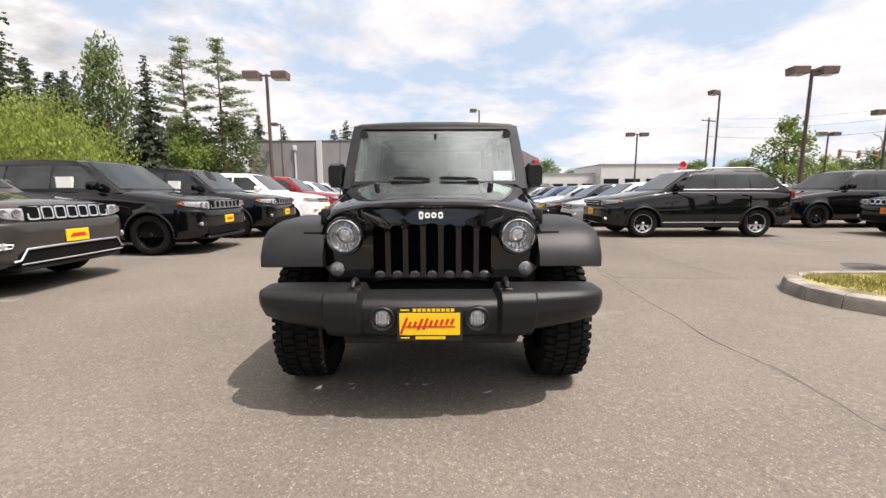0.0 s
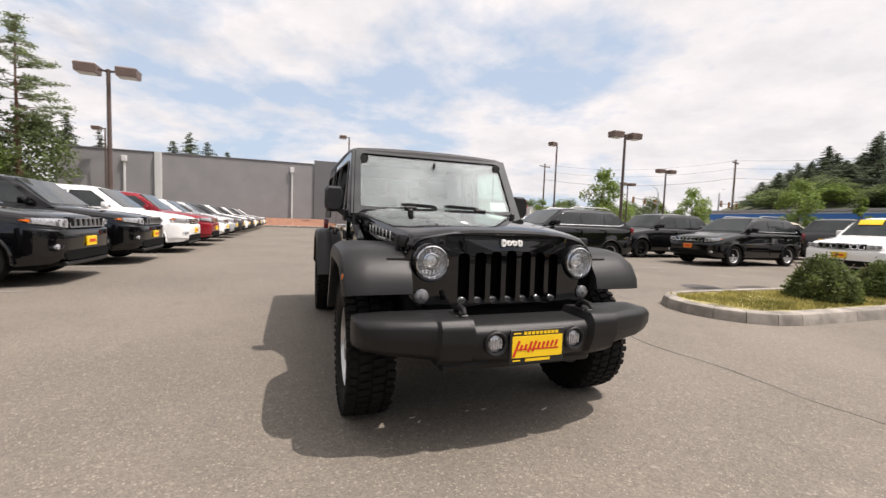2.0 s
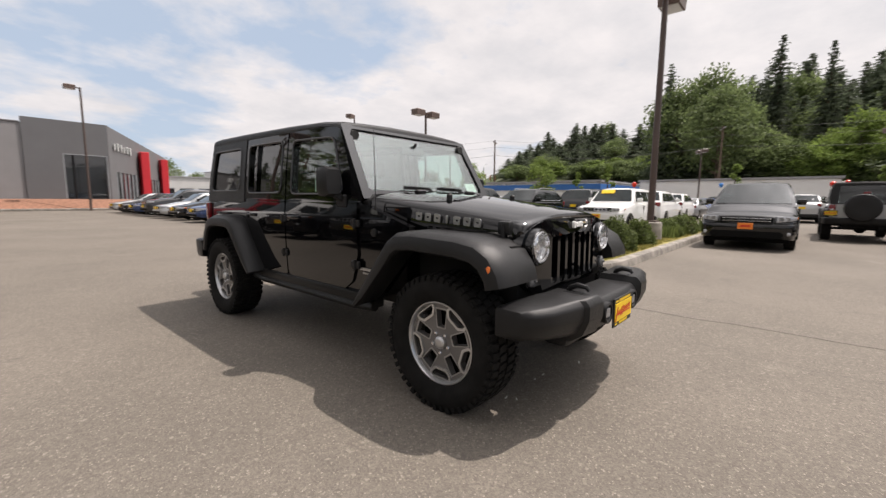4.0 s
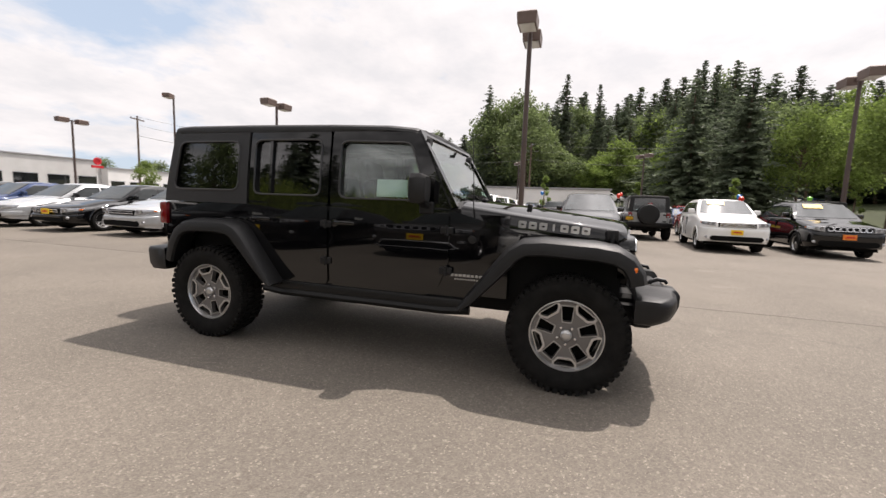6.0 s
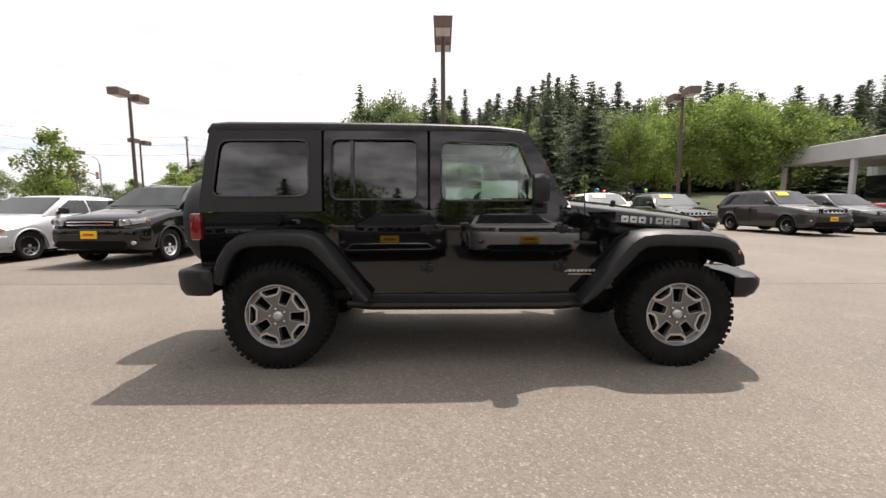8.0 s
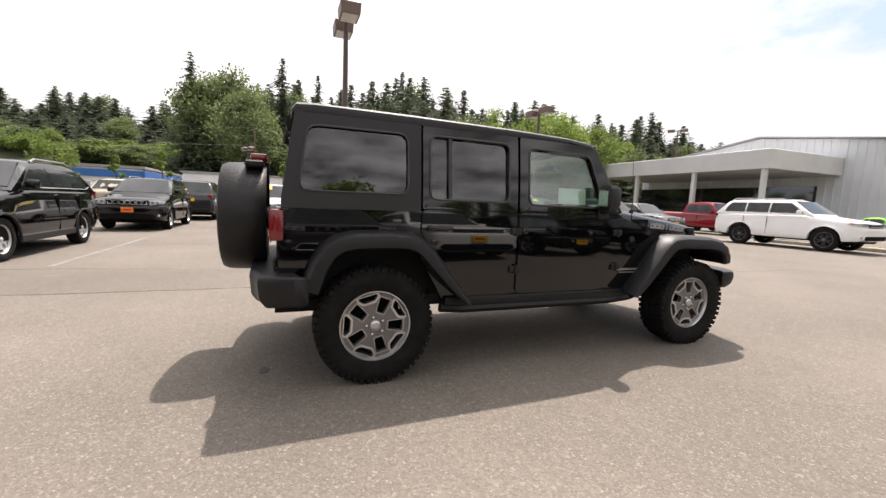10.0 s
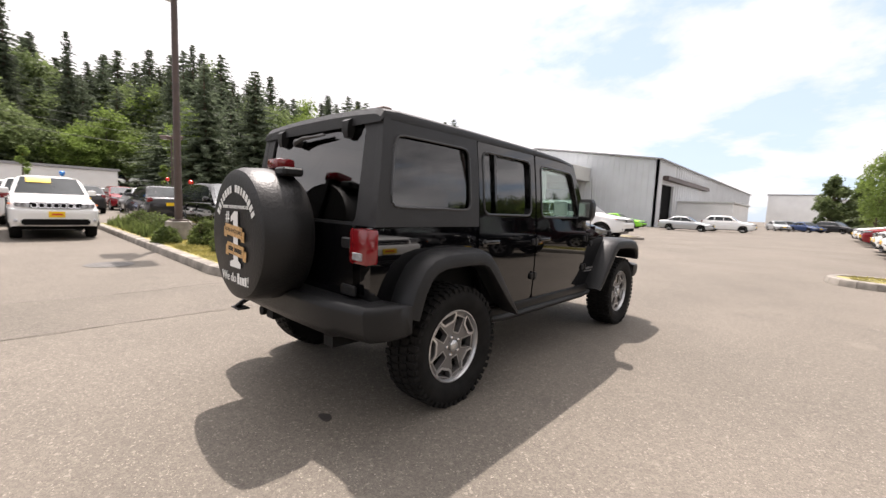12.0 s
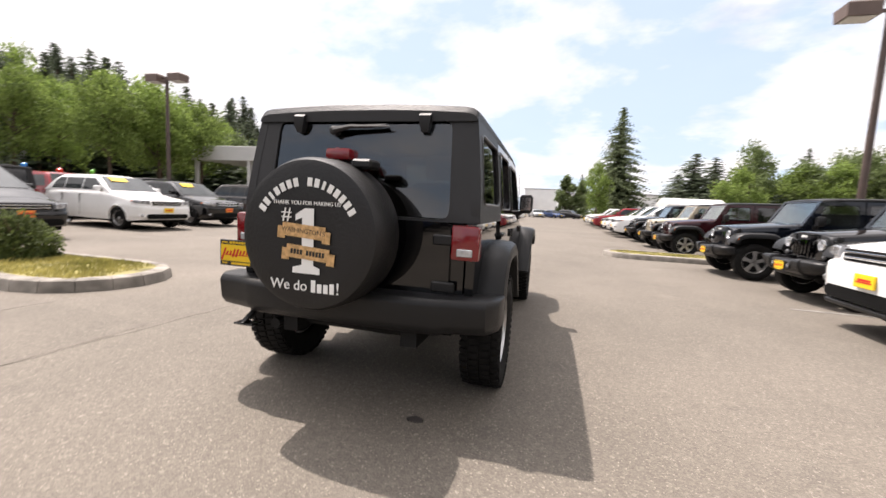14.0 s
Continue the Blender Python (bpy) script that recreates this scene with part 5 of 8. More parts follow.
    bm = bmesh.new()
    rings = []
    for x, yb, yf, z0, z1 in ((-0.93, 2.00, 1.90, 0.565, 0.725), (-0.918, 2.11, 1.92, 0.55, 0.735), (-0.86, 2.19, 1.95, 0.54, 0.738), (-0.64, 2.23, 2.0, 0.535, 0.738), (-0.60, 2.25, 2.0, 0.525, 0.738), (-0.3, 2.26, 2.0, 0.525, 0.735), (0, 2.262, 2.0, 0.525, 0.735)):
        outline = rounded([(yf, z0), (yb - 0.05, z0), (yb - 0.012, z0 + 0.05), (yb, z1 - 0.03), (yb - 0.022, z1), (yf, z1)], 0.014, 2)
        rings.append([(x, yy, zz) for yy, zz in outline])
    rings += [[(-p[0], p[1], p[2]) for p in ring] for ring in reversed(rings[:-1])]
    loft(bm, rings)
    rear_bumper = part("rear_bumper", bm, "plastic", car, "textured dark-grey plastic rear bumper", 40)
    if detail:
        bm = bmesh.new()
        hose(bm, [(0.62, 2.16, 0.52), (0.62, 2.22, 0.49), (0.62, 2.26, 0.47), (0.62, 2.22, 0.455)], 0.018)
        box(bm, 0.55, 0.69, 2.18, 2.27, 0.45, 0.462, 0.005)
        part("tow_loop", bm, "plastic", rear_bumper)
    plate_at(car, pose(0.735, 2.15, 0.875, 90, 0, 180), 0.30, 0.155, "yellow")
    # spare wheel in its cover
    sx, sz = 0.055, 1.055
    bm = bmesh.new()
    turned(bm, [(2.16, 0.30), (2.155, 0.385), (2.19, 0.408), (2.30, 0.412), (2.42, 0.405), (2.458, 0.388), (2.468, 0.36), (2.462, 0.18), (2.46, 0.01)], 64, "y", (sx, 0, sz))
    cover = part("spare_wheel_cover", bm, "vinyl" if detail else "plastic", car, "black vinyl spare wheel cover with printing")
    if spare_face:
        spare_print(cover, sx, 2.466, sz)
    # wheels
    for wx in (-1, 1):
        for wy in (-1.473, 1.473):
            wheel = road_wheel(car, wx * (0.785 if wy > 0 else 0.768), wy, 0.395, 0.255, 0.237, detail, detail, spin=radians(-21) if wy > 0 else 0.0)
            wheel.location.z -= 0.008

    # cabin
    if detail:
        bm = bmesh.new()
        box(bm, -0.68, 0.68, -0.62, -0.36, 0.85, 1.20, 0.06, 3)
        part("dashboard", bm, "seat", car)
        bm = bmesh.new()
        rings = []
        for i in range(25):
            a = 2 * math.pi * i / 24
            c = Vector((0.36 + 0.185 * math.cos(a), -0.20 - 0.07 * math.sin(a), 1.10 + 0.17 * math.sin(a)))
            o = Vector((math.cos(a), -0.35 * math.sin(a), 0.93 * math.sin(a)))
            u = Vector((0, 0.93, 0.35))
            rings.append([c + (o * math.cos(b) + u * math.sin(b)) * 0.016 for b in [2 * math.pi * k / 8 for k in range(8)]])
        loft(bm, rings, caps=False)
        slab(bm, (0.36, -0.20, 1.10), (0.36, -0.45, 1.02), 0.06, 0.06)
        slab(bm, (0.19, -0.2, 1.10), (0.53, -0.2, 1.10), 0.04, 0.02)
        part("steering_wheel", bm, "plastic", car)
        for cx, cy in ((-0.36, 0.18), (0.36, 0.18), (-0.36, 1.0), (0.36, 1.0)):
            bm = bmesh.new()
            box(bm, cx - 0.25, cx + 0.25, cy - 0.28, cy + 0.22, 0.70, 0.88, 0.06, 3)
            tmp = bmesh.new()
            box(tmp, -0.24, 0.24, -0.06, 0.06, 0, 0.60, 0.05, 3)
            box(tmp, -0.13, 0.13, -0.045, 0.045, 0.62, 0.80, 0.04, 3)
            box(tmp, -0.07, -0.05, -0.01, 0.01, 0.55, 0.66)
            box(tmp, 0.05, 0.07, -0.01, 0.01, 0.55, 0.66)
            join(bm, tmp, pose(cx, cy + 0.22, 0.82, -12, 0, 0))
            part("seat", bm, "seat", car, "black cloth seat with headrest")
        bm = bmesh.new()
        for s in (-1, 1):
            hose(bm, [(s * 0.62, -0.42, 1.66), (s * 0.60, 0.35, 1.72), (s * 0.60, 1.5, 1.72), (s * 0.66, 1.85, 1.15)], 0.035)
            hose(bm, [(s * 0.68, 0.38, 1.1), (s * 0.60, 0.38, 1.72), (0, 0.38, 1.74)], 0.035)
        part("roll_bar", bm, "seat", car)
        bm = bmesh.new()
        box(bm, -0.13, 0.13, -0.40, -0.37, 1.56, 1.63, 0.015, 2)
        tube(bm, (0, -0.40, 1.60), (0, -0.43, 1.66), 0.012)
        part("rear_view_mirror", bm, "plastic", windscreen)
        bm = bmesh.new()
        sheet(bm, [(-0.30, 1.245), (-0.03, 1.245), (-0.03, 1.375), (-0.30, 1.375)], [], lambda u, v, d: (-tumble(v) + 0.036 + d, u, v), 0.003)
        part("price_sheet", bm, "paper", car, "white price sheet behind the window")
        # side lettering as plain raised blocks
        for s in (-1, 1):
            for i in range(7):
                y0 = -1.105 - i * 0.0705
                wide = 0.030 if i == 3 else 0.054
                bm = bmesh.new()
                tmp = bmesh.new()
                z = track([(-1.6, 1.056), (-1.1, 1.088)], y0 - 0.03)
                x = track([(-1.6, 0.6215), (-1.1, 0.677)], y0 - 0.03)
                k = wide / 2
                hollow = [] if i == 3 else [rounded([(-k + 0.015, -0.006), (k - 0.015, -0.006), (k - 0.015, 0.006), (-k + 0.015, 0.006)], 0.004, 2)]
                sheet(tmp, rounded([(-k * (0.5 if i == 3 else 1), -0.025), (k * (0.5 if i == 3 else 1), -0.025), (k * (0.5 if i == 3 else 1), 0.025), (-k * (0.5 if i == 3 else 1), 0.025)], 0.008, 2), hollow, lambda u, v, d: (d, u, v), 0.005)
                join(bm, tmp, pose(s * x + (0 if s > 0 else -0.005), y0 - 0.027, z, 4.5, 0, 6.5 * s))
                part("side_letter_block", bm, "alloy", hood, "silver raised block of the side lettering")
            bm = bmesh.new()
            for i in range(8):
                box(bm, s * 0.770 - 0.004, s * 0.770 + 0.004, -0.885 + i * 0.030, -0.863 + i * 0.030, 0.695, 0.713)
            for i in range(9):
                box(bm, s * 0.770 - 0.004, s * 0.770 + 0.004, -0.855 + i * 0.020, -0.843 + i * 0.020, 0.672, 0.682)
            part("side_badge", bm, "alloy", car, "small silver badge")
            bm = bmesh.new()
            turned(bm, [(s * 0.755, 0.03), (s * 0.775, 0.028), (s * 0.777, 0.01)], 16, "x", (0, -0.80, 0.965))
            part("aerial_base", bm, "plastic", car)
        bm = bmesh.new()
        turned(bm, [(0.76, 0.075), (0.785, 0.075), (0.79, 0.06)], 24, "x", (0, 1.55, 1.06))
        part("fuel_cap", bm, "plastic", car)
    return car


def plate_at(parent, m, w, h, colour):
    """A dealer's plate: frame, coloured plate, writing as plain bars."""
    bm = bmesh.new()
    box(bm, -w / 2 - 0.006, w / 2 + 0.006, -h / 2 - 0.006, h / 2 + 0.006, -0.004, 0.006, 0.002)
    fr = part("plate_frame", bm, "black_ink", parent)
    fr.matrix_local = m
    bm = bmesh.new()
    box(bm, -w / 2 + 0.006, w / 2 - 0.006, -h * 0.34, h * 0.34, 0.006, 0.010)
    part("plate", bm, colour, fr, "bright plate" if colour != "yellow" else "yellow dealer plate with red script")
    bm = bmesh.new()
    # script as a slanting row of plain strokes
    rnd = random.Random(5)
    for i in range(10):
        x = lerp(-w * 0.40, w * 0.36, i / 9)
        hh = h * (0.30 if i == 0 else (0.20 if i in (3, 4) else 0.11))
        tmp = bmesh.new()
        box(tmp, -w * 0.020, w * 0.020, -hh, hh * 0.8, 0, 0.0015)
        join(bm, tmp, pose(x, -h * 0.02 + i * h * 0.012, 0.0105, 0, 0, -22))
    box(bm, -w * 0.38, w * 0.40, -h * 0.10, -h * 0.06, 0.0105, 0.0115)
    part("plate_script", bm, "red_ink", fr)["kind"] = "stuff"
    bm = bmesh.new()
    for y in (0.43, -0.43):
        for i in range(9):
            x = lerp(-w * 0.24, w * 0.36, i / 8) if y > 0 else lerp(-w * 0.20, w * 0.22, i / 8)
            box(bm, x - w * 0.028, x + w * 0.028, h * y - h * 0.045, h * y + h * 0.045, 0.0065, 0.0085)
        box(bm, -w * 0.46, -w * 0.32, h * y - h * 0.02, h * y + h * 0.02, 0.0065, 0.0085)
    part("plate_writing", bm, "yellow", fr)["kind"] = "stuff"
    return fr


def spare_print(cover, sx, y, sz):
    """The printing on the cover, read from behind the car."""
    def at(u, v, turn=0.0):
        return pose(sx - u, y + 0.003, sz + v, 90, 0, 180) @ pose(0, 0, 0, 0, 0, turn)
    # dealer's name round the upper edge, as plain bars
    for i in range(16):
        if i == 7:
            continue
        a = radians(lerp(148, 32, i / 15))
        bm = bmesh.new()
        tmp = bmesh.new()
        w = 0.017 if i in (2, 10) else 0.028
        box(tmp, -w / 2, w / 2, -0.022, 0.022, -0.001, 0.002, 0.0008)
        join(bm, tmp, at(0.305 * math.cos(a), 0.305 * math.sin(a) - 0.03, math.degrees(a) - 90))
        part("name_bar", bm, "white_ink", cover)
    lettering("THANK YOU FOR MAKING US", 0.029, at(0, 0.165), "white_ink", cover, "slogan")
    lettering("#", 0.10, at(-0.115, 0.105), "white_ink", cover, "number_sign")
    # the large figure one, slab-footed
    bm = bmesh.new()
    one = [(-0.09, -0.20), (0.07, -0.20), (0.07, -0.17), (0.032, -0.155), (0.032, 0.14), (-0.02, 0.14), (-0.075, 0.105), (-0.075, 0.075), (-0.036, 0.09), (-0.036, -0.155), (-0.09, -0.17)]
    tmp = bmesh.new()
    sheet(tmp, one, [], lambda u, v, d: (u + 0.015, v, d), 0.002)
    join(bm, tmp, at(0, 0))
    part("figure_one", bm, "white_ink", cover, "large white figure one")
    for v, u, words in ((0.020, -0.012, "WASHINGTON'S"), (-0.090, 0.022, None)):
        bm = bmesh.new()
        tmp = bmesh.new()
        box(tmp, u - 0.125, u + 0.125, v - 0.034, v + 0.034, 0.002, 0.006)
        box(tmp, u - 0.155, u - 0.11, v - 0.05, v + 0.012, 0.001, 0.003)
        box(tmp, u + 0.11, u + 0.155, v - 0.05, v + 0.012, 0.001, 0.003)
        join(bm, tmp, at(0, 0, -4))
        board = part("printed_board", bm, "wood_print", cover, "brown wooden-look printed ribbon")
        if words:
            ob = lettering(words, 0.034, at(u, v, -4) @ pose(0, 0, 0.006), "black_ink", cover, "ribbon_words", 0.0008)
        else:
            bm = bmesh.new()
            tmp = bmesh.new()
            for i in range(11):
                if i != 4:
                    box(tmp, u - 0.10 + i * 0.0185, u - 0.087 + i * 0.0185, v - 0.013, v + 0.013, 0.006, 0.0075)
            join(bm, tmp, at(0, 0, -4))
            part("ribbon_bars", bm, "black_ink", cover)
    lettering("We do", 0.078, at(-0.098, -0.268), "white_ink", cover, "slogan")
    bm = bmesh.new()
    tmp = bmesh.new()
    for i, hh in enumerate((0.036, 0.026, 0.026, 0.030)):
        box(tmp, 0.036 + i * 0.036, 0.062 + i * 0.036, -0.268 - 0.028, -0.268 - 0.028 + hh * 1.8, -0.001, 0.002, 0.0008)
    join(bm, tmp, at(0, 0))
    part("name_bars", bm, "white_ink", cover)
    lettering("!", 0.088, at(0.190, -0.268), "white_ink", cover, "slogan")


jeep = off_roader(Matrix(), "black_paint", "gloss black four-door off-roader with matt black hard top on the asphalt", detail=True)

# ---- parked cars ----
def arch_line(y, wheels, r, z0):
    """Height of the sill, raised over the wheels."""
    for c in wheels:
        d = abs(y - c)
        if d < r:
            return max(z0, math.sqrt(r * r - d * d) + r * 0.86 - 0.02 if False else z0 + (math.sqrt(1 - (d / r) ** 2)) * (r * 1.78 - z0))
    return z0


CARS = {
    # length, width, wheelbase, front overhang, wheel radius, bonnet front/rear height, belt, roof, screen base, roof front, roof rear, tail glass base (from the nose)
    "suv": dict(L=4.82, W=1.94, WB=2.915, FO=0.93, R=0.385, hood=(1.07, 1.19), belt=1.23, roof=1.80, ws=1.42, rf=2.20, rr=4.25, rb=4.70, splits=(2.72, 3.58), sill=0.30),
    "compact_suv": dict(L=4.62, W=1.86, WB=2.70, FO=0.95, R=0.36, hood=(1.00, 1.13), belt=1.18, roof=1.68, ws=1.35, rf=2.15, rr=3.95, rb=4.45, splits=(2.65, 3.45), sill=0.30),
    "crossover": dict(L=4.77, W=1.85, WB=2.857, FO=0.95, R=0.36, hood=(1.02, 1.15), belt=1.20, roof=1.70, ws=1.35, rf=2.20, rr=4.05, rb=4.62, splits=(2.72, 3.60), sill=0.30),
    "boxy_suv": dict(L=4.41, W=1.76, WB=2.635, FO=0.85, R=0.35, hood=(1.02, 1.13), belt=1.17, roof=1.68, ws=1.35, rf=1.90, rr=4.12, rb=4.36, splits=(2.50, 3.35), sill=0.32),
    "large_suv": dict(L=5.13, W=2.01, WB=2.946, FO=1.02, R=0.44, hood=(1.17, 1.30), belt=1.36, roof=1.91, ws=1.42, rf=2.22, rr=4.62, rb=5.06, splits=(2.95, 3.85), sill=0.42),
    "minivan": dict(L=5.15, W=1.99, WB=3.078, FO=0.98, R=0.34, hood=(0.92, 1.12), belt=1.14, roof=1.75, ws=1.15, rf=2.10, rr=4.75, rb=5.05, splits=(2.65, 3.75), sill=0.26),
    "sedan": dict(L=4.75, W=1.82, WB=2.78, FO=0.90, R=0.33, hood=(0.76, 0.93), belt=0.98, roof=1.45, ws=1.40, rf=2.25, rr=3.35, rb=4.20, splits=(2.72, 3.5), sill=0.24),
    "hatchback": dict(L=4.27, W=1.80, WB=2.637, FO=0.86, R=0.33, hood=(0.82, 0.99), belt=1.03, roof=1.47, ws=1.25, rf=2.05, rr=3.55, rb=4.15, splits=(2.55, 3.4), sill=0.22),
    "coupe": dict(L=5.02, W=1.92, WB=2.95, FO=0.95, R=0.36, hood=(0.84, 0.98), belt=1.02, roof=1.45, ws=1.75, rf=2.50, rr=3.40, rb=4.30, splits=(3.2,), sill=0.24),
    "pickup": dict(L=5.80, W=2.02, WB=3.56, FO=1.0, R=0.41, hood=(1.12, 1.24), belt=1.28, roof=1.92, ws=1.6, rf=2.2, rr=3.75, rb=3.95, splits=(2.9,), sill=0.42),
}


def parked_car(kind, m, paint, label, grille="bars", group="", plate="yellow", wheels=("alloy_dark", "alloy"), card=None, rails=False, cladding=False, simple=False, category="car", trim=None, sheet_side=0):
    k = CARS[kind]
    L, W, WB, R = k["L"], k["W"], k["WB"], k["R"]
    y0 = -L / 2
    wheel_s = (k["FO"], k["FO"] + WB)
    name = {"suv": "sport_utility_car", "compact_suv": "compact_sport_utility_car", "crossover": "crossover_car", "boxy_suv": "boxy_sport_utility_car", "large_suv": "large_sport_utility_car", "pickup": "pickup_truck"}.get(kind, kind + ("_car" if kind in ("hatchback", "coupe") else ""))
    car = thing(name, label, category, group, m)
    hw = W / 2
    # stations along the body, close together over the wheels
    ar = R * 1.18
    st = {0.0, 0.015, 0.04, 0.09, 0.18, 0.30, 0.44, 0.60, L - 0.22, L - 0.12, L - 0.04, L, k["ws"], (k["ws"] + 0.5) / 2, k["rb"]}
    for c in wheel_s:
        st |= {c + ar * math.sin(radians(a)) for a in ((-90, -82, -60, -35, 0, 35, 60, 82, 90) if not simple else (-90, -80, -40, 0, 40, 80, 90))}
        st |= {c - ar - 0.02, c + ar + 0.02}
    for i in range(1, 12):
        st.add(L * i / 12)
    st = sorted(st)
    st = [s for i, s in enumerate(st) if i == 0 or s - st[i - 1] > 0.008]
    deck = kind in ("sedan", "coupe")
    tailz = k["belt"] + (0.03 if deck else -0.02)
    top = [(0.0, k["hood"][0] - 0.17), (0.04, k["hood"][0] - 0.11), (0.10, k["hood"][0] - 0.072), (0.20, k["hood"][0] - 0.04), (0.36, k["hood"][0] - 0.008), (0.60, k["hood"][0] + 0.022), (k["ws"] - 0.25, k["hood"][1] - 0.02), (k["ws"], k["hood"][1]), (k["ws"] + 0.35, k["belt"]), (k["rb"], tailz), (L - 0.05, tailz - 0.05), (L, tailz - 0.15)]
    if kind == "pickup":
        top = top[:7] + [(k["rb"], k["belt"]), (k["rb"] + 0.05, k["belt"] - 0.02), (L - 0.02, k["belt"] - 0.02), (L, k["belt"] - 0.06)]
    plan = [(0.0, 0.62), (0.015, 0.74), (0.04, 0.82), (0.09, 0.89), (0.18, 0.945), (0.35, 0.985), (0.7, 1.0), (L - 0.8, 1.0), (L - 0.3, 0.97), (L - 0.10, 0.92), (L, 0.82)]

    def nose(f):
        """How far the body's front lies back at a fraction of the half width."""
        return track([(0.0, 0.0), (0.62, 0.004), (0.74, 0.016), (0.82, 0.04), (0.89, 0.09), (0.945, 0.18), (0.985, 0.35), (1.0, 0.7)], abs(f))
    low = [(0.0, k["sill"] + 0.16), (0.05, k["sill"] + 0.04), (0.5, k["sill"]), (L - 0.5, k["sill"]), (L - 0.06, k["sill"] + 0.08), (L, k["sill"] + 0.2)]
    bm = bmesh.new()
    rings = []
    for s in st:
        z0 = track(low, s)
        for c in wheel_s:
            d = abs(s - c) / ar
            if d < 1:
                z0 = max(z0, R + ar * math.sqrt(max(0.0, 1 - d * d)) - 0.02) if d < 0.999 else z0
        z1 = track(top, s)
        w = hw * track(plan, s)
        mid = lerp(0.62, k["belt"], 0.12)
        zz0 = min(z0, z1 - 0.12)
        shoulder = z1 - 0.085
        a = max(zz0 + 0.02, min(shoulder - 0.06, 0.52))
        b = max(a + 0.02, min(shoulder - 0.03, 0.80))
        half = [(w * 0.955, zz0), (w * 0.985, max(zz0 + 0.01, lerp(zz0, a, 0.5))), (w * 0.995, a), (w, lerp(a, b, 0.5)), (w * 0.99, b), (w * 0.965, lerp(b, shoulder, 0.55)), (w * 0.948, shoulder), (w * 0.915, z1 - 0.045), (w * 0.85, z1 - 0.012), (w * 0.6, z1 + 0.016), (w * 0.3, z1 + 0.030)]
        y = y0 + s
        rings.append([(x, y, z) for x, z in half] + [(-x, y, z) for x, z in reversed(half)])
    loft(bm, rings)
    body = part("body", bm, paint, car)
    # floor, and near-black blocks that stand in for shade in the wheel wells
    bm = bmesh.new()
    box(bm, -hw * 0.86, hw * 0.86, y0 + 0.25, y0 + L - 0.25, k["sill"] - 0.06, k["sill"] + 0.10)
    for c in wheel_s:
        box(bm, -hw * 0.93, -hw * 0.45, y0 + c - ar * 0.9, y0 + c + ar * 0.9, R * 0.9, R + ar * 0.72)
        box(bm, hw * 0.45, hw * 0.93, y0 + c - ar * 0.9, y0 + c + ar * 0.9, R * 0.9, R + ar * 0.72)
    part("floor_and_well_shade", bm, "dark", car)
    # cabin shell
    wb, wr = hw * 0.915, hw * 0.72

    def cabin(s_low, s_high, v, side, off=0.0):
        """A point on the cabin's side, v from belt (0) to roof (1)."""
        bulge = 0.02 * math.sin(math.pi * v)
        return (side * (lerp(wb, wr, v) + bulge + off), y0 + lerp(s_low, s_high, v), lerp(k["belt"] - 0.03, k["roof"] - 0.05, v))
    bm = bmesh.new()
    rings = []
    zr = k["roof"]
    bend = rounded([(k["ws"], 0.0), (lerp(k["ws"], k["rf"], 0.5), 0.52), (k["rf"] - 0.02, 1.0), (lerp(k["rf"], k["rr"], 0.45), 1.065), (k["rr"], 0.99), (lerp(k["rr"], k["rb"], 0.5), 0.52), (k["rb"], 0.0)], 0.42, 3 if simple else 5)[(4 if simple else 6):-(4 if simple else 6)]
    prof = [(k["ws"], 0.0)] + [p for i, p in enumerate(bend) if k["ws"] + 0.02 < p[0] < k["rb"] - 0.02] + [(k["rb"], 0.0)]
    base = k["belt"] - 0.06
    for s, v in prof:
        zt = base + v * (zr - 0.03 - base)
        wt_ = lerp(wb, wr, min(1, v)) if v > 0.01 else wb
        pts = []
        for u in (0.0, 0.3, 0.6, 0.88):
            vv = v * u
            pts.append((lerp(wb, wr, min(1, vv)) + 0.018 * math.sin(math.pi * min(1, vv)), base + vv * (zr - 0.03 - base)))
        pts.append((wt_ - 0.035, zt - 0.012 if v > 0.1 else zt + 0.004))
        pts.append((wt_ * 0.6, zt + 0.018))
        pts.append((wt_ * 0.2, zt + 0.024))
        rings.append([(x, y0 + s, z) for x, z in pts] + [(-x, y0 + s, z) for x, z in reversed(pts)])
    loft(bm, rings)
    part("cabin", bm, paint, car)
    # side glass
    for side in (-1, 1):
        edges = [k["ws"] + 0.30] + list(k["splits"]) + [k["rb"] - 0.08]
        for i in range(len(edges) - 1):
            a0, a1 = edges[i] + 0.025, edges[i + 1] - 0.025
            lo, hi = 0.13, 0.82

            def lim(s, v):
                """Keeps the pane inside the raked ends of the cabin."""
                f = k["ws"] + (k["rf"] - k["ws"]) * v + 0.17
                r = k["rb"] + (k["rr"] - k["rb"]) * v - 0.20 - 0.25 * max(0.0, 0.5 - v)
                return min(max(s, f), r)
            rows = []
            for v in (lo, 0.5, hi):
                rows.append([lim(a0, v), lim(a1, v)])
            if rows[0][1] - rows[0][0] < 0.15:
                continue
            bm = bmesh.new()
            rings = []
            for v, (q0, q1) in zip((lo, 0.5, hi), rows):
                q1 = max(q1, q0 + 0.03)
                x = lerp(wb, wr, v) + 0.018 * math.sin(math.pi * v)
                z = base + v * (zr - 0.03 - base)
                rings.append([(side * (x + 0.006), y0 + q0, z), (side * (x + 0.006), y0 + q1, z), (side * (x - 0.02), y0 + q1, z), (side * (x - 0.02), y0 + q0, z)])
            loft(bm, rings)
            part("side_window", bm, "car_glass", car, "dark glass")
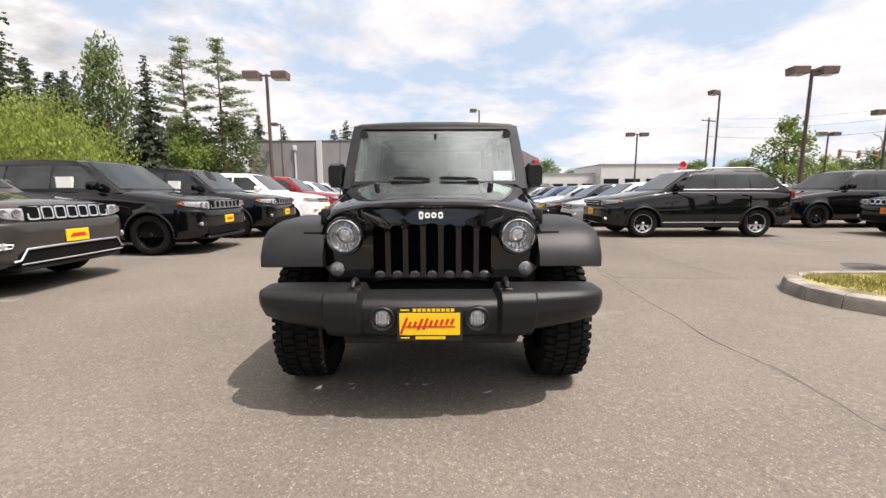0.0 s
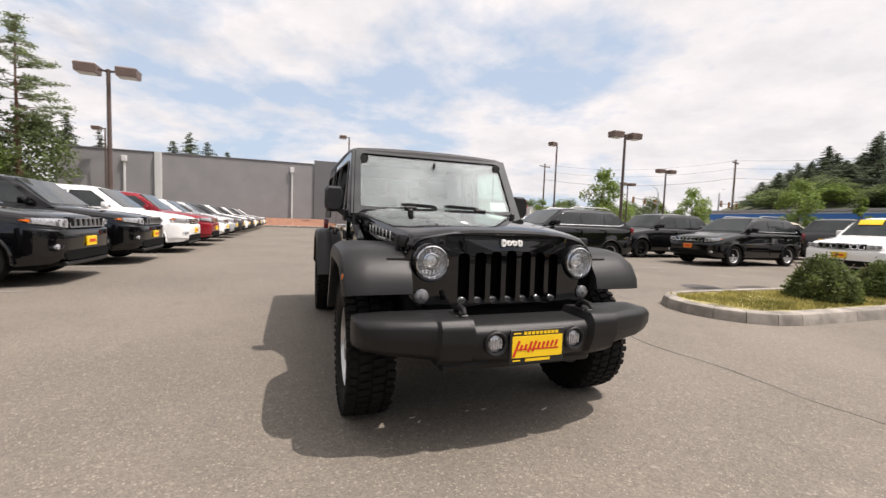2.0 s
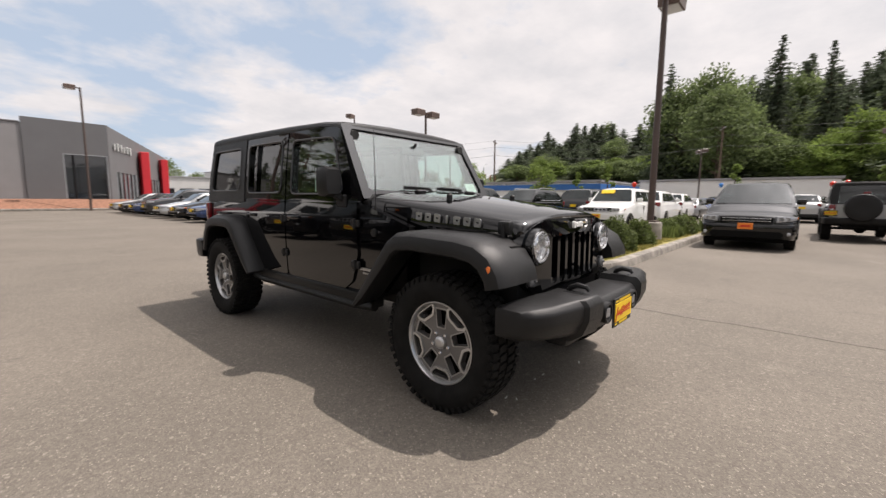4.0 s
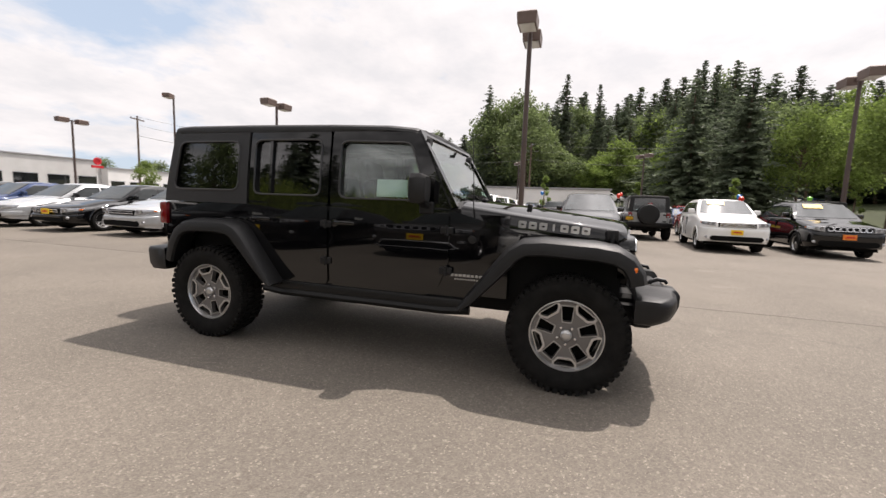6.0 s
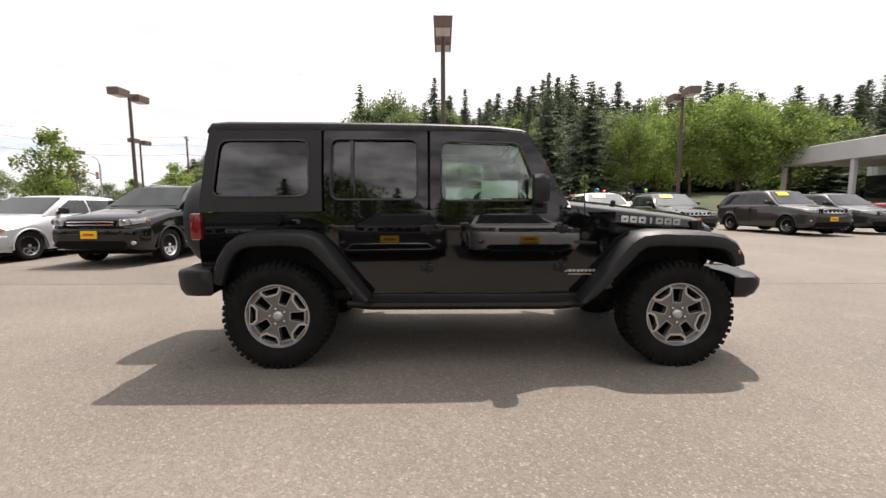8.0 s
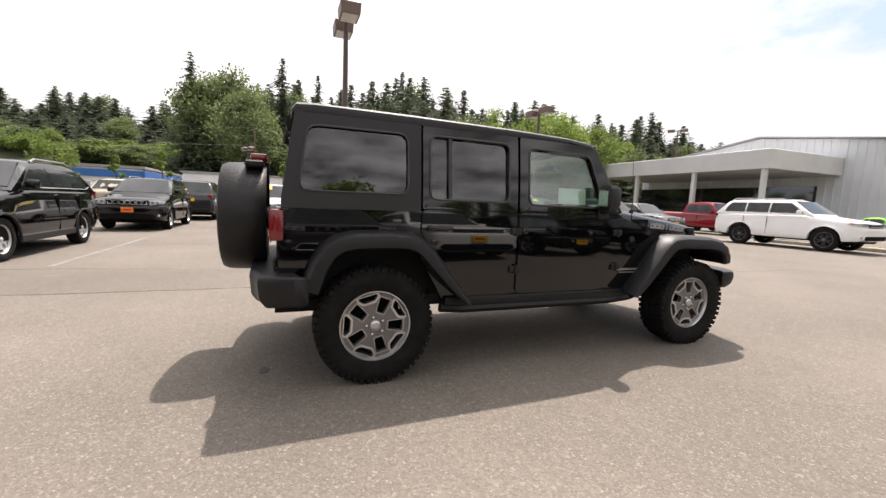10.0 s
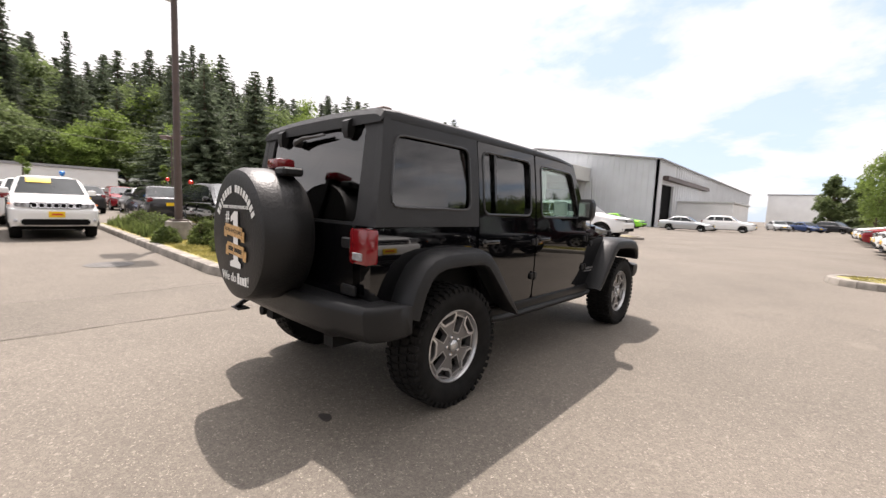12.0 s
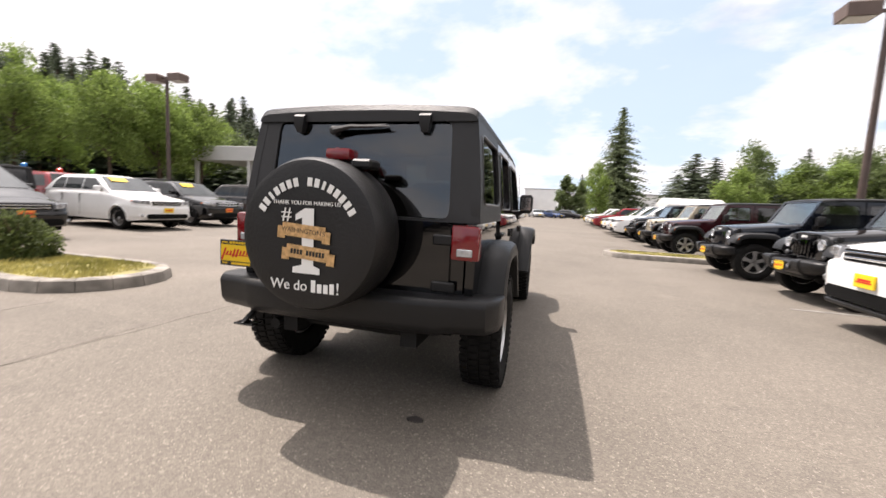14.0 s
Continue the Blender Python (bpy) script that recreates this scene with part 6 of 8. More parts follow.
    if trim == "chrome" or rails:
        for side in (-1, 1):
            bm = bmesh.new()
            hose(bm, [(side * (lerp(wb, wr, v) + 0.018 * math.sin(math.pi * v) + 0.008), y0 + q, base + v * (zr - 0.03 - base)) for q, v in ((k["ws"] + 0.50, 0.12), (k["rb"] - 0.45, 0.12), (k["rb"] - 0.30, 0.22))], 0.010, 6)
            part("window_trim", bm, "chrome", car, "bright trim under the side windows")
    # screens
    for nm, sb, sr, sign in (("windscreen", k["ws"], k["rf"], -1), ("rear_window", k["rb"], k["rr"], 1)):
        bm = bmesh.new()
        rings = []
        for v in (0.10, 0.5, 0.92) if nm == "windscreen" else (0.18, 0.5, 0.90):
            w = lerp(wb, wr, v) - 0.07
            s = lerp(sb, sr - 0.05 if sign < 0 else sr, v)
            z = base + v * (zr - 0.03 - base) + 0.02
            ring = []
            for u in (-1, -0.85, -0.4, 0, 0.4, 0.85, 1):
                ring.append((u * w, y0 + s + sign * (0.012 - 0.02 * abs(u) ** 3), z))
            for u in (1, 0.85, 0.4, 0, -0.4, -0.85, -1):
                ring.append((u * w, y0 + s - sign * 0.05, z - 0.01))
            rings.append(ring)
        loft(bm, rings)
        part(nm, bm, "screen_glass", car, "dark reflective glass")
    # lamps, grille, plate
    hz = k["hood"][0] - 0.16
    for side in (-1, 1):
        bm = bmesh.new()
        rings = []
        span = (0.60, 0.70, 0.80, 0.88, 0.935, 0.965) if kind != "boxy_suv" else (0.56, 0.64, 0.72, 0.80, 0.84, 0.86)
        for i, f in enumerate(span):
            t = i / 5
            yy, zc = y0 + nose(f) - 0.014, hz + 0.02 + 0.035 * t
            hh = lerp(0.068, 0.040, t)
            rings.append([(side * f * hw, yy, zc - hh), (side * (f * hw + 0.004), yy - 0.004, zc), (side * f * hw, yy + 0.012, zc + hh), (side * (f * hw - 0.06), yy + 0.12, zc + hh), (side * (f * hw - 0.06), yy + 0.12, zc - hh)])
        loft(bm, rings)
        lamp = part("headlight", bm, "lamp_lens", car, "clear headlight")
        if not simple:
            bm = bmesh.new()
            zc = hz + 0.055
            loft(bm, [[(side * f * hw * 1.004, y0 + nose(f) - 0.016, zc - hh), (side * f * hw * 1.004, y0 + nose(f) - 0.016, zc + hh), (side * (f * hw - 0.04), y0 + nose(f) + 0.06, zc + hh), (side * (f * hw - 0.04), y0 + nose(f) + 0.06, zc - hh)] for f, hh in ((0.970, 0.020), (0.978, 0.016), (0.985, 0.008))])
            part("side_marker", bm, "amber_lens", lamp, "amber corner marker")
            for f in (0.68, 0.80):
                bm = bmesh.new()
                turned(bm, [(y0 + nose(f) - 0.012, 0.050), (y0 + nose(f) - 0.024, 0.046), (y0 + nose(f) - 0.020, 0.034), (y0 + nose(f) - 0.018, 0.004)], 16, "y", (side * f * hw, 0, hz + 0.03))
                part("lamp_bowl", bm, "signal_lens", lamp)
        bm = bmesh.new()
        tz = k["belt"] - 0.12
        x = hw * 0.90
        box(bm, min(side * x, side * (x - 0.22)), max(side * x, side * (x - 0.22)), y0 + L - 0.13, y0 + L - 0.012, tz - 0.10, tz + 0.09, 0.03, 2)
        part("tail_light", bm, "red_lens", car, "red tail light")
        bm = bmesh.new()
        my = y0 + k["ws"] + 0.42
        box(bm, min(side * wb, side * (wb + 0.20)), max(side * wb, side * (wb + 0.20)), my - 0.05, my + 0.07, k["belt"] - 0.01, k["belt"] + 0.14, 0.035, 2)
        part("wing_mirror", bm, paint if paint not in ("silver_paint",) else "plastic", car)
        if not simple:
            for q in k["splits"]:
                bm = bmesh.new()
                zz = k["belt"] - 0.13
                xx = hw * 0.972
                box(bm, min(side * xx, side * (xx + 0.03)), max(side * xx, side * (xx + 0.03)), y0 + q - 0.20, y0 + q - 0.03, zz - 0.015, zz + 0.015, 0.008)
                part("door_handle", bm, paint, car)
                bm = bmesh.new()
                for zz in (0.5,):
                    ring0 = []
                    xx = hw * 0.999
                    box(bm, min(side * (xx - 0.03), side * (xx + 0.0015)), max(side * (xx - 0.03), side * (xx + 0.0015)), y0 + q - 0.005, y0 + q + 0.005, k["sill"] + 0.1, k["belt"] - 0.15)
                part("door_gap", bm, "dark", car)
    bm = bmesh.new()
    gw = hw * 0.56
    if grille == "seven" and not simple:
        gh = 0.088 if kind == "suv" else 0.075
        gw = hw * 0.60 if kind == "suv" else gw
        hz += 0.03
        box(bm, -gw, gw, y0 - 0.022, y0 + 0.06, hz - gh, hz + gh, 0.02)
        gr = part("grille", bm, "dark", car)
        for i in range(7):
            cx = (i - 3) * gw * 0.275
            bm = bmesh.new()
            sheet(bm, rounded([(cx - gw * 0.125, hz - gh + 0.01), (cx + gw * 0.125, hz - gh + 0.01), (cx + gw * 0.125, hz + gh - 0.01), (cx - gw * 0.125, hz + gh - 0.01)], 0.025, 2), [rounded([(cx - gw * 0.095, hz - gh + 0.028), (cx + gw * 0.095, hz - gh + 0.028), (cx + gw * 0.095, hz + gh - 0.028), (cx - gw * 0.095, hz + gh - 0.028)], 0.022, 2)], lambda u, v, d: (u, y0 - 0.050 + 0.02 * (u / gw) ** 2 + 0.12 * (v - hz + gh) + d, v), 0.03)
            part("grille_slot", bm, trim or "chrome", gr, "bright-framed grille slot")
    else:
        box(bm, -gw * 0.95, gw * 0.95, y0 - 0.016, y0 + 0.06, hz - 0.08, hz + 0.07, 0.02)
        gr = part("grille", bm, "dark", car)
        bm = bmesh.new()
        for zz in ((-0.03, 0.03) if grille == "bars" else (-0.06, -0.025, 0.01, 0.045)):
            box(bm, -gw * 0.88, gw * 0.88, y0 - 0.024, y0 - 0.005, hz + zz - 0.012, hz + zz + 0.012, 0.004)
        part("grille_bar", bm, "chrome", gr)
    zz = k["sill"] + 0.13
    zb0, zb1 = k["sill"] + 0.03, hz - 0.085
    bm = bmesh.new()
    rings = []
    for f in (-0.985, -0.96, -0.925, -0.88, -0.82, -0.74, -0.62, -0.3, 0.0, 0.3, 0.62, 0.74, 0.82, 0.88, 0.925, 0.96, 0.985):
        yy = y0 + nose(f)
        out = 0.012 + 0.05 * (1 - abs(f) ** 6)
        lift = 0.10 * abs(f) ** 5
        outline = rounded([(yy + 0.05, zb0 + lift), (yy - out * 0.7, zb0 + 0.05 + lift), (yy - out * 0.8, lerp(zb0, zb1, 0.45)), (yy - out, lerp(zb0, zb1, 0.72)), (yy - out * 0.8, zb1 - 0.025), (yy + 0.01, zb1), (yy + 0.09, zb1), (yy + 0.09, zb0 + lift)], 0.02, 2)
        rings.append([(f * hw * 1.003, a, c) for a, c in outline])
    loft(bm, rings)
    bumper = part("front_bumper", bm, paint, car)
    bm = bmesh.new()
    rings = []
    for f in (-0.74, -0.68, -0.4, 0.0, 0.4, 0.68, 0.74):
        tall = 0.075 if abs(f) < 0.7 else 0.03
        yy = y0 + nose(f) - 0.056
        rings.append([(f * hw, yy, zz - tall + 0.02), (f * hw, yy, zz + tall + 0.02), (f * hw, yy + 0.08, zz + tall + 0.02), (f * hw, yy + 0.08, zz - tall + 0.02)])
    loft(bm, rings)
    part("air_intake", bm, "dark", bumper, "black lower air intake")
    if trim == "chrome":
        bm = bmesh.new()
        line = [(f * hw, y0 + nose(f) - 0.064, zz + v) for f, v in ((-0.80, -0.02), (-0.74, -0.01), (-0.66, 0.11), (-0.3, 0.115), (0.3, 0.115), (0.66, 0.11), (0.74, -0.01), (0.80, -0.02))]
        hose(bm, line, 0.014, 6)
        hose(bm, [(f * hw, y0 + nose(f) - 0.066, zz - 0.055) for f in (-0.74, -0.4, 0.0, 0.4, 0.74)], 0.010, 6)
        part("bumper_trim", bm, "chrome", car, "bright trim over the lower intake")
    if kind == "suv" and not simple:
        bm = bmesh.new()
        for side in (-1, 1):
            hose(bm, [(side * hw * f, y0 + nose(f) - 0.062, zz + v) for f, v in ((0.78, 0.17), (0.90, 0.185), (0.925, 0.16), (0.88, 0.125), (0.80, 0.135), (0.78, 0.17))], 0.006, 6)
        part("fog_trim", bm, "chrome" if trim == "chrome" else "plastic", car)["kind"] = "stuff"
        bm = bmesh.new()
        box(bm, -hw * 0.72, hw * 0.72, y0 - 0.045, y0 + 0.2, zz - 0.14, zz - 0.075, 0.02)
        part("chin_spoiler", bm, "plastic", car)
    if sheet_side:
        bm = bmesh.new()
        v0 = base + 0.15 * (zr - base)
        box(bm, min(sheet_side * (wb - 0.05), sheet_side * (wb + 0.016)), max(sheet_side * (wb - 0.05), sheet_side * (wb + 0.016)), y0 + 2.30, y0 + 2.58, v0, v0 + 0.2)
        part("price_sheet", bm, "paper", car, "white price sheet on the side window")
    if not simple:
        for side in (-1, 1):
            bm = bmesh.new()
            turned(bm, [(y0 + 0.05, 0.042), (y0 + nose(0.84) - 0.05, 0.042), (y0 + nose(0.84) - 0.058, 0.03)], 14, "y", (side * hw * 0.84, 0, zz + (0.155 if kind == "suv" else 0.05)))
            part("fog_light", bm, "lamp_lens", car)
    if plate:
        bm = bmesh.new()
        box(bm, -0.155, 0.155, y0 - 0.085, y0 - 0.060, zz + 0.14, zz + 0.29, 0.003)
        pl = part("plate", bm, plate, car, "bright dealer plate")
        if not simple:
            bm = bmesh.new()
            box(bm, -0.12, 0.12, y0 - 0.089, y0 - 0.085, zz + 0.195, zz + 0.21)
            box(bm, -0.09, 0.10, y0 - 0.089, y0 - 0.085, zz + 0.215, zz + 0.24)
            part("plate_writing", bm, "red_ink", pl)
        bm = bmesh.new()
        box(bm, -0.155, 0.155, y0 + L + 0.002, y0 + L + 0.02, k["belt"] - 0.36, k["belt"] - 0.22, 0.003)
        part("plate", bm, plate, car, "bright dealer plate")
    bm = bmesh.new()
    box(bm, -hw * 0.80, hw * 0.80, y0 + L - 0.08, y0 + L + 0.01, k["sill"] + 0.06, k["sill"] + 0.26, 0.03)
    part("rear_bumper", bm, "plastic", car)
    if cladding:
        for side in (-1, 1):
            bm = bmesh.new()
            box(bm, min(side * hw * 0.93, side * hw * 1.004), max(side * hw * 0.93, side * hw * 1.004), y0 + wheel_s[0] + ar + 0.02, y0 + wheel_s[1] - ar - 0.02, k["sill"] - 0.03, k["sill"] + 0.10, 0.02)
            part("sill_cladding", bm, "plastic", car)
    if not simple:
        for side in (-1, 1):
            for c in wheel_s:
                bm = bmesh.new()
                hose(bm, [(side * hw * 0.992, y0 + c + (ar + 0.012) * math.cos(radians(a)), max(k["sill"] + 0.03, R - 0.02 + (ar + 0.012) * math.sin(radians(a)))) for a in range(-6, 187, 16)], 0.022, 6)
                part("wheel_arch_lip", bm, "plastic" if cladding else paint, car)
    if rails:
        for side in (-1, 1):
            bm = bmesh.new()
            zz = zr + 0.01
            hose(bm, [(side * wr * 0.93, y0 + k["rf"] + 0.25, zz - 0.03), (side * wr * 0.93, y0 + k["rf"] + 0.4, zz + 0.03), (side * wr * 0.93, y0 + k["rr"] - 0.3, zz + 0.035), (side * wr * 0.93, y0 + k["rr"] - 0.1, zz - 0.02)], 0.018, 6)
            part("roof_rail", bm, "steel", car, "bright roof rail")
    if card:
        bm = bmesh.new()
        v0, v1 = 0.62, 0.86
        rings = []
        for v in (v0, v1):
            s = lerp(k["ws"], k["rf"] - 0.05, v)
            z = base + v * (zr - 0.03 - base) + 0.035
            rings.append([(-0.48, y0 + s - 0.02, z), (0.02, y0 + s - 0.02, z), (0.02, y0 + s - 0.012, z + 0.004), (-0.48, y0 + s - 0.012, z + 0.004)])
        loft(bm, rings)
        part("windscreen_card", bm, card, car, "bright price card in the windscreen")
    for side in (-1, 1):
        for c in wheel_s:
            road_wheel(car, side * (hw - 0.135), y0 + c, R, 0.235, R * 0.66, not simple, False, *wheels)
    return car


def facing(x, y, heading, z=0.0):
    """Ground pose of a car whose nose points the given way: 'E' +x, 'W' -x, 'S' -y, 'N' +y, or degrees of turn."""
    turn = {"E": 90, "W": -90, "S": 0, "N": 180}.get(heading, heading)
    return pose(x, y, z, 0, 0, turn)


# row along the west side, noses to the aisle
WEST = "cars parked in the west row"
BLK = ("black_paint", "black_paint")
parked_car("suv", facing(-7.10, 1.15, "E"), "dark_grey_paint", "dark grey sport utility car with chrome grille and yellow plate", "seven", WEST, trim="chrome")
gc_black = parked_car("suv", facing(-6.84, 4.4, "E"), "black_paint", "gloss black sport utility car with black wheels and yellow plate", "seven", WEST, wheels=BLK, trim="steel", sheet_side=-1)
copy_thing(gc_black, facing(-6.75, 7.35, "E"))
gc_white = parked_car("suv", facing(-6.52, 10.3, "E"), "white_paint", "white sport utility car with grey wheels and yellow plate", "bars", WEST)
gc_red = parked_car("suv", facing(-6.45, 13.2, "E"), "red_paint", "dark red sport utility car with yellow plate", "seven", WEST, simple=True)
cross_white = parked_car("compact_suv", facing(-6.4, 16.1, "E"), "white_paint", "white compact sport utility car in the row", "bars", WEST, simple=True)
cross_silver = parked_car("compact_suv", facing(-6.4, 19.0, "E"), "silver_paint", "silver compact sport utility car in the row", "bars", WEST, simple=True)
cross_dark = parked_car("compact_suv", facing(-6.4, 21.9, "E"), "grey_paint", "dark grey compact sport utility car in the row", "seven", WEST, simple=True)
for i, (proto, yy) in enumerate(((cross_white, 24.8), (cross_dark, 27.6), (cross_white, 30.4), (cross_dark, 33.2), (cross_silver, 36.0), (cross_white, 38.8))):
    copy_thing(proto, facing(-6.4, yy, "E"))
copy_thing(gc_white, facing(-7.02, -1.2, "E"))

OFFR = "off-roaders parked in the west row"
wr_navy = off_roader(facing(-6.8, -6.5, "E"), "navy_paint", "dark blue four-door off-roader with yellow plate in the row", OFFR, False, spare_face=False)
wr_dark = off_roader(facing(-7.08, -3.75, "E"), "black_paint", "black four-door off-roader with yellow plate in the row", OFFR, False, spare_face=False)
wr_maroon = off_roader(facing(-6.76, -11.1, "E"), "maroon_paint", "dark red four-door off-roader with yellow plate in the row", OFFR, False, spare_face=False)
wr_beige = off_roader(facing(-6.8, -14.0, "E"), "beige_paint", "beige four-door off-roader with yellow plate in the row", OFFR, False, spare_face=False)
for proto, yy in ((wr_dark, -17.4), (gc_white, -20.3), (gc_white, -23.2), (cross_white, -26.1), (gc_red, -32), (cross_silver, -35), (cross_white, -38), (gc_white, -41), (cross_dark, -44)):
    copy_thing(proto, facing(-6.8, yy, "E"))

# east side, noses to the aisle
EAST = "cars parked along the east side of the aisle"
parked_car("crossover", facing(6.55, 7.1, "W"), "black_paint", "black crossover car with bright wheels and roof rails", "bars", EAST, rails=True, cladding=True, wheels=("silver_wheel", "silver_wheel"))
parked_car("hatchback", facing(6.55, 10.3, "W"), "silver_paint", "silver hatchback car with black intake", "bars", EAST, plate=None, cladding=False)
sedan_black = parked_car("sedan", facing(6.6, 13.0, "W"), "black_paint", "black sedan with bright wheels and yellow plate", "bars", EAST, wheels=("silver_wheel", "silver_wheel"))
sedan_silver = parked_car("sedan", facing(6.6, 15.8, "W"), "silver_paint", "silver sedan in the row", "bars", EAST, simple=True)
sedan_blue = parked_car("sedan", facing(6.6, 18.6, "W"), "blue_paint", "dark blue sedan in the row", "bars", EAST, simple=True)
for proto, yy in ((sedan_black, 21.4), (sedan_silver, 24.2), (cross_dark, 27), (sedan_blue, 29.8), (sedan_black, 32.6), (sedan_silver, 35.4)):
    copy_thing(proto, facing(6.6, yy, "W"))
FAR = "cars in the rows further east"
parked_car("suv", facing(13.2, 9.6, "W"), "black_paint", "black sport utility car with black wheels", "seven", FAR, wheels=BLK, plate=None)
parked_car("compact_suv", facing(13.8, 6.4, "W"), "black_paint", "black compact sport utility car with orange plate", "seven", FAR, plate="orange", rails=True, wheels=("silver_wheel", "silver_wheel"))
parked_car("boxy_suv", facing(14.1, 2.45, "W"), "white_paint", "white boxy sport utility car with yellow price card and plate", "seven", FAR, card="yellow", cladding=True)
parked_car("crossover", facing(19.6, 8.6, "E"), "beige_paint", "beige crossover car seen from the tail", "bars", FAR, simple=True)
parked_car("suv", facing(20.2, 5.9, "E"), "grey_paint", "grey sport utility car with yellow rear plate", "seven", FAR)
copy_thing(cross_white, facing(19.8, 2.6, "E"))
copy_thing(cross_white, facing(27.5, 3.2, "E"))
parked_car("minivan", facing(12.6, -1.95, "W"), "black_paint", "black minivan with orange plate beside the planted island", "bars", FAR, plate="orange")
wr_white = off_roader(facing(17.2, -4.4, "E"), "silver_paint", "silver four-door off-roader seen from the tail", FAR, False, spare_face=False)
parked_car("compact_suv", facing(20.6, -1.6, "E"), "grey_paint", "dark grey compact sport utility car", "bars", FAR, simple=True)
parked_car("crossover", facing(13.3, -6.35, -94), "white_paint", "white crossover car with yellow price card and plate", "fine", FAR, card="yellow")
parked_car("compact_suv", facing(13.5, -9.2, -94), "black_paint", "black compact sport utility car with yellow card and orange plate", "seven", FAR, card="yellow", plate="orange")
copy_thing(wr_dark, facing(18.8, -11.0, "E"))
parked_car("suv", facing(13.9, -14.2, -86), "dark_grey_paint", "dark grey sport utility car with yellow card and plate", "seven", FAR, card="yellow")
copy_thing(cross_dark, facing(14.5, -17.3, "W"))
copy_thing(gc_red, facing(19.3, -7.6, "E"))
parked_car("large_suv", facing(6.95, -17.4, -88), "white_paint", "white large sport utility car with dark wheels", "bars", FAR, plate=None, rails=True, wheels=("black_ink", "alloy_dark"))
pick = parked_car("pickup", facing(14.2, -22.5, "W"), "red_paint", "red pickup truck by the canopy", "fine", FAR, plate=None, category="truck")
parked_car("pickup", facing(15.2, -26.0, "W"), "black_paint", "black pickup truck by the canopy", "fine", FAR, plate=None, category="truck")
parked_car("coupe", facing(12.9, -40.0, "W"), "green_paint", "bright green coupe with black wheels", "bars", FAR, plate=None, wheels=BLK)
copy_thing(sedan_silver, facing(7.4, -43, "W"))
copy_thing(cross_white, facing(4.6, -48, "W"))
for i, (xx, yy) in enumerate(((2, -72), (-1, -74), (-4, -76), (1, -80))):
    copy_thing((sedan_silver, sedan_blue, cross_dark, sedan_black)[i], facing(xx, yy, 200 + 20 * i))
# rows still further off, towards the street
for r, (x0, n, head) in enumerate(((23.5, 9, "W"), (31.0, 10, "E"), (37.5, 10, "W"), (45, 9, "E"))):
    for i in range(n):
        yy = -12 + 3.0 * i + (4.5 if r == 0 else 0) if r else 12 + 2.9 * i
        proto = (cross_dark, cross_white, sedan_black, sedan_silver, cross_silver, sedan_blue, gc_red)[(i * 3 + r * 2) % 7]
        copy_thing(proto, facing(x0 + 0.3 * math.sin(i * 7.1), yy, head))
# lot on the slope under the wood
for r in range(2):
    for i in range(15):
        ang = radians(lerp(62, 118, (i + 0.3 * r) / 15))
        d = 78 + r * 6
        proto = (cross_white, sedan_silver, cross_dark, cross_white, sedan_blue)[(i * 2 + r) % 5]
        xx, yy = math.sin(ang) * d, math.cos(ang) * d
        copy_thing(proto, facing(xx, yy, 90 - math.degrees(ang), bank_height(xx, yy)))

# ---- lamp posts, poles, wires ----
def lamp_post(x, y, h=6.85, heads=2, turn=0.0, base=False, label="brown steel lamp post with two box heads", z=0.0):
    post = thing("lamp_post", label, "lamp post", "lamp posts of the car park", pose(x, y, z, 0, 0, turn))
    bm = bmesh.new()
    tube(bm, (0, 0, 0.0), (0, 0, h - 0.12), 0.095, 0.07, 14)
    box(bm, -0.19, 0.19, -0.19, 0.19, 0.62 if base else 0.0, 0.66 if base else 0.04)
    part("pole", bm, "pole", post)
    bm = bmesh.new()
    span = (-1, 1) if heads == 2 else (1,)
    for s in span:
        slab(bm, (0, 0, h - 0.2), (s * 0.40, 0, h - 0.16), 0.07, 0.07)
    part("arm", bm, "pole", post)
    for s in span:
        bm = bmesh.new()
        loft(bm, [[(s * 0.32, -0.27, z0), (s * 1.02, -0.27, z0), (s * 1.02, 0.27, z0), (s * 0.32, 0.27, z0)] for z0 in (h - 0.36,)] + [[(s * 0.30, -0.29, h - 0.05), (s * 1.04, -0.29, h - 0.05), (s * 1.04, 0.29, h - 0.05), (s * 0.30, 0.29, h - 0.05)], [(s * 0.36, -0.24, h), (s * 0.98, -0.24, h), (s * 0.98, 0.24, h), (s * 0.36, 0.24, h)]])
        head = part("lamp_head", bm, "lamp_head", post, "brown box lamp head")
        bm = bmesh.new()
        box(bm, min(s * 0.37, s * 0.97), max(s * 0.37, s * 0.97), -0.22, 0.22, h - 0.378, h - 0.362)
        part("diffuser", bm, "lamp_glass", head)
    if base:
        bm = bmesh.new()
        turned(bm, [(0.0, 0.31), (0.54, 0.31), (0.60, 0.295), (0.62, 0.26), (0.62, 0.02)], 28, "z")
        part("footing", bm, "concrete", post, "round grey concrete footing")
    return post


lamp_post(10.0, 0.22, base=True)
lamp_post(17.26, -11.8)
lamp_post(17.2, 15.8)
lamp_post(-8.3, 16.3)
lamp_post(-8.9, -8.95)
lamp_post(19.1, 37.0)
lamp_post(31.8, 26.0)
lamp_post(37.8, 37.0)
ONE = "slender lamp post with one flat head"
lamp_post(22.6, 30.5, 9.2, 1, 200, label=ONE)
lamp_post(4.1, 42.6, 10.2, 1, 180, label=ONE)
lamp_post(-18.8, 45.0, 9.2, 1, 180, label=ONE)
lamp_post(32.3, -41, 3.5, 2, 215, label="slender lamp on the canopy roof", z=7.4)
lamp_post(44, -8, 7.0, 2, 30)
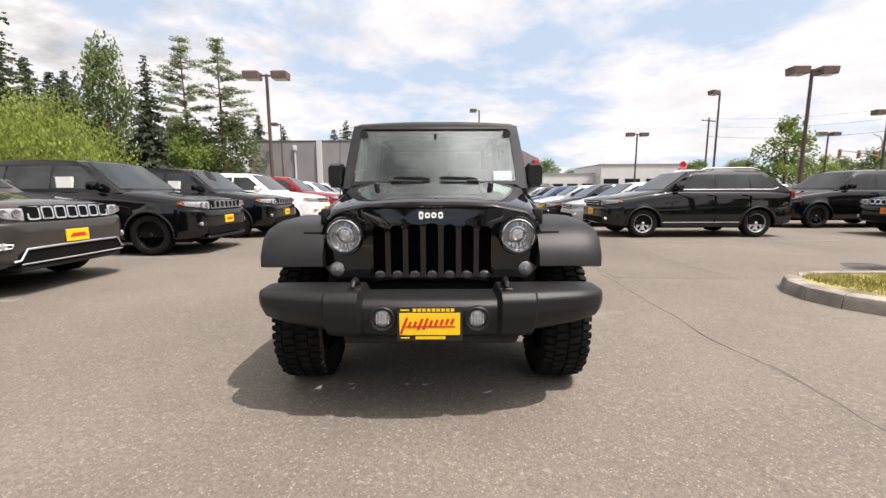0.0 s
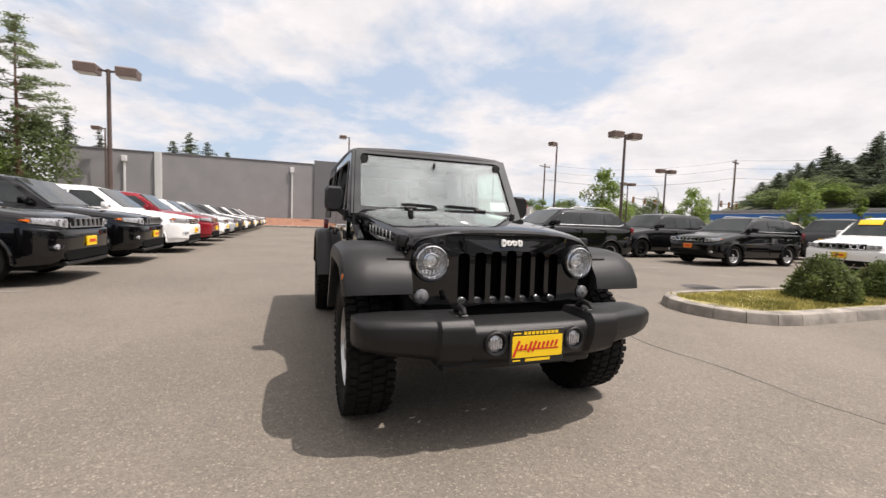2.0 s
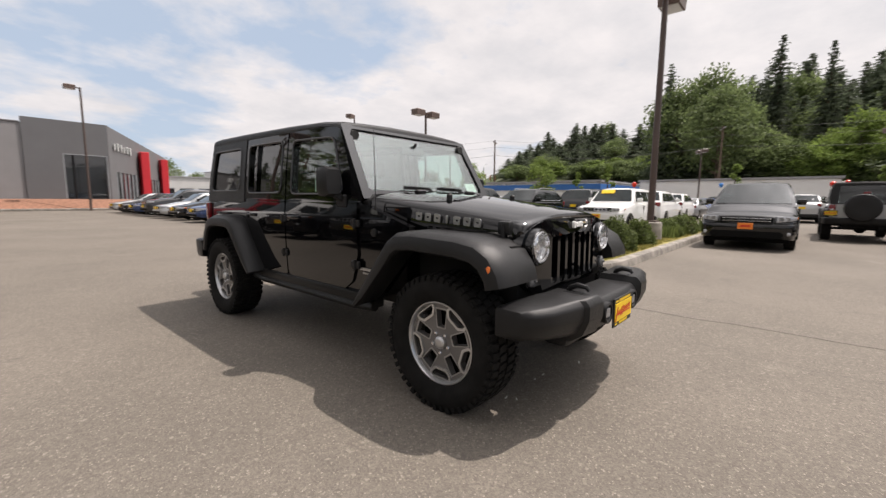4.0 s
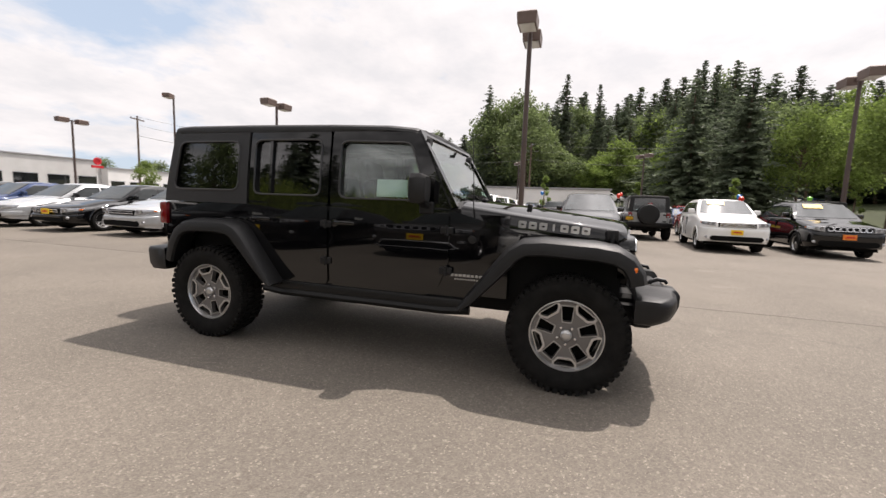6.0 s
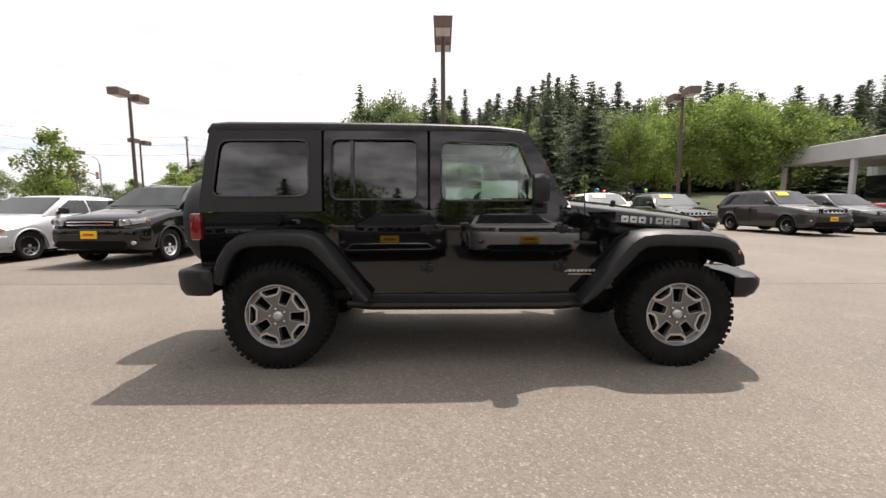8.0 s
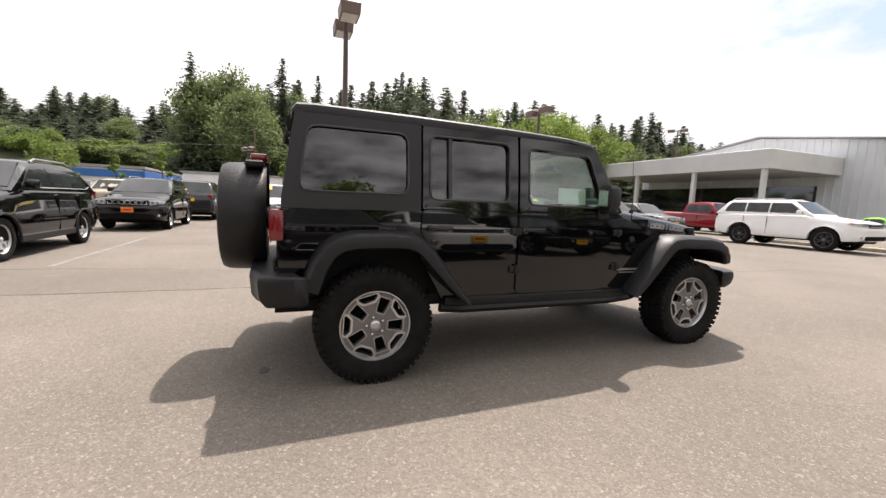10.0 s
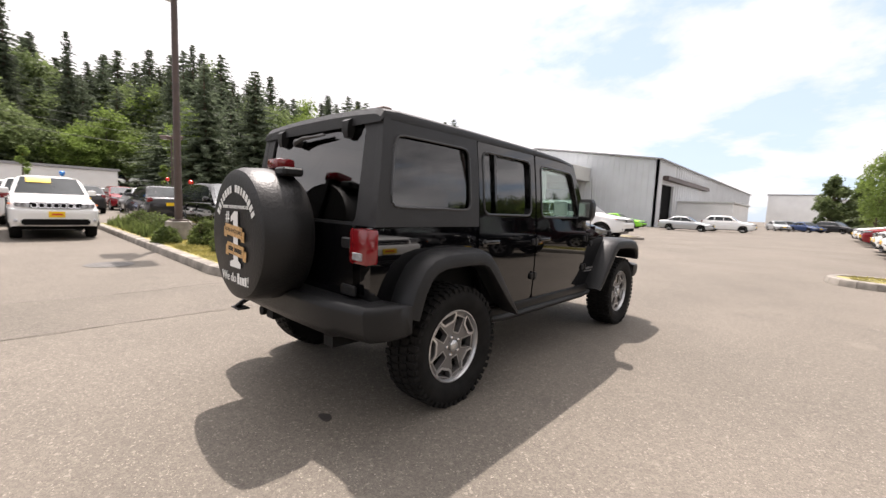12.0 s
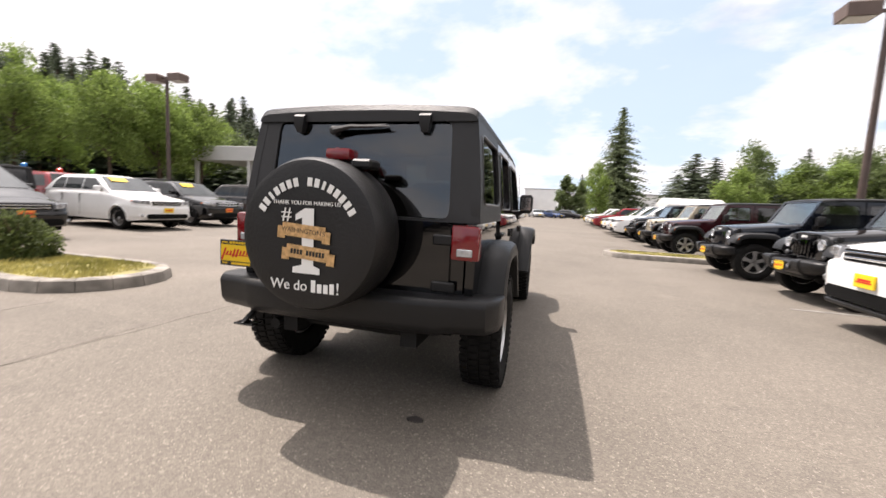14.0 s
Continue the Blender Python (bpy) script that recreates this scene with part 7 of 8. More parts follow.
lamp_post(52, 6, 7.0, 2, 30)


def wire_pole(x, y, h):
    pole = thing("utility_pole", "weathered wooden utility pole with crossarm", "utility pole", m=pose(x, y, 0, 0, 0, 20))
    bm = bmesh.new()
    tube(bm, (0, 0, -0.3), (0, 0, h), 0.16, 0.11)
    part("pole", bm, "bark", pole)
    bm = bmesh.new()
    box(bm, -1.3, 1.3, -0.06, 0.06, h - 0.5, h - 0.38)
    part("crossarm", bm, "bark", pole)
    bm = bmesh.new()
    for sx in (-1.2, -0.5, 0.5, 1.2):
        turned(bm, [(h - 0.38, 0.04), (h - 0.25, 0.05), (h - 0.2, 0.02)], 8, "z", (sx, 0, 0))
    part("insulator", bm, "galv", pole)


WIRES = [(38, 56, 11.5), (58, 38, 11.5), (66, 6, 11.5), (62, -30, 11.5)]
for p in WIRES:
    wire_pole(*p)
for (xa, ya, za), (xb, yb, zb) in zip(WIRES, WIRES[1:] + [(50, -75, 11.5)]):
    for lift in (-0.1, -1.2, -2.6):
        pts = []
        for i in range(13):
            t = i / 12
            pts.append((lerp(xa, xb, t), lerp(ya, yb, t), lerp(za, zb, t) + lift - 1.1 * 4 * t * (1 - t)))
        bm = bmesh.new()
        hose(bm, pts, 0.012 if lift > -2 else 0.02, 4)
        lone("overhead_wire", bm, "black_ink", "dark overhead wire strung between two poles", "wire", "wires along the street")


def traffic_signal(x, y, turn):
    sig = thing("traffic_signal", "grey mast arm with orange signal heads", "traffic light", m=pose(x, y, 0, 0, 0, turn))
    bm = bmesh.new()
    tube(bm, (0, 0, 0), (0, 0, 7.6), 0.13, 0.1)
    hose(bm, [(0, 0, 5.6), (3, 0, 6.0), (9, 0, 6.2)], [0.1, 0.08, 0.05])
    hose(bm, [(0, 0, 7.5), (0.8, 0, 8.3), (2.4, 0, 8.5)], 0.05)
    part("mast", bm, "galv", sig)
    for sx in (0.4, 4.5, 8.6):
        bm = bmesh.new()
        box(bm, sx - 0.17, sx + 0.17, -0.35, -0.1, 5.35, 6.4, 0.05)
        head = part("signal_head", bm, "signal", sig, "orange signal head")
        bm = bmesh.new()
        for z in (5.42, 5.8, 6.18):
            turned(bm, [(-0.35, 0.13), (-0.42, 0.13), (-0.37, 0.1)], 12, "y", (sx, 0, z))
        part("signal_lens", bm, "dark", head)


traffic_signal(59, 52, 200)
traffic_signal(66, 46, 20)


# ---- planting ----
def fir_mesh(name, h, spread, seed, trunk="bark", needles="fir", bare=0.12, dense=1.0, limp=0.35, tuft=1.0):
    rnd = random.Random(seed)
    t = bmesh.new()
    tube(t, (0, 0, -0.5), (0, 0, h * 0.985), h * 0.016 + 0.08, 0.02, 8)
    verts, faces = [], []
    z = h * bare
    while z < h * 0.985:
        f = (z / h - bare) / (1 - bare)
        reach = spread * (1 - f) ** 0.7 * (0.5 + 0.5 * min(1, f * 5 + 0.4)) * rnd.uniform(0.86, 1.08) + 0.04
        for _ in range(max(3, int((4 + 4 * (1 - f)) * dense))):
            a = rnd.uniform(0, 2 * math.pi)
            r = reach * rnd.choice((rnd.uniform(0.5, 0.9), rnd.uniform(0.85, 1.18)))
            d = Vector((math.cos(a), math.sin(a), 0))
            side = Vector((-d.y, d.x, 0))
            m = max(2, int(r / (0.06 * h ** 0.5 + 0.12)))
            for q in range(m):
                s = (q + 0.6) / m
                c = d * (r * s) + Vector((0, 0, z + r * (0.12 * s - limp * s * s)))
                size = (0.30 + 0.34 * (1 - s)) * (0.20 * h ** 0.5) * rnd.uniform(0.7, 1.3) * tuft * (1.0 - 0.5 * f)
                for _2 in range(2):
                    u = (side * rnd.uniform(-1, 1) + d * rnd.uniform(-0.2, 0.9)).normalized()
                    v = (Vector((0, 0, -1)) * rnd.uniform(0.3, 1.0) + d * rnd.uniform(-0.3, 0.6) + side * rnd.uniform(-0.6, 0.6)).normalized()
                    i = len(verts)
                    verts += [c + u * size, c - u * size * 0.8, c + v * size * rnd.uniform(0.9, 1.5) + u * size * rnd.uniform(-0.5, 0.5)]
                    faces.append((i, i + 1, i + 2))
        z += h * rnd.uniform(0.013, 0.021) / max(0.6, dense ** 0.5)
    me = bpy.data.meshes.new("crown")
    me.from_pydata(verts, [], faces)
    me.materials.append(M[needles])
    return t, me, trunk


def leafy_mesh(h, spread, seed, leaves="leaf", clumps=26, per=70, size=0.34, low=0.28, droop=0.0, tall=1.0):
    rnd = random.Random(seed)
    t = bmesh.new()
    top = h * 0.72
    hose(t, [(0, 0, -0.4), (0.02 * h, 0, h * 0.3), (0, 0.015 * h, top)], [0.03 * h * 0.5 + 0.05, 0.02 * h * 0.5 + 0.04, 0.03], 8)
    verts, faces = [], []
    for c in range(clumps):
        a = c * 2.39996 + rnd.uniform(-0.4, 0.4)
        f = rnd.uniform(low, 1.0)
        shape = math.sin(math.pi * min(1, max(0.05, (f - low) / (1 - low) * 0.86 + 0.14))) ** 0.7
        rr = spread * shape * rnd.uniform(0.35, 0.85)
        p = Vector((math.cos(a) * rr, math.sin(a) * rr, h * f * 0.92))
        root = Vector((0, 0, max(h * 0.18, p.z - rr * 0.9)))
        if c % 2 == 0:
            hose(t, [root, (root + p) * 0.5 + Vector((0, 0, -0.1 * rr)), p], [0.012 * h * 0.4 + 0.02, 0.03, 0.012], 5)
        cr = spread * rnd.uniform(0.26, 0.46)
        for _ in range(per):
            d = Vector((rnd.gauss(0, 1), rnd.gauss(0, 1), rnd.gauss(0, 1) * 0.75 * tall)).normalized() * cr * rnd.random() ** 0.45
            if droop:
                d.z -= droop * cr * rnd.random()
            q = p + d
            u = Vector((rnd.gauss(0, 1), rnd.gauss(0, 1), rnd.gauss(0, 1))).normalized()
            v = u.cross(Vector((rnd.gauss(0, 1), rnd.gauss(0, 1), rnd.gauss(0, 1)))).normalized()
            if droop:
                v = (v * 0.35 + Vector((0, 0, -1))).normalized()
            s = size * rnd.uniform(0.5, 1.2)
            l = s * (2.2 if droop else 1.0)
            i = len(verts)
            verts += [q - u * s * 0.5, q + v * l * 0.45 - u * s * 0.1, q + u * s * 0.5 + v * l * 0.3, q - v * l * 0.4 + u * s * 0.2]
            faces.append((i, i + 1, i + 2, i + 3))
    me = bpy.data.meshes.new("crown")
    me.from_pydata(verts, [], faces)
    me.materials.append(M[leaves])
    return t, me, "bark"


def pine_mesh(h, spread, seed, bare=0.40):
    """A pine: bare trunk, uneven whorls of level boughs that end in flat clumps of needles."""
    rnd = random.Random(seed)
    t = bmesh.new()
    hose(t, [(0, 0, -0.4), (0.10, 0.05, h * 0.4), (-0.06, 0.10, h * 0.75), (0, 0, h * 0.98)], [h * 0.014 + 0.05, h * 0.011 + 0.03, 0.07, 0.02], 8)
    verts, faces = [], []
    z = h * bare
    while z < h * 0.98:
        f = (z / h - bare) / (1 - bare)
        for _ in range(rnd.randint(3, 5)):
            a = rnd.uniform(0, 2 * math.pi)
            r = (spread * (1 - f) ** 0.75 * min(1.0, 0.5 + 2.5 * f) + 0.25) * rnd.uniform(0.45, 1.1)
            d = Vector((math.cos(a), math.sin(a), rnd.uniform(-0.10, 0.22)))
            tip = Vector((0, 0, z)) + d * r
            tube(t, (0, 0, z - 0.1), tip, 0.035, 0.01, 4)
            for q in range(max(4, int(r * 4.6))):
                s = rnd.uniform(0.35, 1.0)
                c = Vector((0, 0, z)) + d * (r * s)
                cr = 0.38 * rnd.uniform(0.7, 1.3)
                for _2 in range(12):
                    p = c + Vector((rnd.gauss(0, 0.55), rnd.gauss(0, 0.55), rnd.gauss(0, 0.22))) * cr
                    u = Vector((rnd.gauss(0, 1), rnd.gauss(0, 1), rnd.gauss(0, 0.6))).normalized() * rnd.uniform(0.10, 0.24)
                    v = Vector((rnd.gauss(0, 1), rnd.gauss(0, 1), rnd.gauss(0, 1))).normalized() * rnd.uniform(0.06, 0.13)
                    i = len(verts)
                    verts += [p - u, p + u, p + v]
                    faces.append((i, i + 1, i + 2))
        z += h * rnd.uniform(0.022, 0.042)
    me = bpy.data.meshes.new("crown")
    me.from_pydata(verts, [], faces)
    me.materials.append(M["cedar"])
    return t, me, "bark_red"


def tree(name, made, m, label, group=""):
    t, me, bark = made
    ob = thing(name, label, "tree", group, m)
    part("trunk", t, bark, ob)
    new("crown", me).parent = ob
    return ob


def ground_z(x, y):
    return max(0.0, bank_height(x, y))


WOOD = "trees of the wood on the slope"
FIRS = ((24, 5.6, 1, (88, 18)), (27, 6.0, 2, (97, 2)), (21, 5.2, 3, (84, -18)), (28, 5.8, 4, (100, -26)))
firs = [tree("fir_tree", fir_mesh("f", hh, sp, sd, bare=0.05, dense=1.15, tuft=1.2), pose(*p, ground_z(*p)), "tall dark green fir of the wood", WOOD) for hh, sp, sd, p in FIRS]
LEAFIES = ((15, 5.5, 11, "leaf", (74, -40)), (17, 6.2, 12, "leaf_dark", (78, 8)), (13, 5.0, 13, "leaf", (72, -52)))
leafies = [tree("broadleaf_tree", leafy_mesh(hh, sp, sd, lv, 46, 110, 0.5), pose(*p, ground_z(*p)), ("bright" if lv == "leaf" else "deep") + " green broadleaf tree at the wood's edge", WOOD) for hh, sp, sd, lv, p in LEAFIES]
MAPLE_TALL = 12.5
maple = tree("maple_tree", leafy_mesh(MAPLE_TALL, 4.3, 14, "leaf", 42, 230, 0.27, 0.36), pose(46, -36, 0), "bright green maple with a bare lower trunk", WOOD)
rnd = random.Random(21)
SKYLINE = [(54, 4.0), (60, 6.8), (65, 9.2), (71, 10.6), (74, 9.8), (77, 10.2), (79.5, 12.6), (83, 14.4), (87, 14.0), (91, 14.4), (93.5, 15.2), (97, 14.0), (100, 16.2), (106, 15.9), (108, 16.4), (113, 15.4), (116, 14.0), (118, 13.2), (121.5, 13.6), (125, 14.0), (132, 12.4), (138, 11.8), (146, 8.5)]
for a in range(58, 146, 1):
    for row in range(4):
        ang = radians(a + rnd.uniform(-0.6, 0.6))
        edge = track([(58, 120), (66, 110), (74, 100), (82, 92), (95, 84), (110, 78), (146, 76)], a)
        d = edge + row * 12 + rnd.uniform(-4, 4)
        x, y = math.sin(ang) * d, math.cos(ang) * d
        if rnd.random() > track([(58, 0.55), (70, 0.9), (150, 0.9)], a):
            continue
        conifer = rnd.random() < (0.25, 0.55, 0.8, 0.8)[row]
        if 96 < a < 138 and row < 2:
            conifer = rnd.random() < (0.75 if 99 < a < 109 else (0.15, 0.45)[row])
        if 102 < a < 131 and row < 1:
            continue
        k = rnd.randrange(4) if conifer else (rnd.choice((0, 0, 2, 1) if a > 114 else (0, 1, 1, 2)) if 90 < a < 140 else rnd.choice((1, 1, 1, 0)))
        top = 1.2 + d * math.tan(radians(track(SKYLINE, a))) * rnd.uniform(*((0.45, 0.70), (0.58, 0.86), (0.76, 1.02), (0.82, 1.07))[row]) * (1.0 if conifer else (0.95 if a > 112 else rnd.choice((0.70, 0.78, 0.92))))
        base_z = ground_z(x, y) - 0.3
        proto, tall = (firs[k], FIRS[k][0]) if conifer else (leafies[k], LEAFIES[k][0])
        s = max(0.3, (top - base_z) / tall)
        wide = max(0.75, min(1.15, s)) * rnd.uniform(0.9, 1.15) * (1.55 if conifer else 1.0)
        ob = copy_thing(proto, pose(x, y, base_z, 0, 0, rnd.uniform(0, 360)))
        ob.scale = (wide, wide, s)
# larger trees that stand out: tall broadleaves, two broad firs and a row of bright maples at the wood's edge
for kind, k, a, d, el, wide in (("leafy", 1, 80.5, 92, 13.4, 1.05), ("leafy", 1, 83.5, 96, 14.6, 1.1), ("leafy", 1, 86.0, 90, 13.0, 0.9), ("fir", 3, 93.5, 92, 15.6, 0.75), ("fir", 1, 104.6, 64, 15.2, 1.15), ("fir", 0, 110.0, 62, 15.6, 1.3),
                               ("leafy", 0, 103.0, 68, 10.5, 0.6), ("maple", 0, 114.9, 60, 11.3, 0.85), ("maple", 0, 118.3, 66, 10.6, 0.9), ("maple", 0, 121.6, 57, 12.4, 1.0), ("maple", 0, 126.0, 60, 12.6, 1.1), ("maple", 0, 130.5, 64, 10.8, 1.0)):
    x, y = -3.6 + d * math.sin(radians(a)), 0.8 + d * math.cos(radians(a))
    high = 1.2 + d * math.tan(radians(el)) - ground_z(x, y) + 0.3
    proto, tall = (firs[k], FIRS[k][0]) if kind == "fir" else (maple, MAPLE_TALL) if kind == "maple" else (leafies[k], LEAFIES[k][0])
    copy_thing(proto, pose(x, y, ground_z(x, y) - 0.3, 0, 0, a * 13)).scale = (wide, wide, high / tall)
# distant low trees round the rest of the horizon
for a in list(range(2, 64, 3)) + list(range(168, 186, 5)) + list(range(203, 360, 5)):
    ang = radians(a + rnd.uniform(-1, 1))
    d = rnd.uniform(150, 200) if a < 64 else rnd.uniform(105, 150)
    if 170 < a < 190:
        d = 220
    x, y = math.sin(ang) * d, math.cos(ang) * d
    ob = copy_thing(rnd.choice(leafies[1:2] + ([] if a < 64 else firs[:2]) + leafies[1:2]), pose(x, y, -0.3, 0, 0, rnd.uniform(0, 360)))
    s = rnd.uniform(0.5, 0.85)
    ob.scale = (s * 1.3, s * 1.3, s)
# street trees between the rows
STREET = "young street trees"
street = tree("street_tree", leafy_mesh(7.2, 2.3, 31, "leaf", 26, 110, 0.24, 0.32), pose(28.6, 30.7, 0), "young bright green street tree", STREET)
slim = tree("columnar_tree", leafy_mesh(5.0, 0.75, 32, "leaf", 16, 60, 0.25, 0.12, 0.0, 1.3), pose(40, 12, 0), "slim columnar street tree", STREET)
for x, y, s in ((33, 24, 0.7), (30, 44, 0.66), (46, 46, 0.75), (41, 20, 0.85), (50, 60, 0.65)):
    copy_thing(street, pose(x, y, 0, 0, 0, x * 31)).scale = (s, s, s)
for x, y, s in ((46, 2, 1.0), (47, -8, 0.9), (46, -17, 1.0), (44, -26, 0.9), (42, 16, 0.9), (36, 30, 0.8)):
    copy_thing(slim, pose(x, y, 0, 0, 0, x * 17)).scale = (s, s, s)
# west and north-west: willow, pines and firs behind the row
NW = "trees behind the west row"
willow = tree("willow_tree", leafy_mesh(8.2, 5.2, 41, "willow", 80, 420, 0.10, 0.25, 1.0), pose(-23, 20, -1.5), "pale yellow-green willow with hanging foliage", NW)
copy_thing(willow, pose(-31, 18, -2.2, 0, 0, 90))
copy_thing(willow, pose(-24, 11, -2.6, 0, 0, 200))
pine = tree("pine_tree", pine_mesh(15.8, 3.5, 51), pose(-24.6, 36.5, 0), "tall sparse pine with reddish trunk", NW)
copy_thing(pine, pose(-21.6, 37.5, 0, 0, 0, 130)).scale = (1.05, 1.05, 1.02)
for x, y, h, wide, k in ((-33, 27, 16.5, 0.75, 0), (-29.0, 22.5, 16.5, 0.8, 1), (-36, 24, 15, 0.75, 1), (-30, 29.5, 10.5, 0.6, 2), (-34, 33, 12, 0.7, 3), (-26, 33.5, 13.5, 0.55, 0), (-38, 30, 14, 0.8, 2), (-20, 84, 16.5, 1.0, 0), (-17.5, 86, 15.2, 1.0, 1), (-23, 85, 14.8, 1.0, 3), (-14.5, 88, 14.0, 0.9, 2), (-34, 74, 16.0, 0.9, 2), (-42, 16, 9, 0.9, 1), (-45, 26, 9, 0.9, 3), (-41, 4, 7, 0.8, 0)):
    copy_thing(firs[k], pose(x, y, -0.2, 0, 0, x * 7)).scale = (wide, wide, h / FIRS[k][0])
for x, y, h, wide, k in ((-28, 31.5, 14.0, 0.42, 1), (-21.5, 38.5, 9.0, 0.5, 1), (-31.5, 31.5, 9.5, 0.7, 1), (-24, 36, 7.5, 0.5, 0), (-27, 40, 9, 0.6, 1), (-2, 92, 12.2, 0.8, 0), (-35, 10, 11, 0.8, 1), (-36, -4, 10, 0.8, 0)):
    copy_thing(leafies[k], pose(x, y, -0.2, 0, 0, x * 7)).scale = (wide, wide, h / LEAFIES[k][0])
for a in range(214, 330, 3):
    ang = radians(a + rnd.uniform(-1, 1))
    d = rnd.uniform(46, 62)
    k = rnd.randrange(4)
    sc = rnd.uniform(6, 10.5) * track([(262, 1.0), (280, 1.5), (318, 1.6), (330, 1.2)], a) / FIRS[k][0]
    if rnd.random() < 0.55:
        copy_thing(firs[k], pose(math.sin(ang) * d, math.cos(ang) * d, -0.2, 0, 0, a * 7)).scale = (sc * 1.2, sc * 1.2, sc)
    else:
        copy_thing(leafies[1], pose(math.sin(ang) * d, math.cos(ang) * d, -0.2, 0, 0, a * 7)).scale = (0.6, 0.6, rnd.uniform(0.3, 0.48))
# south-west: cedar, clipped arborvitae, dark firs
SW = "trees behind the south-west row"
cedar = tree("cedar_tree", fir_mesh("c", 15.8, 4.9, 61, "bark", "cedar", 0.06, 1.9, 0.26, 0.85), pose(-9.1, -55.7, 0), "tall grey-green cedar behind the row", SW)
arbor = tree("arborvitae", leafy_mesh(9.3, 2.5, 62, "leaf_dark", 60, 110, 0.42, 0.02, 0.0, 1.2), pose(-3.6, -92, 0), "clipped dark green arborvitae by the wall", SW)
copy_thing(arbor, pose(-6.9, -93, 0, 0, 0, 60)).scale = (0.75, 0.75, 0.9)
for x, y, h, wide in ((-5.9, -46.6, 7.8, 0.30), (-17.8, -40.7, 6.7, 0.42)):
    copy_thing(leafies[0], pose(x, y, -0.3, 0, 0, x * 9)).scale = (wide, wide, h / LEAFIES[0][0])
for x, y, h, wide, k in ((-17.1, -51.5, 9.3, 0.95, 1), (-19.6, -52.8, 9.1, 0.9, 0), (-15.9, -53.5, 7.0, 0.8, 3), (-18.6, -49.5, 6.8, 0.85, 2), (-24.5, -54, 9.4, 0.9, 3)):
    copy_thing(firs[k], pose(x, y, -0.2, 0, 0, x * 7)).scale = (wide, wide, h / FIRS[k][0])
copy_thing(leafies[1], pose(-23.0, -51.5, -0.3, 0, 0, 40)).scale = (0.45, 0.45, 10.6 / LEAFIES[1][0])
for i in range(26):
    a = lerp(202.5, 222, i / 25)
    ang = radians(a + rnd.uniform(-0.6, 0.6))
    d = rnd.uniform(54, 70)
    x, y = math.sin(ang) * d, math.cos(ang) * d
    h = d * math.tan(radians(track([(202, 5.4), (206, 5.2), (208, 6.6), (211, 7.8), (222, 8.4)], a))) * rnd.uniform(0.8, 1.05) + 1.2
    if i % 3 == 1:
        k = rnd.randrange(4)
        copy_thing(firs[k], pose(x, y, -0.3, 0, 0, i * 40)).scale = (0.5, 0.5, h / FIRS[k][0])
    else:
        k = (1, 1, 0)[i % 3]
        copy_thing(leafies[k], pose(x, y, -0.3, 0, 0, i * 40)).scale = (0.5, 0.5, h / LEAFIES[k][0])


def shrub(x, y, r, h, seed, label="rounded dark green shrub on the island"):
    rnd = random.Random(seed)
    ob = thing("shrub", label, "shrub", "shrubs on the island", pose(x, y, 0.12))
    t = bmesh.new()
    for _ in range(14):
        a, q = rnd.uniform(0, 6.28), rnd.uniform(0.3, 0.9)
        hose(t, [(0, 0, 0), (math.cos(a) * r * q * 0.5, math.sin(a) * r * q * 0.5, h * 0.45), (math.cos(a) * r * q, math.sin(a) * r * q, h * rnd.uniform(0.5, 0.9))], [0.02, 0.012, 0.005], 5)
    part("stem", t, "bark", ob)
    verts, faces = [], []
    for _ in range(4600):
        d = Vector((rnd.gauss(0, 1), rnd.gauss(0, 1), abs(rnd.gauss(0, 1)) * 0.9 + 0.02)).normalized()
        lump = 0.84 + 0.18 * noise.noise((d.x * 2.3 + seed, d.y * 2.3, d.z * 2.3)) + 0.1 * noise.noise((d.x * 7 + seed, d.y * 7, d.z * 7))
        k = lump * rnd.uniform(0.80, 1.04)
        q = Vector((d.x * r * k, d.y * r * k, d.z * h * k + 0.02))
        u = Vector((rnd.gauss(0, 1), rnd.gauss(0, 1), rnd.gauss(0, 1))).normalized()
        v = (u.cross(d) + d * rnd.uniform(0.1, 0.9)).normalized()
        s = rnd.uniform(0.02, 0.048)
        i = len(verts)
        verts += [q - u * s * 0.5, q + v * s * 0.6 - u * s * 0.55, q + v * s * 1.5, q + v * s * 0.6 + u * s * 0.55]
        faces.append((i, i + 1, i + 2, i + 3))
    me = bpy.data.meshes.new("foliage")
    me.from_pydata(verts, [], faces)
    me.materials.append(M["shrub"])
    new("foliage", me).parent = ob
    return ob


shrub(6.6, 0.04, 0.52, 0.78, 71)
shrub(8.3, 0.06, 0.46, 0.66, 72)
shrub(11.6, 0.2, 0.6, 0.6, 73)
shrub(12.9, 0.1, 0.65, 0.62, 74)
shrub(14.3, 0.2, 0.6, 0.65, 75)
shrub(9.1, 0.72, 0.34, 0.40, 76)


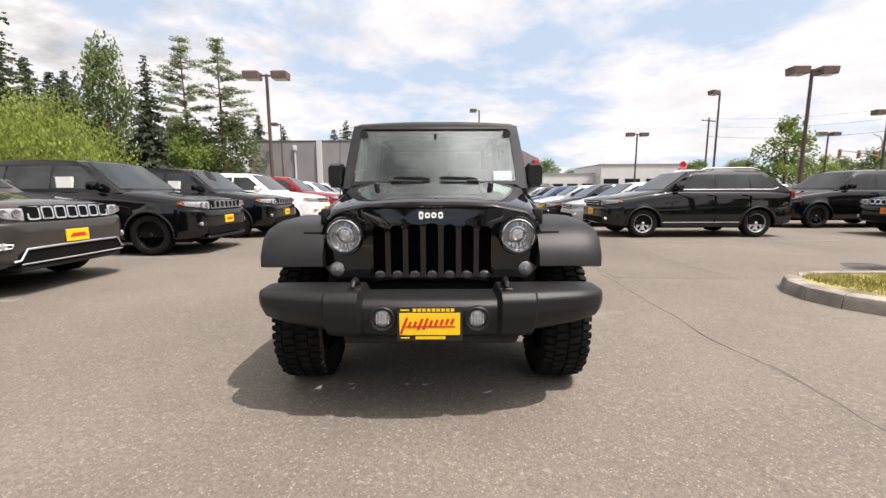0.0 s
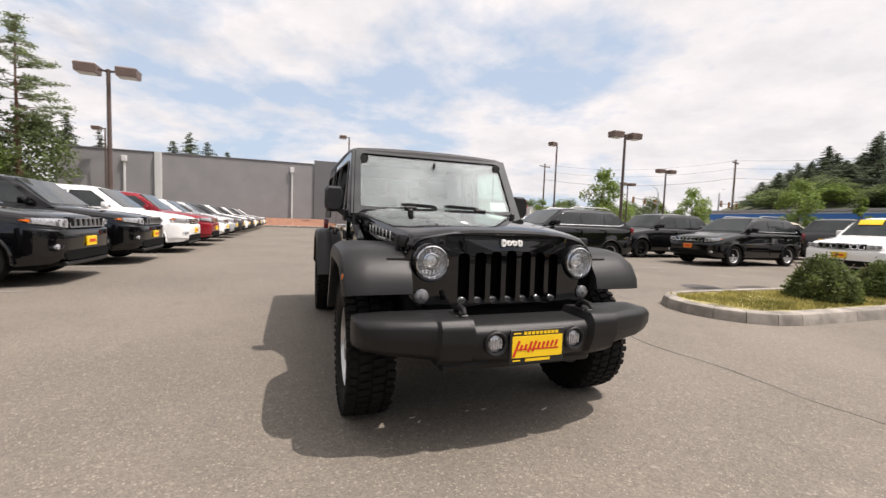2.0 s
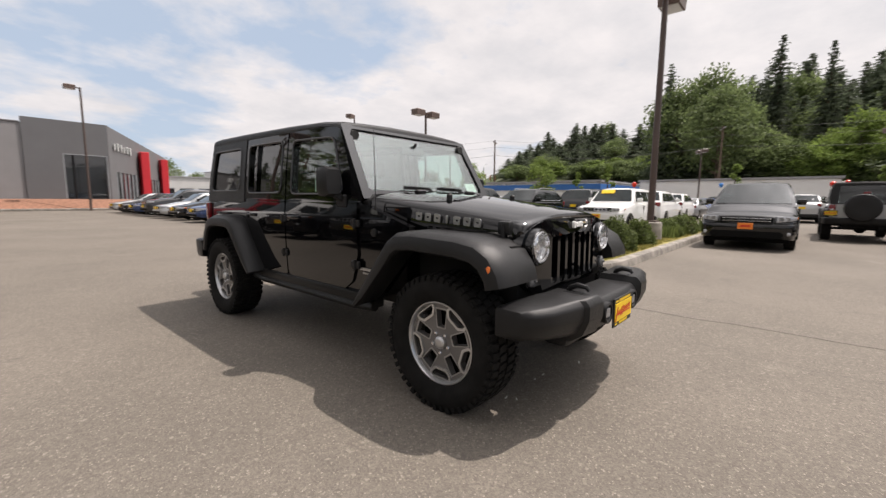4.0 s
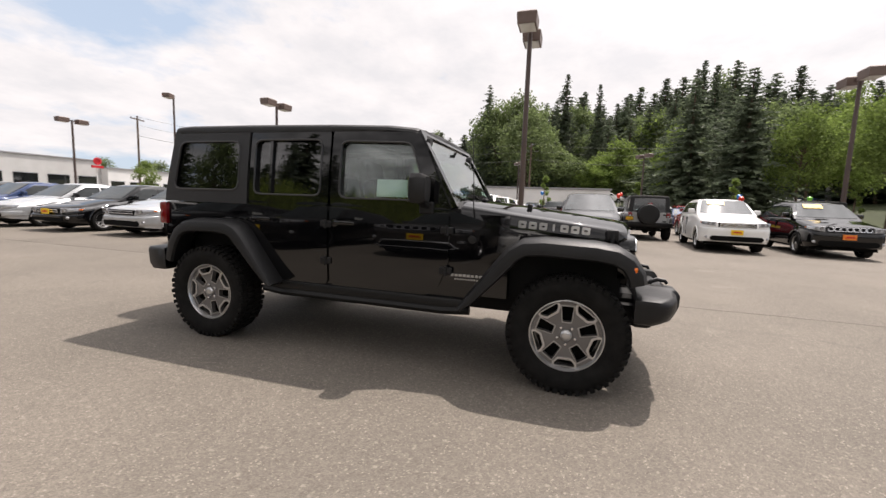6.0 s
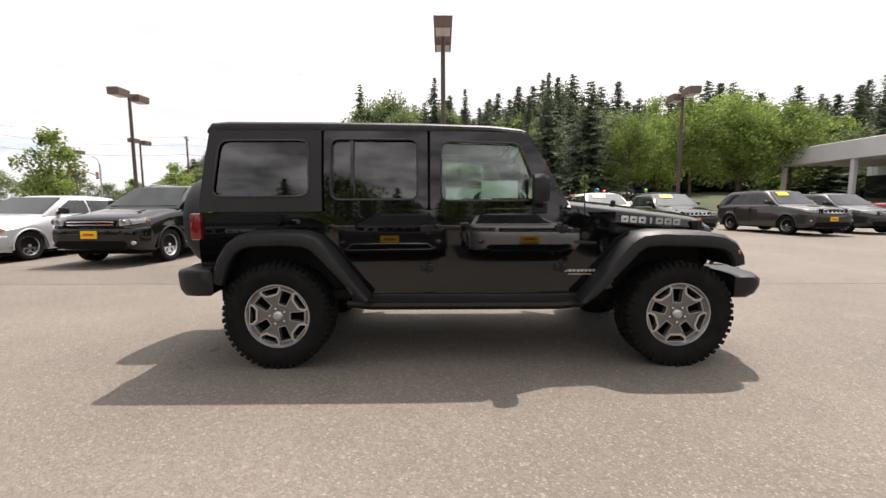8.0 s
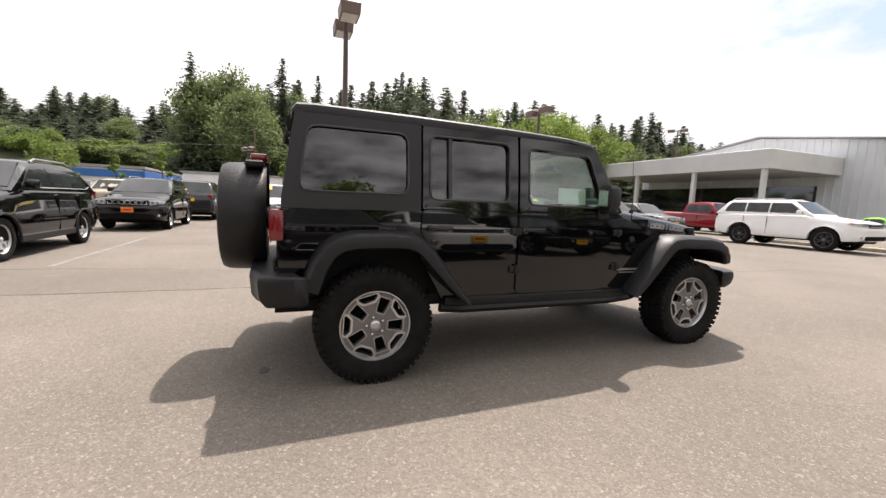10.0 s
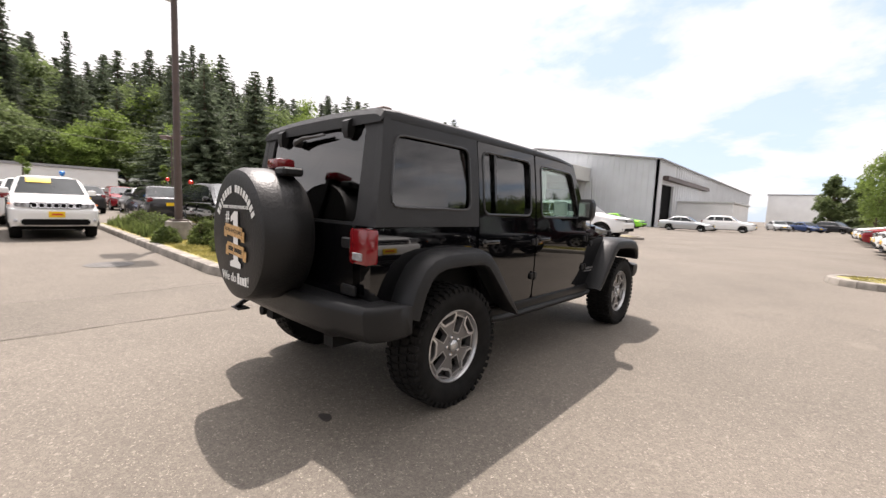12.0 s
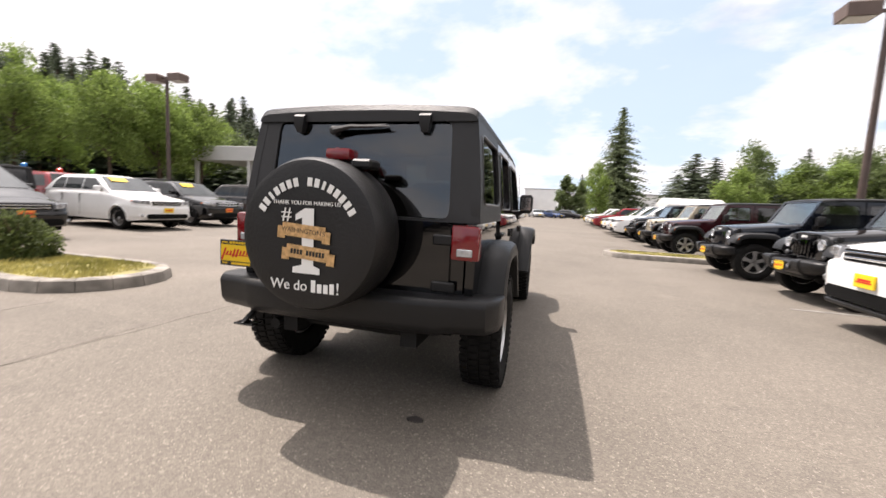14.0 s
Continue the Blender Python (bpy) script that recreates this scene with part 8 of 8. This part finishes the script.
def tufts(name, spots, count, length, seed, label, parent_z=0.13, material="grass"):
    rnd = random.Random(seed)
    verts, faces = [], []
    for _ in range(count):
        x0, x1, y0, y1 = rnd.choice(spots)
        x, y = rnd.uniform(x0, x1), rnd.uniform(y0, y1)
        k = 0.5 + 0.8 * max(0, noise.noise((x * 1.6, y * 1.6, seed)) + 0.35)
        l = length * rnd.uniform(0.5, 1.1) * k
        a = rnd.uniform(0, 6.28)
        w = 0.006 + 0.05 * l
        b = rnd.uniform(-0.5, 0.5) * l
        i = len(verts)
        verts += [(x - w * math.cos(a), y - w * math.sin(a), parent_z), (x + w * math.cos(a), y + w * math.sin(a), parent_z), (x + b * math.sin(a) + 0.3 * b, y - b * math.cos(a), parent_z + l)]
        faces.append((i, i + 1, i + 2))
    me = bpy.data.meshes.new(name)
    me.from_pydata(verts, [], faces)
    me.materials.append(M[material])
    return tagged(new(name, me), label, "grass", kind="stuff")


tufts("grass", [(4.35, 10.0, -0.42, 0.86), (4.3, 8.0, -0.42, 0.86), (10, 17, -0.42, 0.86)], 15000, 0.07, 5, "short yellowing grass on the island")
tufts("grass", [(10.6, 12.4, -0.3, 0.85), (12.4, 16.5, -0.3, 0.85)], 2500, 0.45, 6, "long ornamental grass on the island", material="shrub")
tufts("grass", [(-10.3, -3.1, -9.5, -8.5)], 6000, 0.06, 7, "short dry grass on the narrow island")

# ---- small things on the ground ----
def flat_patch(name, outline, z, material, label, category):
    bm = bmesh.new()
    sheet(bm, outline, [], lambda u, v, d: (u, v, z - d), 0.003)
    return lone(name, bm, material, label, category, kind="structure", smooth=0)


def blot(x, y, rx, ry, seed, n=22):
    return [(x + rx * math.cos(2 * math.pi * i / n) * (1 + 0.3 * noise.noise((math.cos(6.28 * i / n) * 1.4 + seed, math.sin(6.28 * i / n) * 1.4, seed))), y + ry * math.sin(2 * math.pi * i / n) * (1 + 0.3 * noise.noise((math.cos(6.28 * i / n) * 1.4, math.sin(6.28 * i / n) * 1.4 + seed, 3.0)))) for i in range(n)]


flat_patch("oil_stain", blot(-0.49, 2.17, 0.05, 0.035, 2), 0.004, "oil", "small dark oil stain on the asphalt", "stain")
cover = lone("manhole_cover", bmesh.new(), "iron", "dark iron drain cover set in the asphalt", "manhole cover", kind="structure")
bm = bmesh.new()
turned(bm, [(0.001, 0.36), (0.005, 0.36), (0.006, 0.34), (0.006, 0.01)], 28, "z", (6.7, 2.15, 0))
for i in range(-4, 5):
    box(bm, 6.45, 6.95, 2.15 + i * 0.06 - 0.012, 2.15 + i * 0.06 + 0.012, 0.006, 0.010)
bm.to_mesh(cover.data)
bm.free()
# thin pale flecks on the asphalt under the car's nose
for i, (x, y, a) in enumerate(((-0.50, -1.70, 10), (-0.155, -1.705, 4), (-0.05, -1.712, 0), (0.325, -1.808, 25), (-0.477, -1.76, 40))):
    bm = bmesh.new()
    tmp = bmesh.new()
    wide = (0.022, 0.014, 0.018, 0.03, 0.016)[i]
    sheet(tmp, blot(0, 0, wide, 0.005, 3 + i, 8), [], lambda u, v, d: (u, v, 0.004 + 0.004 * abs(u) / wide - d), 0.002)
    join(bm, tmp, pose(x, y, 0, 0, 0, a))
    lone("pale_fleck", bm, "litter", "small pale fleck on the asphalt", "litter", "scraps under the car", smooth=0)
# worn bay lines
LINES = "worn parking bay lines"
for i in range(18):
    for x0, x1, y in ((-9.4, -4.6, -2.65 + 2.93 * i), (4.5, 9.3, 5.4 + 2.85 * i)):
        if i > 12 and x0 > 0:
            continue
        bm = bmesh.new()
        box(bm, x0, x1, y - 0.05, y + 0.05, 0.001, 0.004)
        lone("bay_line", bm, "line_paint", "worn pale parking bay line", "road marking", LINES, "structure")
# feather flags on the slope
for x, y, high, c in ((75, -39, 3.4, "flag_white"), (80, -62, 3.6, "flag_blue")):
    flag = thing("feather_flag", "tall feather flag on a bent pole by the far lot", "flag", "flags by the far lot", pose(x, y, ground_z(x, y) - 0.2))
    bm = bmesh.new()
    hose(bm, [(0, 0, 0), (0, 0, high * 0.7), (0.08, 0.15, high * 0.93), (0.15, 0.5, high)], [0.05, 0.04, 0.03, 0.02], 6)
    part("pole", bm, "galv", flag)
    bm = bmesh.new()
    loft(bm, [[(0.06 * math.sin(z * 3), 0.05, z), (0.03 + 0.06 * math.sin(z * 3), 0.05, z), (0.03 + 0.1 * math.sin(z * 3 + 1), 0.05 + w, z), (0.1 * math.sin(z * 3 + 1), 0.05 + w, z)] for z, w in ((high * 0.2, 0.75), (high * 0.45, 0.9), (high * 0.7, 0.85), (high * 0.88, 0.6), (high * 0.97, 0.3))])
    part("cloth", bm, c, flag)
# balloons on the cars' aerials
for x, y, z, c in ((21, -9.5, 2.3, "balloon_red"), (24, -4, 2.4, "balloon_red"), (26, -11, 2.6, "balloon_blue"), (23, 4.5, 2.5, "balloon_red"), (29, 1, 2.6, "balloon_blue"), (27, -15, 2.6, "balloon_green"), (33, -5, 2.8, "balloon_red")):
    z -= 0.35
    bal = thing("balloon", "bright balloon on a string above the parked cars", "balloon", "balloons over the lot", pose(x, y, 0))
    bm = bmesh.new()
    turned(bm, [(z - 0.16, 0.02), (z - 0.11, 0.08), (z, 0.13), (z + 0.09, 0.115), (z + 0.145, 0.05), (z + 0.15, 0.01)], 14, "z")
    part("balloon_skin", bm, c, bal)
    bm = bmesh.new()
    tube(bm, (0, 0, 1.2), (0, 0, z - 0.16), 0.006, None, 4)
    part("string", bm, "white_ink", bal)
